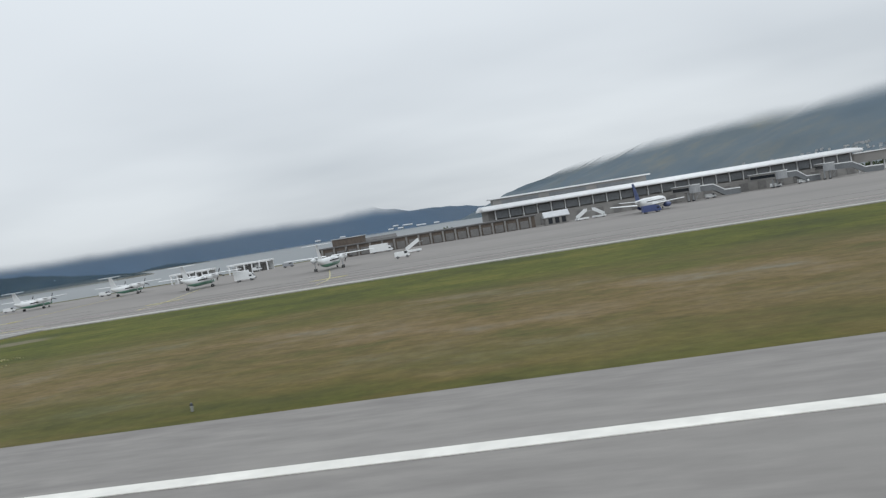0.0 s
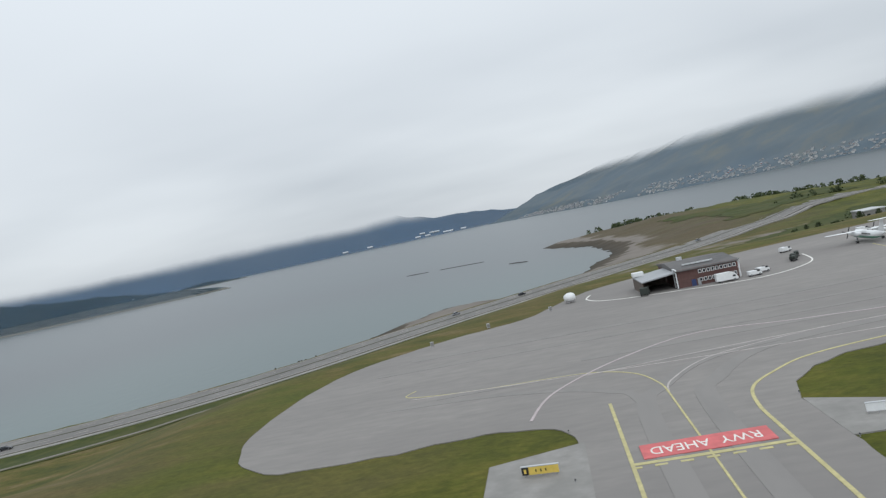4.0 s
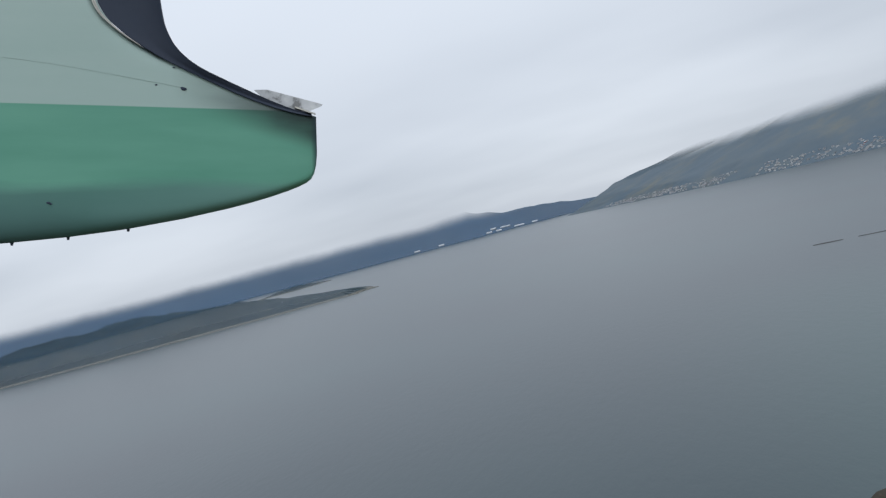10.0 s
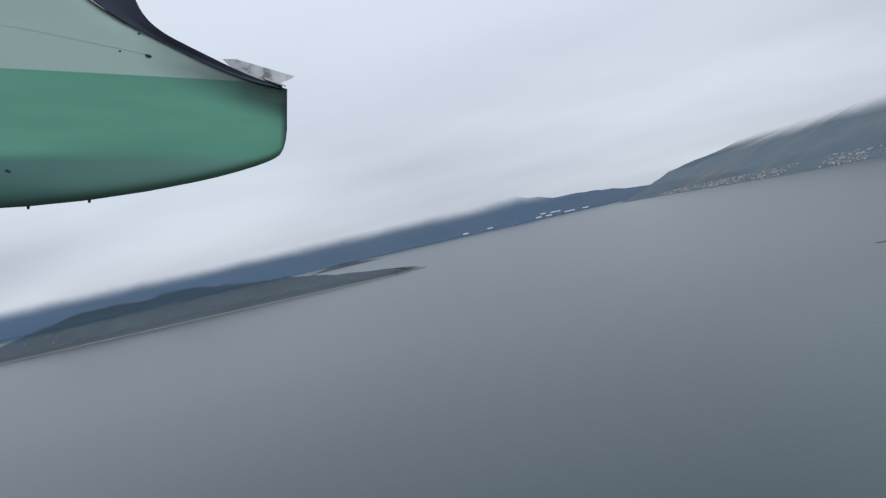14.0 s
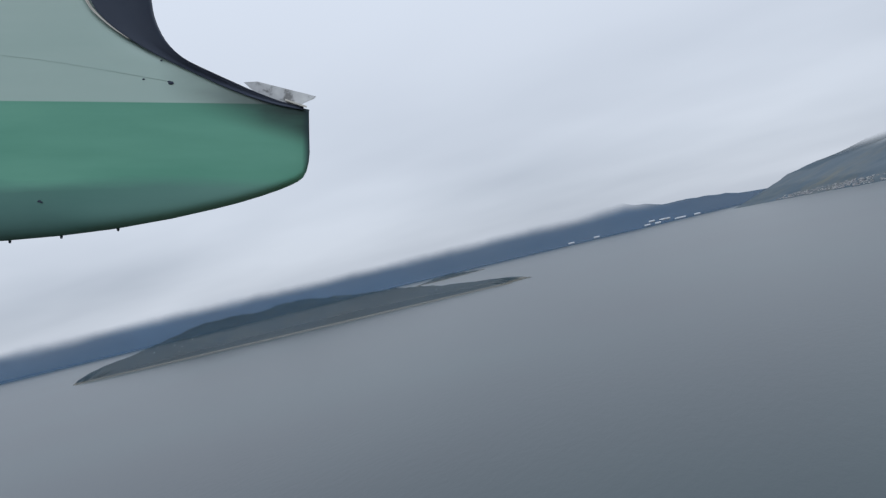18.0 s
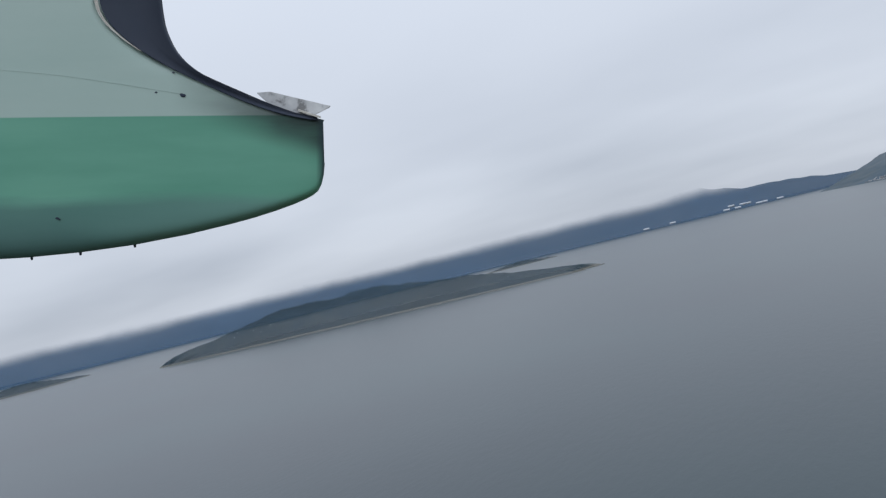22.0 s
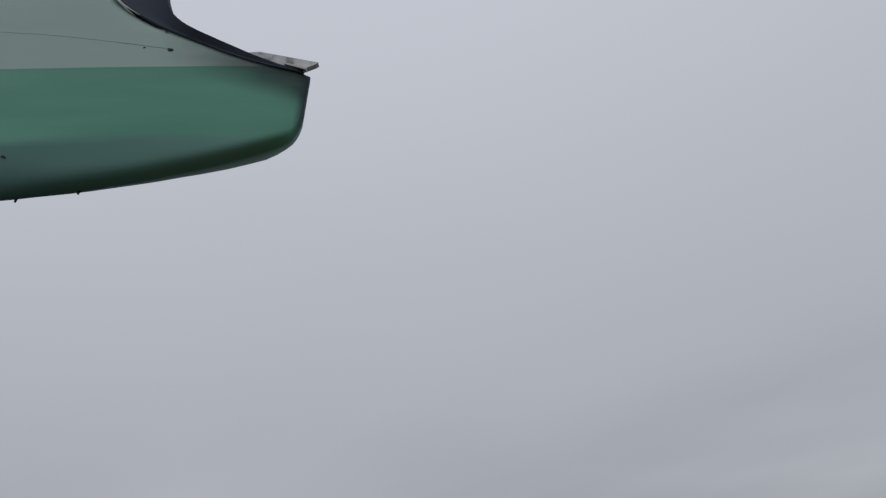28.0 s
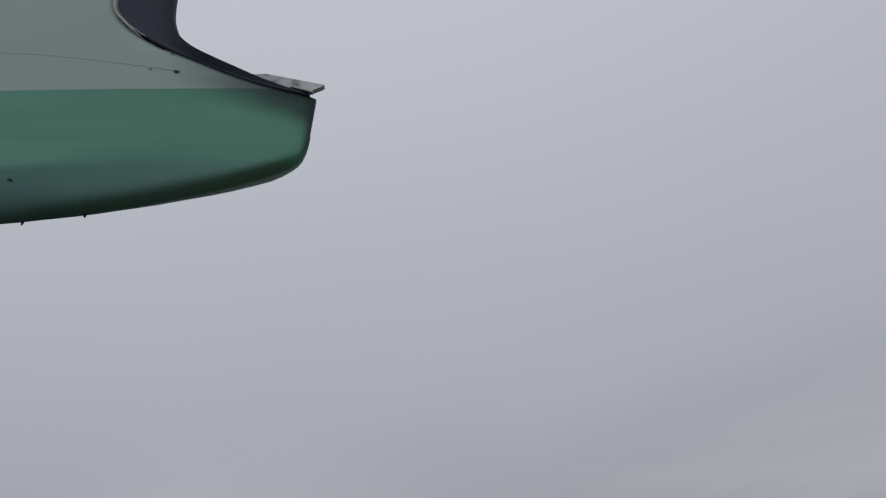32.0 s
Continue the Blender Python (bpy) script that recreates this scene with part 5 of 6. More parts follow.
def turboprop():
    root = tagged(new("turboprop_airliner"), "white turboprop airliner with green belly parked on the apron", "aircraft", "parked turboprops")
    part("fuselage", hull(((10.8, 0.05, 0.05, 1.75), (10.3, 0.5, 0.45, 1.8), (9.2, 1.0, 0.95, 2.0), (7.4, 1.33, 1.35, 2.25), (-3.5, 1.35, 1.35, 2.25), (-7, 1.1, 1.1, 2.5), (-9.5, 0.6, 0.65, 2.85), (-11.4, 0.12, 0.2, 3.2))), LIVERY, root, smooth=True)
    for s in (1, -1):
        part("wing", blade((1.6, -0.9, 1.0 * s, 3.75), (1.0, -0.2, 12.9 * s, 3.95), 0.42), WHITE, root)
        eng = part("engine_nacelle", hull(((4.6, 0.28, 0.3, 3.3), (4.0, 0.5, 0.52, 3.25), (1.5, 0.58, 0.75, 3.1), (-2.2, 0.5, 0.7, 3.05), (-4.2, 0.15, 0.25, 3.3)), 12), LIVERY, root, smooth=True)
        eng.location = (0, 3.95 * s * U, 0)
        prop = part("propeller", hull(((5.3, 0.03, 0.03, 3.3), (4.95, 0.2, 0.2, 3.3), (4.6, 0.28, 0.28, 3.3)), 10), STEEL, eng)
        for k in range(4):
            a = radians(20 + 90 * k)
            b = bmesh.new()
            vs = bmesh.ops.create_cube(b, size=1.0)["verts"]
            bmesh.ops.scale(b, vec=(0.08 * U, 0.26 * U, 1.75 * U), verts=vs)
            bmesh.ops.translate(b, vec=(4.8 * U, 0, 1.05 * U), verts=vs)
            bmesh.ops.rotate(b, verts=vs, cent=(0, 0, 0), matrix=Matrix.Rotation(a, 3, "X"))
            bmesh.ops.translate(b, vec=(0, 0, 3.3 * U), verts=vs)
            part("propeller_blade", b, RUBBER, eng)
        leg = part("main_gear_leg", rod(0.14, 2.0, (-0.6, 3.95 * s, 1.55)), STEEL, root)
        for d in (-0.25, 0.25):
            wheel(0.42, 0.25, (-0.6, 3.95 * s + d, 0.42), leg)
        part("tailplane", blade((-9.7, -11.5, 0.1 * s, 7.35), (-10.1, -11.4, 3.95 * s, 7.4), 0.26), WHITE, root)
        part("cockpit_window", box(0.9, 0.08, 0.45, 9.0, 0.86 * s, 2.3), DARK, root)
        part("window_row", box(11.5, 0.05, 0.34, 1.6, 1.335 * s, 2.45), DARK, root)
        part("cabin_door", box(0.75, 0.05, 1.6, 7.6, 1.30 * s, 1.55, 0.02), WHITE, root)
    part("tail_fin", blade((-6.6, -10.6, 0, 3.3), (-9.6, -11.5, 0, 7.4), 0.34), LIVERY, root)
    part("windscreen", box(0.12, 1.3, 0.42, 9.55, 0, 2.35), DARK, root)
    nose = part("nose_gear_leg", rod(0.1, 1.2, (8.4, 0, 0.9)), STEEL, root)
    wheel(0.3, 0.35, (8.4, 0, 0.3), nose)
    return root


plane = turboprop()
plane.matrix_basis = pose(-30.6, 103.5, 0.06, 0, 0, 92)
for x, y, a in ((-53.0, 108.5, 92), (-78.8, 131.5, 91), (-98.8, 131.8, 92)):
    copy_thing(plane, pose(x, y, 0.06, 0, 0, a))


def jet():
    root = tagged(new("jet_airliner"), "white jet airliner with dark blue tail parked by the terminal", "aircraft")
    part("fuselage", hull(((16.5, 0.05, 0.05, 3.0), (15.5, 0.9, 0.9, 3.1), (13, 1.75, 1.8, 3.4), (10, 1.88, 1.95, 3.5), (-8, 1.88, 1.95, 3.5), (-13, 1.1, 1.2, 4.0), (-17, 0.2, 0.3, 4.6))), WHITE, root, smooth=True)
    for s in (1, -1):
        part("wing", blade((4.0, -3.5, 1.5 * s, 2.6), (-4.5, -6.0, 14.5 * s, 3.6), 0.7), WHITE, root)
        eng = part("engine", hull(((5.2, 0.85, 0.85, 1.75), (4.2, 1.05, 1.05, 1.75), (1.2, 0.9, 0.9, 1.75), (-0.2, 0.5, 0.5, 1.75)), 14), BLUEP, root, "blue engine", True)
        eng.location = (0, 5.2 * s * U, 0)
        part("tailplane", blade((-13.2, -16.0, 0.5 * s, 4.6), (-15.6, -17.0, 6.2 * s, 5.0), 0.35), WHITE, root)
        part("window_row", box(20, 0.05, 0.32, 0.5, 1.87 * s, 3.75), DARK, root)
        leg = part("main_gear_leg", rod(0.18, 1.6, (-1.6, 2.6 * s, 1.3)), STEEL, root)
        wheel(0.55, 0.5, (-1.6, 2.6 * s, 0.55), leg)
    part("tail_fin", blade((-11.0, -15.8, 0, 5.0), (-15.2, -17.6, 0, 11.4), 0.45), NAVY, root, "dark blue tail fin")
    leg = part("nose_gear_leg", rod(0.12, 1.5, (12.6, 0, 1.1)), STEEL, root)
    wheel(0.38, 0.4, (12.6, 0, 0.38), leg)
    return root


jet_plane = jet()
jet_plane.matrix_basis = pose(20.5, 138, 0.06, 0, 0, 62) @ Matrix.Diagonal((0.9, 0.9, 0.9, 1))


# the terminal: a long two-storey block under a white barrel roof
def terminal():
    root = tagged(new("terminal_building"), "long grey airport terminal under a white curved metal roof", "building")
    L, D = 134.0, 24.0
    part("ground_floor_wall", box(L, D, 4.2, L / 2, D / 2), CLAD, root, "grey cladding of the lower storey")
    part("upper_wall", box(L, D - 2, 3.4, L / 2, D / 2 + 1, 4.2), CLAD, root)
    for k in range(26):
        part("window", box(4.0, 0.3, 2.4, 5 + k * 5.0, 0.9, 4.7), PANE, root)
    for k in range(27):
        part("mullion", box(0.35, 0.5, 3.3, 2.5 + k * 5.0, 0.8, 4.25), WHITE, root)
    for k in range(20):
        part("bay_door", box(3.0, 0.3, 2.8, 6 + k * 6.6, -0.05, 0.1), SHADE, root)
    rings = []
    for x in (-2.0, L + 1.5):
        ring = [Vector((x, -2.5, 7.6)) * U, Vector((x, -2.7, 8.0)) * U]
        ring += [Vector((x, -2.5 + (D + 4) * t, 8.0 + 1.5 * math.sin(math.pi * (0.12 + 0.88 * t)))) * U for t in np.linspace(0.02, 1, 14)]
        ring += [Vector((x, D + 1.5, 7.6)) * U]
        rings.append(ring)
    part("roof", loft(rings), ROOFWHITE, root, "white curved metal roof", True)
    part("clerestory", box(58, 8, 3.0, 33, D - 5, 8.6), CLAD, root)
    part("clerestory_roof", box(61, 9.5, 0.5, 33, D - 5, 11.6, 0.1), ROOFWHITE, root)
    for k in range(3):
        part("clerestory_window", box(14, 0.2, 1.5, 14 + 18 * k, D - 9.1, 9.4), PANE, root)
    part("end_gallery", box(16, 5, 3.4, L + 9, 6, 3.4), CLAD, root)
    part("end_gallery_roof", box(17, 6, 0.4, L + 9, 6, 6.8), ROOFWHITE, root)
    for k in range(3):
        part("gallery_leg", box(0.5, 0.5, 3.4, L + 4 + 5 * k, 6), WHITE, root)
    return root


put(terminal(), -10.5, 161.0, 0.06, 10.5).scale = (1.2, 1.1, 1.2)


def jet_bridge():
    """A boarding bridge: a glazed tunnel on legs, with its cab and service stair."""
    root = tagged(new("boarding_bridge"), "grey glazed boarding bridge on steel legs at the terminal", "boarding bridge", "boarding bridges")
    part("tunnel", box(2.6, 17, 2.7, 0, -8.5, 3.6, 0.1), CLAD, root)
    for s in (1, -1):
        part("glazing", box(0.06, 15, 1.2, 1.32 * s, -8.5, 4.4), DARK, root)
    part("roof_edge", box(3.0, 17.4, 0.3, 0, -8.5, 6.3), WHITE, root)
    part("cab", rod(2.1, 3.0, (0, -18.2, 4.9), seg=16), ROOFMID, root, "round grey docking cab")
    part("cab_roof", rod(2.3, 0.3, (0, -18.2, 6.5), seg=16), WHITE, root)
    # a white-framed glazed passage runs along the front to the ground
    for x0, z0, x1, z1 in ((1.6, 5.4, 9.0, 5.2), (9.0, 5.2, 13.5, 2.4), (13.5, 2.4, 20.0, 2.2)):
        part("passage", loft([[Vector((x, -15 + y, z + dz)) * U for y, dz in ((-1.1, 0), (1.1, 0), (1.1, 2.2), (-1.1, 2.2))] for x, z in ((x0, z0 - 2), (x1, z1 - 2))]), PANE, root, "glazed passage")
        part("passage_rail", loft([[Vector((x, -15 + y, z + dz)) * U for y, dz in ((-1.25, 0.1), (1.25, 0.1), (1.25, 0.5), (-1.25, 0.5))] for x, z in ((x0, z0), (x1, z1))]), WHITE, root, "white passage roof")
    for s in (1, -1):
        leg = part("leg", box(0.5, 0.5, 3.6, 1.0 * s, -14), STEEL, root)
        part("leg_foot", box(0.9, 0.9, 0.4, 1.0 * s, -14), RUBBER, leg)
    stair = part("stair", box(1.2, 0.3, 0.3, 2.4, -17, 3.3), STEEL, root)
    for k in range(10):
        part("step", box(1.1, 0.45, 0.08, 2.6 + 0.0 * k, -16.5 + 0.48 * k, 3.3 - 0.34 * k), STEEL, stair)
    return root


bridge = put(jet_bridge(), 30, 166.0, 0.06, 14)
for x, y, a in ((47.0, 169.2, 22), (62.0, 172.0, -8)):
    copy_thing(bridge, pose(x, y, 0.06, 0, 0, a))


# low brown wing with its row of bays
def low_wing():
    root = tagged(new("cargo_building"), "low brown timber-clad building with a row of dark bays", "building")
    part("wall", box(62, 14, 4.2, 31, 7), BROWN, root)
    part("roof", box(63, 15, 0.5, 31, 7, 4.2, 0.1), ROOFGREY, root)
    for k in range(17):
        part("bay", box(2.3, 0.3, 2.7, 3.0 + k * 3.5, -0.06, 0.2), SHADE, root)
    for k in range(18):
        part("pier", box(0.5, 0.5, 4.2, 1.2 + k * 3.5, -0.3), CLAD, root)
    part("plant_room", box(9, 6, 2.6, 8, 8, 4.7), BROWN, root)
    part("plant_room_roof", box(9.6, 6.6, 0.3, 8, 8, 7.3), ROOFPALE, root)
    return root


put(low_wing(), -46.5, 150.5, 0.06, 2.0).scale = (1.42, 1.1, 1.05)
# a glazed gable porch beside it
porch = tagged(new("gate_pavilion"), "small pale gate pavilion with a gabled roof", "building")
part("wall", box(9, 7, 3.2, 0, 0), CLAD, porch)
part("roof", loft([[Vector(p) * U for p in ((x, -4, 3.2), (x, 0, 5.2), (x, 4, 3.2), (x, 4, 2.9), (x, -4, 2.9))] for x in (-5, 5)]), ROOFPALE, porch)
for k in (-2.6, 0, 2.6):
    part("window", box(1.6, 0.2, 2.2, k, -3.55, 0.5), DARK, porch)
put(porch, 3.5, 152.0, 0.06, 6)


# the fire station and hangar
def hangar():
    root = tagged(new("hangar"), "dark red brick hangar with grey roof and small windows", "building")
    part("brick_wall", box(17.5, 30, 5.4, 8.75, 15), BRICK, root)
    part("roof", loft([[Vector(p) * U for p in ((x, -0.6, 5.3), (x, 15, 6.6), (x, 30.6, 5.3), (x, 30.6, 5.0), (x, -0.6, 5.0))] for x in (-0.5, 18)]), ROOFGREY, root, "dark grey roof")
    part("roof_light", box(9, 1.0, 0.35, 7.5, 5.5, 6.0), ROOFPALE, root)
    part("roof_fan", box(1.6, 1.6, 1.0, 6, 24, 5.9), ROOFPALE, root)
    for z in (1.0, 3.5):
        for k in range(9):
            w = part("window", box(0.95, 0.16, 1.1, 6.6 + k * 1.25, -0.06, z), WHITE, root, "white-framed window")
            part("pane", box(0.62, 0.04, 0.8, 6.6 + k * 1.25, -0.16, z + 0.15), DARK, w)
    for k in (0, 1):
        part("door", box(1.3, 0.18, 2.0, 4.4, -0.06) if k == 0 else box(0.9, 0.18, 2.0, 6.0, -0.06), NAVY if k == 0 else ROOFMID, root)
    # open shed on the west side, its pale roof sloping down
    part("shed_roof", loft([[Vector(p) * U for p in ((x, 0.8, z), (x, 19, z), (x, 19, z - 0.35), (x, 0.8, z - 0.35))] for x, z in ((-10.5, 3.9), (0.2, 5.0))]), ROOFMID, root, "pale sloping metal roof")
    part("shed_back_wall", box(10.2, 0.4, 3.9, -5.3, 18.6), BROWN, root)
    part("shed_side_wall", box(0.4, 18, 3.6, -10.3, 10), BROWN, root)
    for y in (0.9, 4.5):
        part("post", box(0.35, 0.35, 4.8, -0.3 - 0.0, y - 0.5), WHITE, root)
    for z in (1.6, 3.2, 4.8):
        part("rail", box(0.3, 3.6, 0.25, -0.3, 2.2, z), WHITE, root)
    part("fascia", box(0.4, 5, 0.7, -0.3, 2.0, 5.0), WHITE, root)
    part("loft_box", box(3.5, 3.0, 1.2, -9, 17, 4.2), WHITE, root)
    # panels on the east side under a pale fascia, coloured as the shade of open bays
    part("fascia", box(0.5, 30, 0.8, 18.0, 15, 4.5), ROOFWHITE, root, "long pale fascia")
    for y in (0.4, 6.4, 12.4):
        part("post", box(0.4, 0.4, 4.5, 18.0, y), WHITE, root)
    for y in (3.4, 9.4):
        part("bay", box(0.1, 5.4, 3.2, 17.58, y, 0.4), SHADE, root, "dark panel painted as an open bay")
        part("rail", box(0.3, 5.6, 0.3, 18.0, y, 2.6), WHITE, root)
    part("annexe_wall", box(4.0, 10, 3.4, 20.4, 21), REDBOX, root, "red clad annexe")
    part("annexe_roof", box(4.4, 10.6, 0.3, 20.4, 21, 3.4), ROOFGREY, root)
    part("annexe_door", box(0.08, 2.6, 2.5, 22.42, 19, 0.1), BRICK, root)
    return root


def container():
    root = tagged(new("shipping_container"), "red steel container beside the brick hangar", "container")
    part("body", box(2.5, 6.0, 2.5, 0, 0, 0.12, 0.03), REDBOX, root)
    for k in range(9):
        for sx in (-1, 1):
            part("rib", box(0.06, 0.22, 2.3, 1.27 * sx, -2.6 + k * 0.65, 0.2), REDBOX, root)
    for sx in (-1, 1):
        part("door", box(1.15, 0.06, 2.3, 0.6 * sx, -3.02, 0.2), BRICK, root)
        part("skid", box(0.3, 6.0, 0.12, 1.0 * sx, 0), RUBBER, root)
    return root


put(hangar(), -132.3, 119.0, 0.06, 1.5)
put(container(), -121.4, 135.6, road_height(-121.4, 135.6), 4)


def van(name, length, width, height, paint, label, category, cab=1.7, box_paint=None):
    """A van or lorry: cab, body, glass, bumper, lamps and four wheels."""
    root = tagged(new(name), label, category)
    part("body", box(length - cab, width, height - 0.5, -cab / 2, 0, 0.5, 0.08), box_paint or paint, root)
    part("cab", loft([[Vector((x, y, z)) * U for y, z in ((-width / 2 * w, 0.45), (width / 2 * w, 0.45), (width / 2 * w, h), (-width / 2 * w, h))] for x, h, w in
                      ((length / 2 - cab, height * 0.95 if not box_paint else min(height, 2.4), 0.98), (length / 2 - 0.75, min(height * 0.92, 2.2), 0.95), (length / 2 - 0.15, 1.15, 0.93), (length / 2, 0.9, 0.9))]), paint, root)
    part("windscreen", loft([[Vector((x, y, z)) * U for y, z in ((-width * 0.42, za), (width * 0.42, za), (width * 0.40, za + 0.05), (-width * 0.40, za + 0.05))] for x, za in ((length / 2 - 0.12, 1.17), (length / 2 - 0.70, min(height * 0.90, 2.12)))]), DARK, root)
    for s in (1, -1):
        part("side_window", box(0.8, 0.04, 0.5, length / 2 - cab * 0.62, width * 0.49 * s, 1.25), DARK, root)
        part("headlight", box(0.06, 0.3, 0.16, length / 2 - 0.01, width * 0.34 * s, 0.72), ROOFPALE, root)
        for x in (length * 0.32, -length * 0.32):
            wheel(0.34, 0.24, (x, width * 0.44 * s, 0.34), root)
    part("bumper", box(0.2, width * 0.95, 0.22, length / 2 + 0.02, 0, 0.4), RUBBER, root)
    return root


def car(paint, label):
    root = tagged(new("car"), label, "car", "cars on the coast road")
    part("body", loft([[Vector((x, y * w, z)) * U for y, z in ((-0.9, 0.3), (0.9, 0.3), (0.9, h), (-0.9, h))] for x, h, w in ((-2.15, 0.75, 0.88), (-2.0, 0.92, 0.96), (1.0, 0.95, 1.0), (1.9, 0.8, 0.95), (2.15, 0.6, 0.86))]), paint, root)
    part("cabin", loft([[Vector((x, y * w, z)) * U for y, z in ((-0.8, 0.9), (0.8, 0.9), (0.8 * 0.85, h), (-0.8 * 0.85, h))] for x, h, w in ((-1.9, 0.95, 1.0), (-1.2, 1.42, 1.0), (0.2, 1.45, 1.0), (1.1, 0.95, 1.0))]), DARK, root)
    part("roof", box(1.5, 1.3, 0.06, -0.5, 0, 1.42, 0.02), paint, root)
    for s in (1, -1):
        part("headlight", box(0.05, 0.35, 0.14, 2.1, 0.6 * s, 0.6), ROOFPALE, root)
        for x in (1.3, -1.3):
            wheel(0.31, 0.2, (x, 0.82 * s, 0.31), root)
    return root


silver, blackp = plain("silver_car_paint", (0.32, 0.33, 0.35), 0.3, 0.4), plain("black_car_paint", (0.02, 0.022, 0.026), 0.25)
for k, (x, y, a, paint, lab) in enumerate(((-250.0, 117.6, 18, blackp, "black estate car driving on the coast road"), (-160.0, 200.5, 46, blackp, "dark car driving on the coast road"),
                                           (-176.5, 185.0, 48, silver, "silver car driving on the coast road"), (-102.0, 253.0, 42, silver, "silver car on the coast road"))):
    put(car(paint, lab), x, y, road_height(x, y), a)

put(van("box_lorry", 6.2, 2.3, 2.7, WHITE, "white box lorry parked before the brick hangar", "lorry", 1.9, WHITE), -125.6, 117.0, 0.06, 3)
put(van("van", 3.9, 1.7, 1.6, WHITE, "white delivery van parked beside the hangar", "van"), -121.4, 117.4, 0.06, 8)
put(van("van", 3.8, 1.7, 1.6, WHITE, "white van parked by the red annexe", "van"), -119.6, 119.5, 0.06, 20)
put(van("box_lorry", 5.8, 2.2, 2.4, TARP, "dark green canvas lorry parked at the hangar shed", "lorry", 1.9, TARP), -137.5, 119.5, 0.06, 75)
put(van("catering_lorry", 6.0, 2.4, 3.2, WHITE, "white catering lorry beside a parked aircraft", "lorry", 1.8, WHITE), -46.5, 110.5, 0.06, 10)
put(van("catering_lorry", 9.0, 2.6, 3.4, WHITE, "long white lorry parked before the cargo building", "lorry", 1.8, WHITE), -32.0, 146.0, 0.06, 4)
put(van("box_lorry", 6.0, 2.4, 2.6, BLUEP, "blue service lorry beside the jet airliner", "lorry", 1.8, BLUEP), 19.0, 128.5, 0.06, 8)
for x, y, a in ((-20, 104.5, 8), (-61, 152, -20), (36, 160.5, 5), (50, 163, 10), (56, 164.5, 0), (-52, 146.5, 4), (-110, 139, 30), (-93.5, 147, 10)):
    put(van("van", 4.2, 1.75, 1.8, WHITE if x != -52 else silver, "white airport service van parked on the apron" if x != -52 else "grey airport service van parked on the apron", "van"), x, y, 0.06, a)


def boarding_stair():
    root = tagged(new("boarding_stairs"), "white mobile passenger stairs standing on the apron", "stairs", "mobile stairs")
    part("chassis", box(5.2, 1.9, 0.6, 0, 0, 0.35), WHITE, root)
    for k in range(12):
        part("step", box(0.42, 1.3, 0.1, -1.8 + k * 0.34, 0, 0.95 + k * 0.19), STEEL, root)
    for s in (1, -1):
        part("side_panel", loft([[Vector((x, y, z)) * U for y, z in ((0.72 * s, zl), (0.78 * s, zl), (0.78 * s, zl + 1.1), (0.72 * s, zl + 1.1))] for x, zl in ((-2.1, 0.8), (2.2, 3.2))]), WHITE, root)
        for x in (1.7, -1.7):
            wheel(0.32, 0.22, (x, 0.8 * s, 0.32), root)
    part("platform", box(1.4, 1.5, 0.14, 2.8, 0, 3.1), STEEL, root)
    return root


st = put(boarding_stair(), -21.0, 119.5, 0.06, 20)
for x, y, a in ((8.5, 148.5, 30), (12.0, 150.0, 150)):
    copy_thing(st, pose(x, y, 0.06, 0, 0, a))


# the two white sheds behind the stands
def white_shed(n, width):
    root = tagged(new("maintenance_shed"), "low white shed with a row of open bays", "building", "white sheds")
    part("back_wall", box(width, 0.4, 3.6, 0, 7), WHITE, root)
    part("roof", box(width + 0.8, 8, 0.7, 0, 3.2, 3.6, 0.05), WHITE, root)
    for k in range(n + 1):
        part("pier", box(0.5, 0.5, 3.6, -width / 2 + 0.3 + k * (width - 0.6) / n, -0.4), WHITE, root)
    for k in range(n):
        part("bay_panel", box((width - 0.6) / n - 0.7, 0.2, 2.9, -width / 2 + 0.3 + (k + 0.5) * (width - 0.6) / n, 1.8, 0), SHADE if k % 3 else WHITE, root)
    return root


put(white_shed(6, 16.5), -75.5, 150.5, 0.06, 4)
put(white_shed(5, 17.0), -62.8, 152.0, 0.06, 2)
shed2 = tagged(new("warehouse"), "long pale blue warehouse behind the apron", "building")
part("wall", box(34, 16, 6.5, 0, 0), plain("pale_blue_cladding", (0.38, 0.43, 0.47), 0.6), shed2)
part("roof", loft([[Vector(p) * U for p in ((x, -8.4, 6.4), (x, 0, 8.2), (x, 8.4, 6.4), (x, 8.4, 6.1), (x, -8.4, 6.1))] for x in (-17.4, 17.4)]), plain("sand_coloured_roof", (0.42, 0.37, 0.28), 0.7), shed2)
put(shed2, -10, 232, road_height(-10, 232) - 0.1, 8)
shed3 = tagged(new("warehouse"), "faded red warehouse with a low pitched roof beyond the apron", "building")
part("wall", box(22, 12, 4.5, 0, 0), plain("faded_red_cladding", (0.20, 0.125, 0.11), 0.7), shed3)
part("roof", loft([[Vector(p) * U for p in ((x, -6.4, 4.4), (x, 0, 6.0), (x, 6.4, 4.4), (x, 6.4, 4.1), (x, -6.4, 4.1))] for x in (-11.3, 11.3)]), ROOFGREY, shed3)
put(shed3, -46, 205, 0.0, 14)
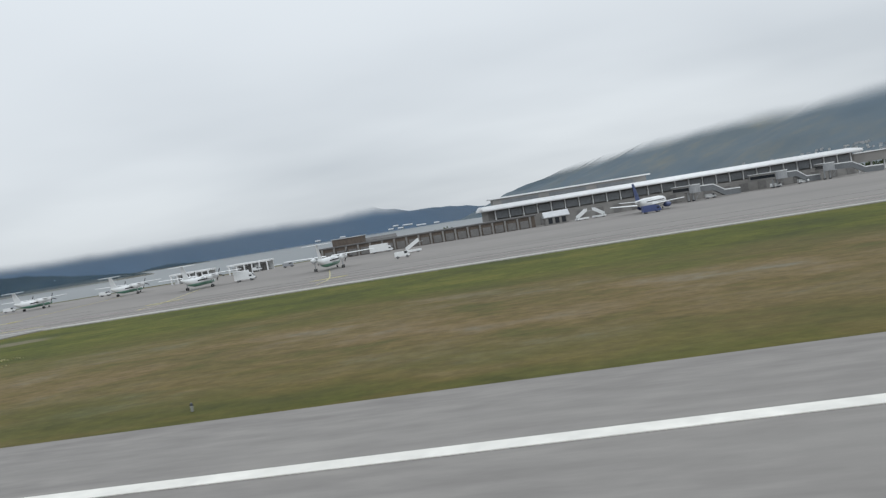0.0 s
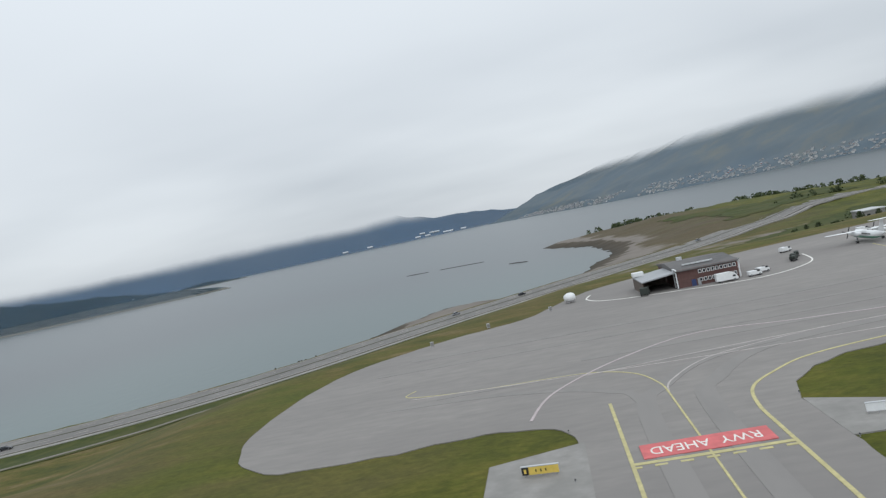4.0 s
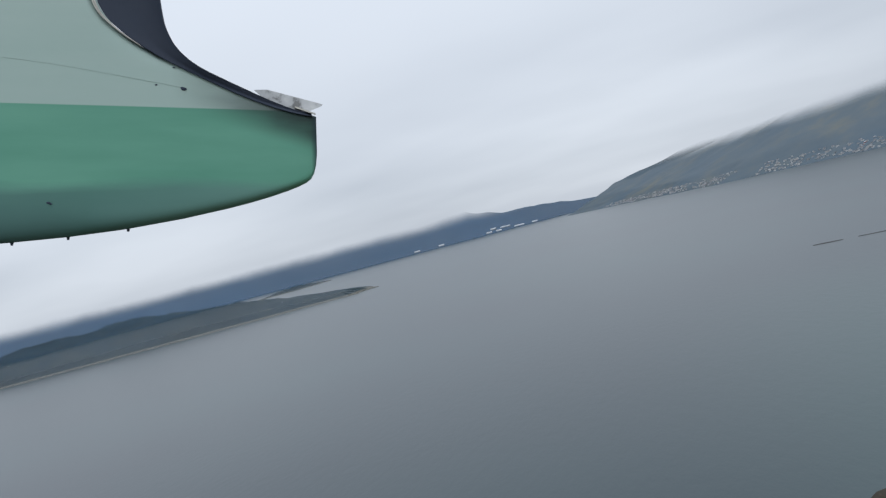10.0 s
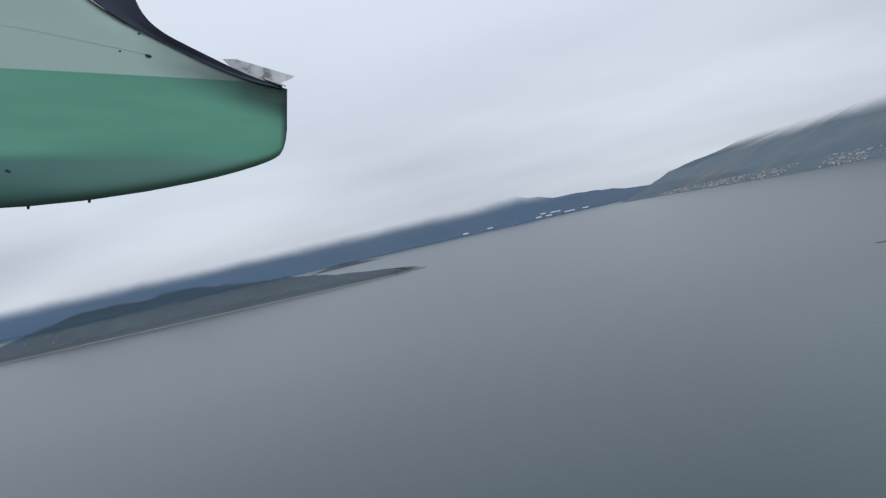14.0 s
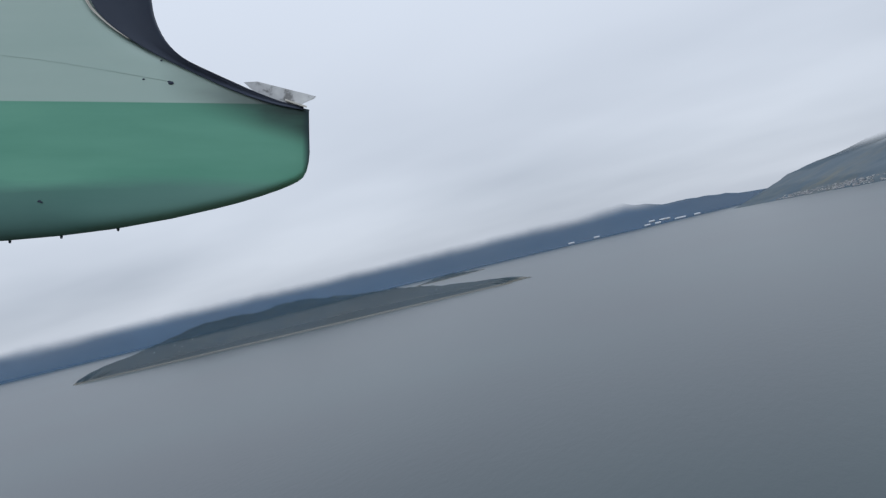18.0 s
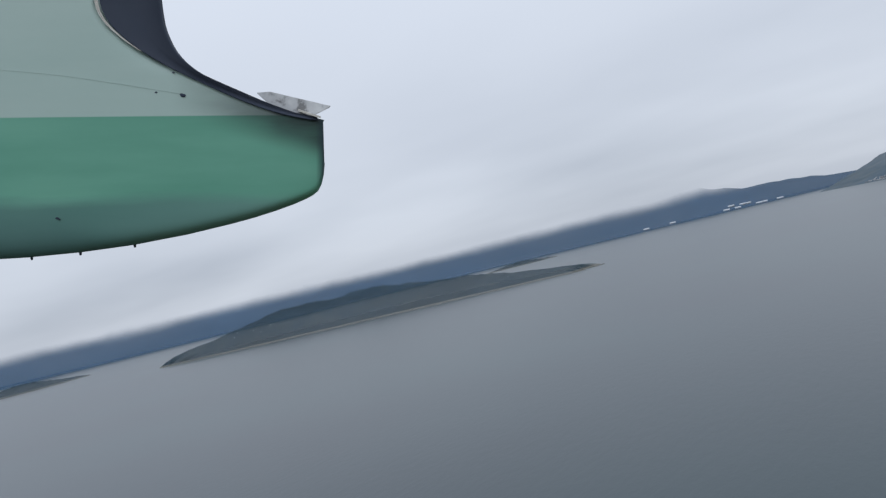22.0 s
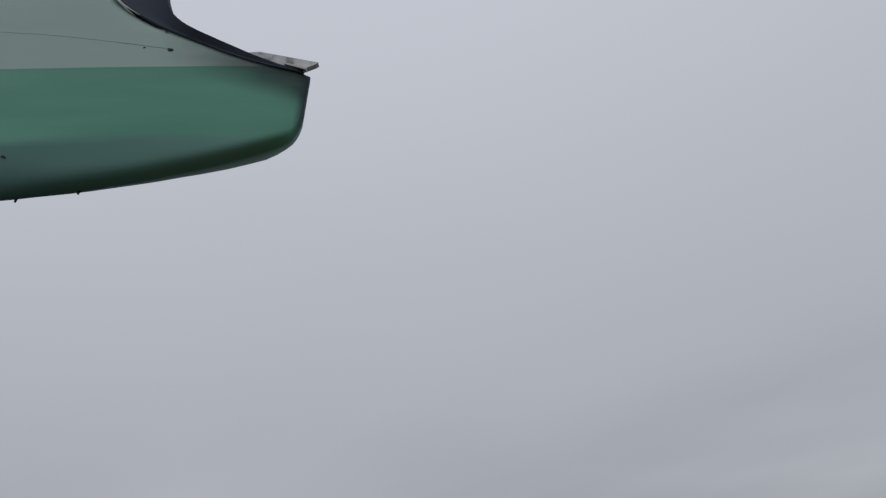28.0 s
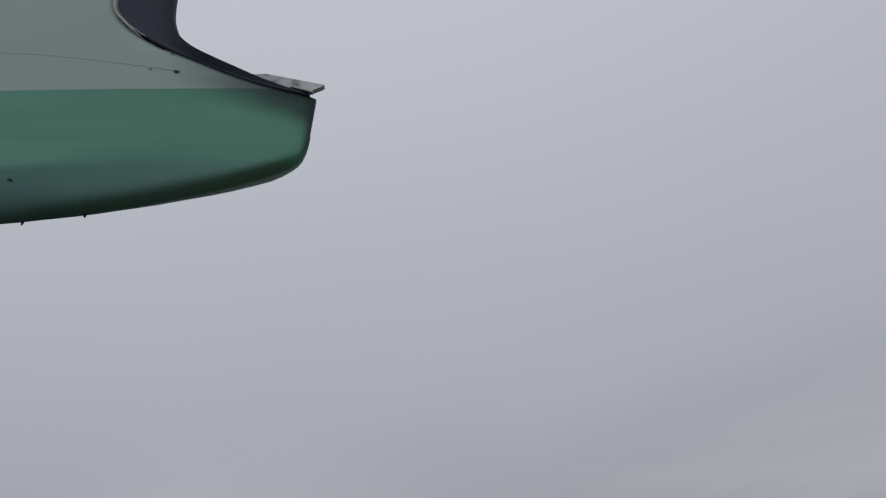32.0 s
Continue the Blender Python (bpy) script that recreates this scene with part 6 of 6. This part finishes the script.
for x, y, w in ((20, 222, 20), (52, 228, 26), (95, 236, 30), (130, 232, 18), (-72, 196, 10)):
    h = tagged(new("warehouse"), "grey industrial building behind the terminal", "building")
    part("wall", box(w, 11, 5.0, 0, 0), CLAD, h)
    part("roof", box(w + 0.6, 11.6, 0.5, 0, 0, 5.0), ROOFPALE, h)
    for k in range(int(w / 4)):
        part("window", box(1.6, 0.2, 1.2, -w / 2 + 2 + k * 4, -5.55, 2.4), DARK, h)
    put(h, x, y, road_height(x, y) - 0.2, 6)

# white radome tank, windsock post and small cabinets at the apron's edge
tank = tagged(new("storage_tank"), "white rounded storage tank on a steel frame", "tank")
part("vessel", hull(((-1.9, 0.3, 0.3, 1.9), (-1.6, 1.1, 1.1, 1.9), (-0.6, 1.5, 1.5, 1.9), (0.8, 1.5, 1.5, 1.9), (1.6, 1.1, 1.1, 1.9), (1.9, 0.3, 0.3, 1.9)), 14), WHITE, tank, smooth=True)
for x in (-1.0, 1.0):
    for s in (1, -1):
        part("leg", box(0.16, 0.16, 1.2, x, 0.8 * s), STEEL, tank)
put(tank, -149.0, 127.5, road_height(-149, 127.5) - 0.1, 30)
for x, y in ((-152.5, 122.5), (-162.5, 117.0), (-170.5, 109.0)):
    c = tagged(new("equipment_cabinet"), "pale grey equipment cabinet at the apron edge", "cabinet", "equipment cabinets")
    part("body", box(0.9, 0.5, 1.3, 0, 0, 0.1, 0.03), ROOFPALE, c)
    part("plinth", box(1.0, 0.6, 0.12), CONCRETE, c)
    part("door", box(0.8, 0.04, 1.1, 0, -0.26, 0.2), CLAD, c)
    put(c, x, y, road_height(x, y) - 0.1, 20)


# taxiway signs
def sign(w, face, label):
    root = tagged(new("taxiway_sign"), label, "sign")
    part("board", box(w, 0.26, 1.0, 0, 0, 0.27, 0.03), face, root)
    # pale top edge, with the reflection on the sign's top put into its colour
    part("frame", box(w + 0.14, 0.34, 0.10, 0, 0, 1.27), ROOFPALE, root)
    for s in (1, 0, -1):
        part("leg", box(0.12, 0.12, 0.29, w * 0.42 * s, 0), STEEL, root)
    return root


for x, y in ((-97.6, 51.0), (-154.4, 48.0)):
    s = put(sign(4.6, YELLOWP, "yellow taxiway sign on a concrete pad beside the grass"), x, y, 0.07, -8)
    part("black_panel", box(0.85, 0.06, 0.96, -1.85, -0.15, 0.29), RUBBER, s)
    part("lettering_bar", box(0.30, 0.06, 0.52, -1.85, -0.18, 0.50), YELLOWP, s, "illegible yellow letter")
    for k in range(3):
        part("lettering_bar", box(0.14, 0.06, 0.34, -0.5 + 0.62 * k, -0.15, 0.60), TURF, s, "illegible dark lettering")
for x, y, w in ((-74.7, 51.0, 2.6), (-133.3, 49.3, 2.6), (-115.2, 63.4, 1.0), (-54.4, 64.8, 1.0), (-56.6, 21.0, 1.6)):
    put(sign(w, WHITE, "white-backed taxiway sign on a concrete pad"), x, y, 0.07, -12 if w > 2 else 70)


# edge lights along the taxiways and the runway
light = tagged(new("edge_light"), "small dark edge light in the grass beside the pavement", "light", "edge lights")
part("stem", rod(0.08, 0.35, (0, 0, 0.18), seg=8), STEEL, light)
part("lens", rod(0.11, 0.16, (0, 0, 0.42), r2=0.06, seg=8), DARK, light)
put(light, -20, 20.6, 0.0)
for x in range(-200, 60, 22):
    copy_thing(light, pose(x - 9, 20.6, 0.0))
for cx in (-86.7, -143.9):
    for y in (26, 36, 46, 56):
        for s in (-8.4, 8.1):
            copy_thing(light, pose(cx + s, y, 0.0))


# shrubs and small birches on the rise behind the airfield
def shrub(seed, tall):
    r = random.Random(seed)
    root = tagged(new("shrub"), "dark green birch shrub on the rise behind the airfield", "shrub", "shrubs")
    tb = rod(0.10, tall * 0.7, (0, 0, tall * 0.35), r2=0.03, seg=6)
    for k in range(5):
        a, z = r.random() * 6.28, tall * (0.3 + 0.1 * k)
        b = bmesh.ops.create_cone(tb, segments=5, radius1=0.05 * U, radius2=0.015 * U, depth=tall * 0.5 * U, cap_ends=True)["verts"]
        bmesh.ops.rotate(tb, verts=b, cent=(0, 0, 0), matrix=Matrix.Rotation(a, 3, "Z") @ Matrix.Rotation(0.9, 3, "Y"))
        bmesh.ops.translate(tb, vec=(math.cos(a) * 0.2 * tall * U, math.sin(a) * 0.2 * tall * U, z * U), verts=b)
    part("trunk", tb, BARK, root)
    verts, faces = [], []
    for _ in range(420):
        a, rad, z = r.random() * 6.28, r.random() ** 0.6 * tall * 0.55, tall * (0.22 + 0.8 * r.random())
        rad *= max(0.15, 1 - abs(z / tall - 0.55) * 1.3) * (0.75 + 0.25 * math.sin(a * 3 + seed))
        c, n = Vector((math.cos(a) * rad, math.sin(a) * rad, z)), Vector((r.random() - 0.5, r.random() - 0.5, r.random() - 0.5)).normalized()
        t = n.orthogonal().normalized() * 0.17 * tall * 0.4
        s = n.cross(t)
        i = len(verts)
        verts += [tuple((c + t) * U), tuple((c + s) * U), tuple((c - t) * U), tuple((c - s) * U)]
        faces.append((i, i + 1, i + 2, i + 3))
    me = bpy.data.meshes.new("crown")
    me.from_pydata(verts, [], faces)
    me.materials.append(SHRUB)
    crown = new("crown", me)
    crown.parent = root
    return root


rs = random.Random(5)
kinds = [shrub(s, t) for s, t in ((1, 3.2), (2, 4.6), (3, 2.4))]
spots = []
while len(spots) < 210:
    k = rs.random()
    if k < 0.6:
        x, y = rs.uniform(-40, 300), rs.uniform(225, 345)
    else:
        x, y = rs.uniform(-100, 120), rs.uniform(190, 225)
    if inside(np.array([x]), np.array([y]), COAST)[0] and float(noise.noise((x * 0.02, y * 0.02, 3))) > -0.02:
        spots.append((x, y))
for i, (x, y) in enumerate(spots):
    m = pose(x, y, road_height(x, y) - 0.25, 0, 0, rs.uniform(0, 360))
    if i < 3:
        kinds[i].matrix_basis = m
    else:
        copy_thing(kinds[i % 3], m)


def thicket(name, pts, spread, count, tall, seed, label):
    """A dense uneven belt of low scrub along a line: leaf clumps over short stems, one mesh."""
    r = random.Random(seed)
    line_pts = dense(smooth_line(pts, 5), 1.5)
    verts, faces = [], []
    for _ in range(count):
        px, py = line_pts[r.randrange(len(line_pts))]
        px, py = px + r.gauss(0, spread), py + r.gauss(0, spread * 0.8)
        if noise.noise((px * 0.035, py * 0.035, seed)) < -0.18 or not inside(np.array([px]), np.array([py]), COAST)[0]:
            continue
        z0, big = road_height(px, py) - 0.2, tall * r.uniform(0.45, 1.25)
        for _ in range(34):
            a, q, z = r.random() * 6.28, r.random() ** 0.5 * big * 0.75, big * r.random()
            q *= 1.1 - 0.7 * z / big
            c, nn = Vector((px + math.cos(a) * q, py + math.sin(a) * q, z0 + z)), Vector((r.random() - 0.5, r.random() - 0.5, r.random() - 0.2)).normalized()
            t = nn.orthogonal().normalized() * big * 0.17
            s = nn.cross(t)
            i = len(verts)
            verts += [tuple(c + t), tuple(c + s), tuple(c - t), tuple(c - s)]
            faces.append((i, i + 1, i + 2, i + 3))
    me = bpy.data.meshes.new(name)
    me.from_pydata(verts, [], faces)
    me.materials.append(SHRUB)
    return tagged(new(name, me), label, "scrub", kind="stuff")


thicket("scrub", [(-118, 490), (-70, 492), (-27, 472), (20, 440), (70, 426), (160, 415), (420, 405)], 5.5, 800, 3.4, 2, "dense dark scrub along the spit's outer shore")
thicket("scrub", [(-45, 330), (0, 342), (60, 355), (200, 372), (400, 380)], 5, 300, 2.6, 4, "dense dark scrub along the coast road")
thicket("scrub", [(-60, 214), (0, 238), (60, 250), (200, 262)], 8, 260, 2.6, 6, "dense dark scrub behind the airport buildings")


# dark equipment trailers parked beside the hangar
def trailer():
    root = tagged(new("equipment_trailer"), "dark steel equipment trailer parked beside the hangar", "trailer", "equipment trailers")
    part("bed", box(4.2, 1.6, 0.25, 0, 0, 0.6, 0.03), RUBBER, root)
    for s in (1, -1):
        part("side_rail", box(4.2, 0.08, 0.7, 0, 0.76 * s, 0.85), TARP, root)
        for x in (-0.9, 0.5):
            wheel(0.34, 0.2, (x, 0.7 * s, 0.34), root)
    part("load", box(3.2, 1.2, 0.8, -0.2, 0, 0.85, 0.12), TARP, root)
    part("drawbar", box(1.4, 0.12, 0.12, 2.7, 0, 0.5), STEEL, root)
    return root


tr = put(trailer(), -113.0, 125.5, 0.06, 60)
for x, y, a in ((-112.2, 128.2, 66), (-110.9, 130.6, 72)):
    copy_thing(tr, pose(x, y, 0.06, 0, 0, a))


# ---- the town under the mountain ----
HWALL = [plain("house_paint_white", (0.48, 0.48, 0.47), 0.7), plain("house_paint_cream", (0.50, 0.47, 0.40), 0.7), plain("house_paint_red", (0.26, 0.07, 0.055), 0.7), plain("house_paint_grey", (0.36, 0.37, 0.38), 0.7)]
HROOF = [plain("roof_dark", (0.13, 0.13, 0.14), 0.8), plain("roof_slate", (0.18, 0.18, 0.185), 0.8), ROOFPALE]


def house(k, w, d, h, group, label):
    root = tagged(new("house"), label, "house", group)
    part("wall", box(w, d, h), HWALL[k % 4], root)
    part("roof", loft([[Vector(p) * U for p in ((x, -d / 2 - 0.5, h), (x, 0, h + d * 0.3), (x, d / 2 + 0.5, h), (x, d / 2 + 0.5, h - 0.3), (x, -d / 2 - 0.5, h - 0.3))] for x in (-w / 2 - 0.4, w / 2 + 0.4)]), HROOF[k % 3], root)
    for s in (-0.25, 0.25):
        part("window", box(w * 0.22, 0.2, h * 0.28, w * s, -d / 2 - 0.05, h * 0.5), PANE, root)
    return root


rt = random.Random(11)
protos = [house(k, w, d, h, "town houses on the slope", lab) for k, w, d, h, lab in (
    (0, 13, 9, 6, "white wooden house on the slope above the fjord"), (1, 12, 8, 5, "cream wooden house on the slope above the fjord"), (2, 11, 8, 5, "red wooden house on the slope above the fjord"),
    (3, 13, 9, 6, "grey house on the slope above the fjord"), (4, 26, 12, 7, "long white house by the shore"))]
MX, MY, MZ = FIELD["mountain"]
cols, rows_n = MX.shape[1], MX.shape[0]


def slope_spot(deep, power):
    """A random place on the inhabited foot of the mountain, clustered."""
    while True:
        c, r = (cols - 2) * (0.16 + 0.70 * rt.random()), 0.7 + rows_n * deep * rt.random() ** power
        c0, r0 = int(c), int(r)
        q = [float(F[r0, c0] + (F[r0 + 1, c0] - F[r0, c0]) * (r - r0) + (F[r0, c0 + 1] - F[r0, c0]) * (c - c0)) for F in (MX, MY, MZ)]
        if SEA + 2.2 < q[2] < 34 and noise.noise((q[0] * 0.005, q[1] * 0.005, 1)) > -0.48:
            return q


for done in range(290):
    x, y, z = slope_spot(0.062, 1.25)
    k = (0, 3, 1, 0, 3, 3, 2, 4)[rt.randrange(8)]
    m = pose(x, y, z - 1.2, 0, 0, rt.uniform(-60, 60)) @ Matrix.Diagonal((0.95, 0.95, 0.85, 1))
    if done < 5:
        protos[done].matrix_basis = m
    else:
        copy_thing(protos[k], m)


def far_town(name, count, wall, roof, seed, label):
    """Small houses too far off to tell apart, as one mesh."""
    r = random.Random(seed)
    verts, faces, which = [], [], []
    for _ in range(count):
        x, y, z = slope_spot(0.065, 1.4)
        a, w, d, h = r.uniform(0, 3.14), r.uniform(1.8, 4.0), r.uniform(1.5, 2.6), r.uniform(1.3, 2.3)
        i = len(verts)
        for px, py, pz in ((-w, -d, -2), (w, -d, -2), (w, d, -2), (-w, d, -2), (-w, -d, h), (w, -d, h), (w, d, h), (-w, d, h), (-w, 0, h + d * 0.7), (w, 0, h + d * 0.7)):
            verts.append((x + px * math.cos(a) - py * math.sin(a), y + px * math.sin(a) + py * math.cos(a), z + pz))
        fs = ((0, 1, 5, 4), (1, 2, 6, 9, 5), (2, 3, 7, 6), (3, 0, 4, 8, 7), (4, 5, 9, 8), (6, 7, 8, 9))
        faces += [tuple(i + k for k in f) for f in fs]
        which += [0, 0, 0, 0, 1, 1]
    me = bpy.data.meshes.new(name)
    me.from_pydata(verts, [], faces)
    me.materials.append(wall)
    me.materials.append(roof)
    me.polygons.foreach_set("material_index", which)
    return tagged(new(name, me), label, "houses", kind="stuff")


far_town("distant_houses", 300, HWALL[0], HROOF[1], 3, "many small pale houses along the far shore")
far_town("distant_houses", 280, HWALL[3], HROOF[0], 4, "many small grey houses along the far shore")

# pale works and halls on the far shore
FX, FY, FZ = FIELD["far_mountain_range"]
hall = house(11, 64, 30, 8, "halls on the far shore", "long pale grey industrial hall on the far shore")
n = 0
for want, cnt, hi in ((-5.8, 6, 2), (-4.2, 6, 1), (-11.5, 2, 1)):
    for k in range(cnt):
        a = want + rt.uniform(-1.3, 1.3)
        ang = np.degrees(np.arctan2(FX[1] - EX, FY[1] - EY))
        c, r = int(np.argmin(abs(ang - a))), 1 + rt.randrange(hi)
        m = pose(float(FX[r, c]), float(FY[r, c]), float(FZ[r, c]) - 3.0, 0, 0, rt.uniform(-15, 15))
        if n == 0:
            hall.matrix_basis = m
        else:
            copy_thing(hall, m)
        n += 1
cab = house(0, 16, 11, 7, "cabins on the island", "small white house on the island shore")
n = 0
for k in range(9):
    t = rt.uniform(0.04, 0.42) if k < 8 else rt.uniform(0.8, 0.97)
    x, y = ISLE_L[0] + (ISLE_R[0] - ISLE_L[0]) * t, ISLE_L[1] + (ISLE_R[1] - ISLE_L[1]) * t + 18
    dg = bpy.context.evaluated_depsgraph_get()
    hit, place, _, _, ob, _ = scene.ray_cast(dg, (x + rt.uniform(-30, 30), y + rt.uniform(-8, 70), 200), (0, 0, -1))
    if hit and place.z > SEA + 1:
        m = pose(place.x, place.y, place.z - 0.5, 0, 0, rt.uniform(0, 180)) @ Matrix.Diagonal((0.5, 0.5, 0.42, 1))
        if n == 0:
            cab.matrix_basis = m
        else:
            copy_thing(cab, m)
        n += 1


# ---- flowers along the runway's side ----
def flower_patches(name, spots, hgt, size, material, seed, label):
    """Low blossoms scattered in long patches: centre, half length, half width and count of each."""
    r = np.random.RandomState(seed)
    verts, faces = [], []
    for cx, cy, rx, ry, count in spots:
        for _ in range(count):
            x, y = cx + r.normal(0, rx * 0.5), cy + r.normal(0, ry * 0.5)
            a, h, w = r.uniform(0, 6.28), hgt * r.uniform(0.5, 1.3), size * r.uniform(0.5, 1.3)
            i = len(verts)
            verts += [(x + w * math.cos(a + k), y + w * math.sin(a + k), h + 0.3 * w * math.sin(3 * a + k)) for k in (0.0, 1.5, 3.1, 4.8)] + [(x, y, -0.02)]
            faces += [(i, i + 1, i + 2, i + 3), (i, i + 1, i + 4), (i + 2, i + 3, i + 4)]
    me = bpy.data.meshes.new(name)
    me.from_pydata(verts, [], faces)
    me.materials.append(material)
    return tagged(new(name, me), label, "flowers", kind="stuff")


PETAL = plain("pale_yellow_petals", (0.50, 0.46, 0.24), 0.8)
flower_patches("wildflowers", ((-45, 41.5, 1.2, 0.5, 40), (-42.2, 42.4, 1.6, 0.5, 60), (-39.6, 43, 1.0, 0.5, 45), (-36.2, 43.6, 1.6, 0.5, 70), (-33.4, 40, 0.8, 0.5, 25)), 0.06, 0.05, PETAL, 7, "pale yellow wildflowers in the grass")


# ---- boulders and a boathouse on the shore ----
def boulders(name, count, area, near, far, size, material, seed, label):
    """Loose stones lying between two distances from the waterline."""
    r = np.random.RandomState(seed)
    x0, x1, y0, y1 = area
    X, Y = r.uniform(x0, x1, count * 14), r.uniform(y0, y1, count * 14)
    d = shore_distance(X, Y, COAST)
    ok = np.flatnonzero((d > near) & (d < far) & (road_distance(X, Y) > 8.5))[:count]
    Z = land_height(X[None, ok], Y[None, ok])[0]
    shape = ((1, 0, 0), (0.3, 0.9, 0.1), (-0.8, 0.5, -0.1), (-0.7, -0.6, 0.1), (0.4, -0.9, 0), (0.1, 0.1, 0.8), (0, 0, -0.7))
    faces = ((0, 1, 5), (1, 2, 5), (2, 3, 5), (3, 4, 5), (4, 0, 5), (1, 0, 6), (2, 1, 6), (3, 2, 6), (4, 3, 6), (0, 4, 6))
    verts, polys = [], []
    for x, y, z in zip(X[ok], Y[ok], Z):
        a, w = r.uniform(0, 6.28), size * r.uniform(0.4, 1.3) ** 1.5
        i = len(verts)
        for px, py, pz in shape:
            px, py = px * r.uniform(0.7, 1.2), py * r.uniform(0.6, 1.1)
            verts.append((x + w * (px * math.cos(a) - py * math.sin(a)), y + w * (px * math.sin(a) + py * math.cos(a)), z + w * 0.7 * pz + 0.1 * w))
        polys += [tuple(i + k for k in f) for f in faces]
    me = bpy.data.meshes.new(name)
    me.from_pydata(verts, [], polys)
    me.materials.append(material)
    return tagged(new(name, me), label, "stones", kind="stuff")


WEED = mat("weedy_stone", ((0.3, (0.030, 0.026, 0.018)), (0.7, (0.085, 0.070, 0.046))), 0.5, 0.8, 0.4, vary=0.2, spec=0.3)
PALE_STONE = mat("pale_stone", ((0.3, (0.15, 0.14, 0.125)), (0.7, (0.30, 0.285, 0.26))), 0.6, 0.9, 0.3, vary=0.2, spec=0.2)
boulders("shore_stones", 900, (-372, -205, 96, 170), -0.3, 6.5, 0.24, WEED, 61, "brown weed-covered stones along the waterline")
boulders("shore_stones", 130, (-372, -205, 96, 170), 6.0, 26.0, 0.24, WEED, 63, "dark stones scattered on the sand")
boulders("shore_stones", 160, (-372, -205, 96, 170), 3.0, 14.0, 0.17, PALE_STONE, 65, "pale stones along the top of the beach")
meadow("meadow", [(-346, 113), (-338, 112.5), (-334, 108), (-335, 101), (-342, 99), (-349, 104)], 0.6, MEADOW, 0.14).parent = ground
boathouse = tagged(new("boathouse"), "small grey boathouse with a pale metal roof by the shore", "boathouse")
part("wall", box(5.0, 3.6, 2.0, 0, 0, 0, 0.03), HWALL[3], boathouse)
part("roof", loft([[Vector(p) * U for p in ((x, -2.1, 1.9), (x, 0, 2.9), (x, 2.1, 1.9), (x, 2.0, 1.75), (x, 0, 2.7), (x, -2.0, 1.75))] for x in (-2.8, 2.8)]), ROOFPALE, boathouse, "pale metal roof")
part("door", box(1.4, 0.1, 1.7, 1.0, -1.82), BROWN, boathouse)
part("window", box(0.8, 0.1, 0.7, -1.2, -1.82, 0.8), DARK, boathouse)
put(boathouse, -350.2, 112.8, road_height(-350.2, 112.8) - 0.15, 20)
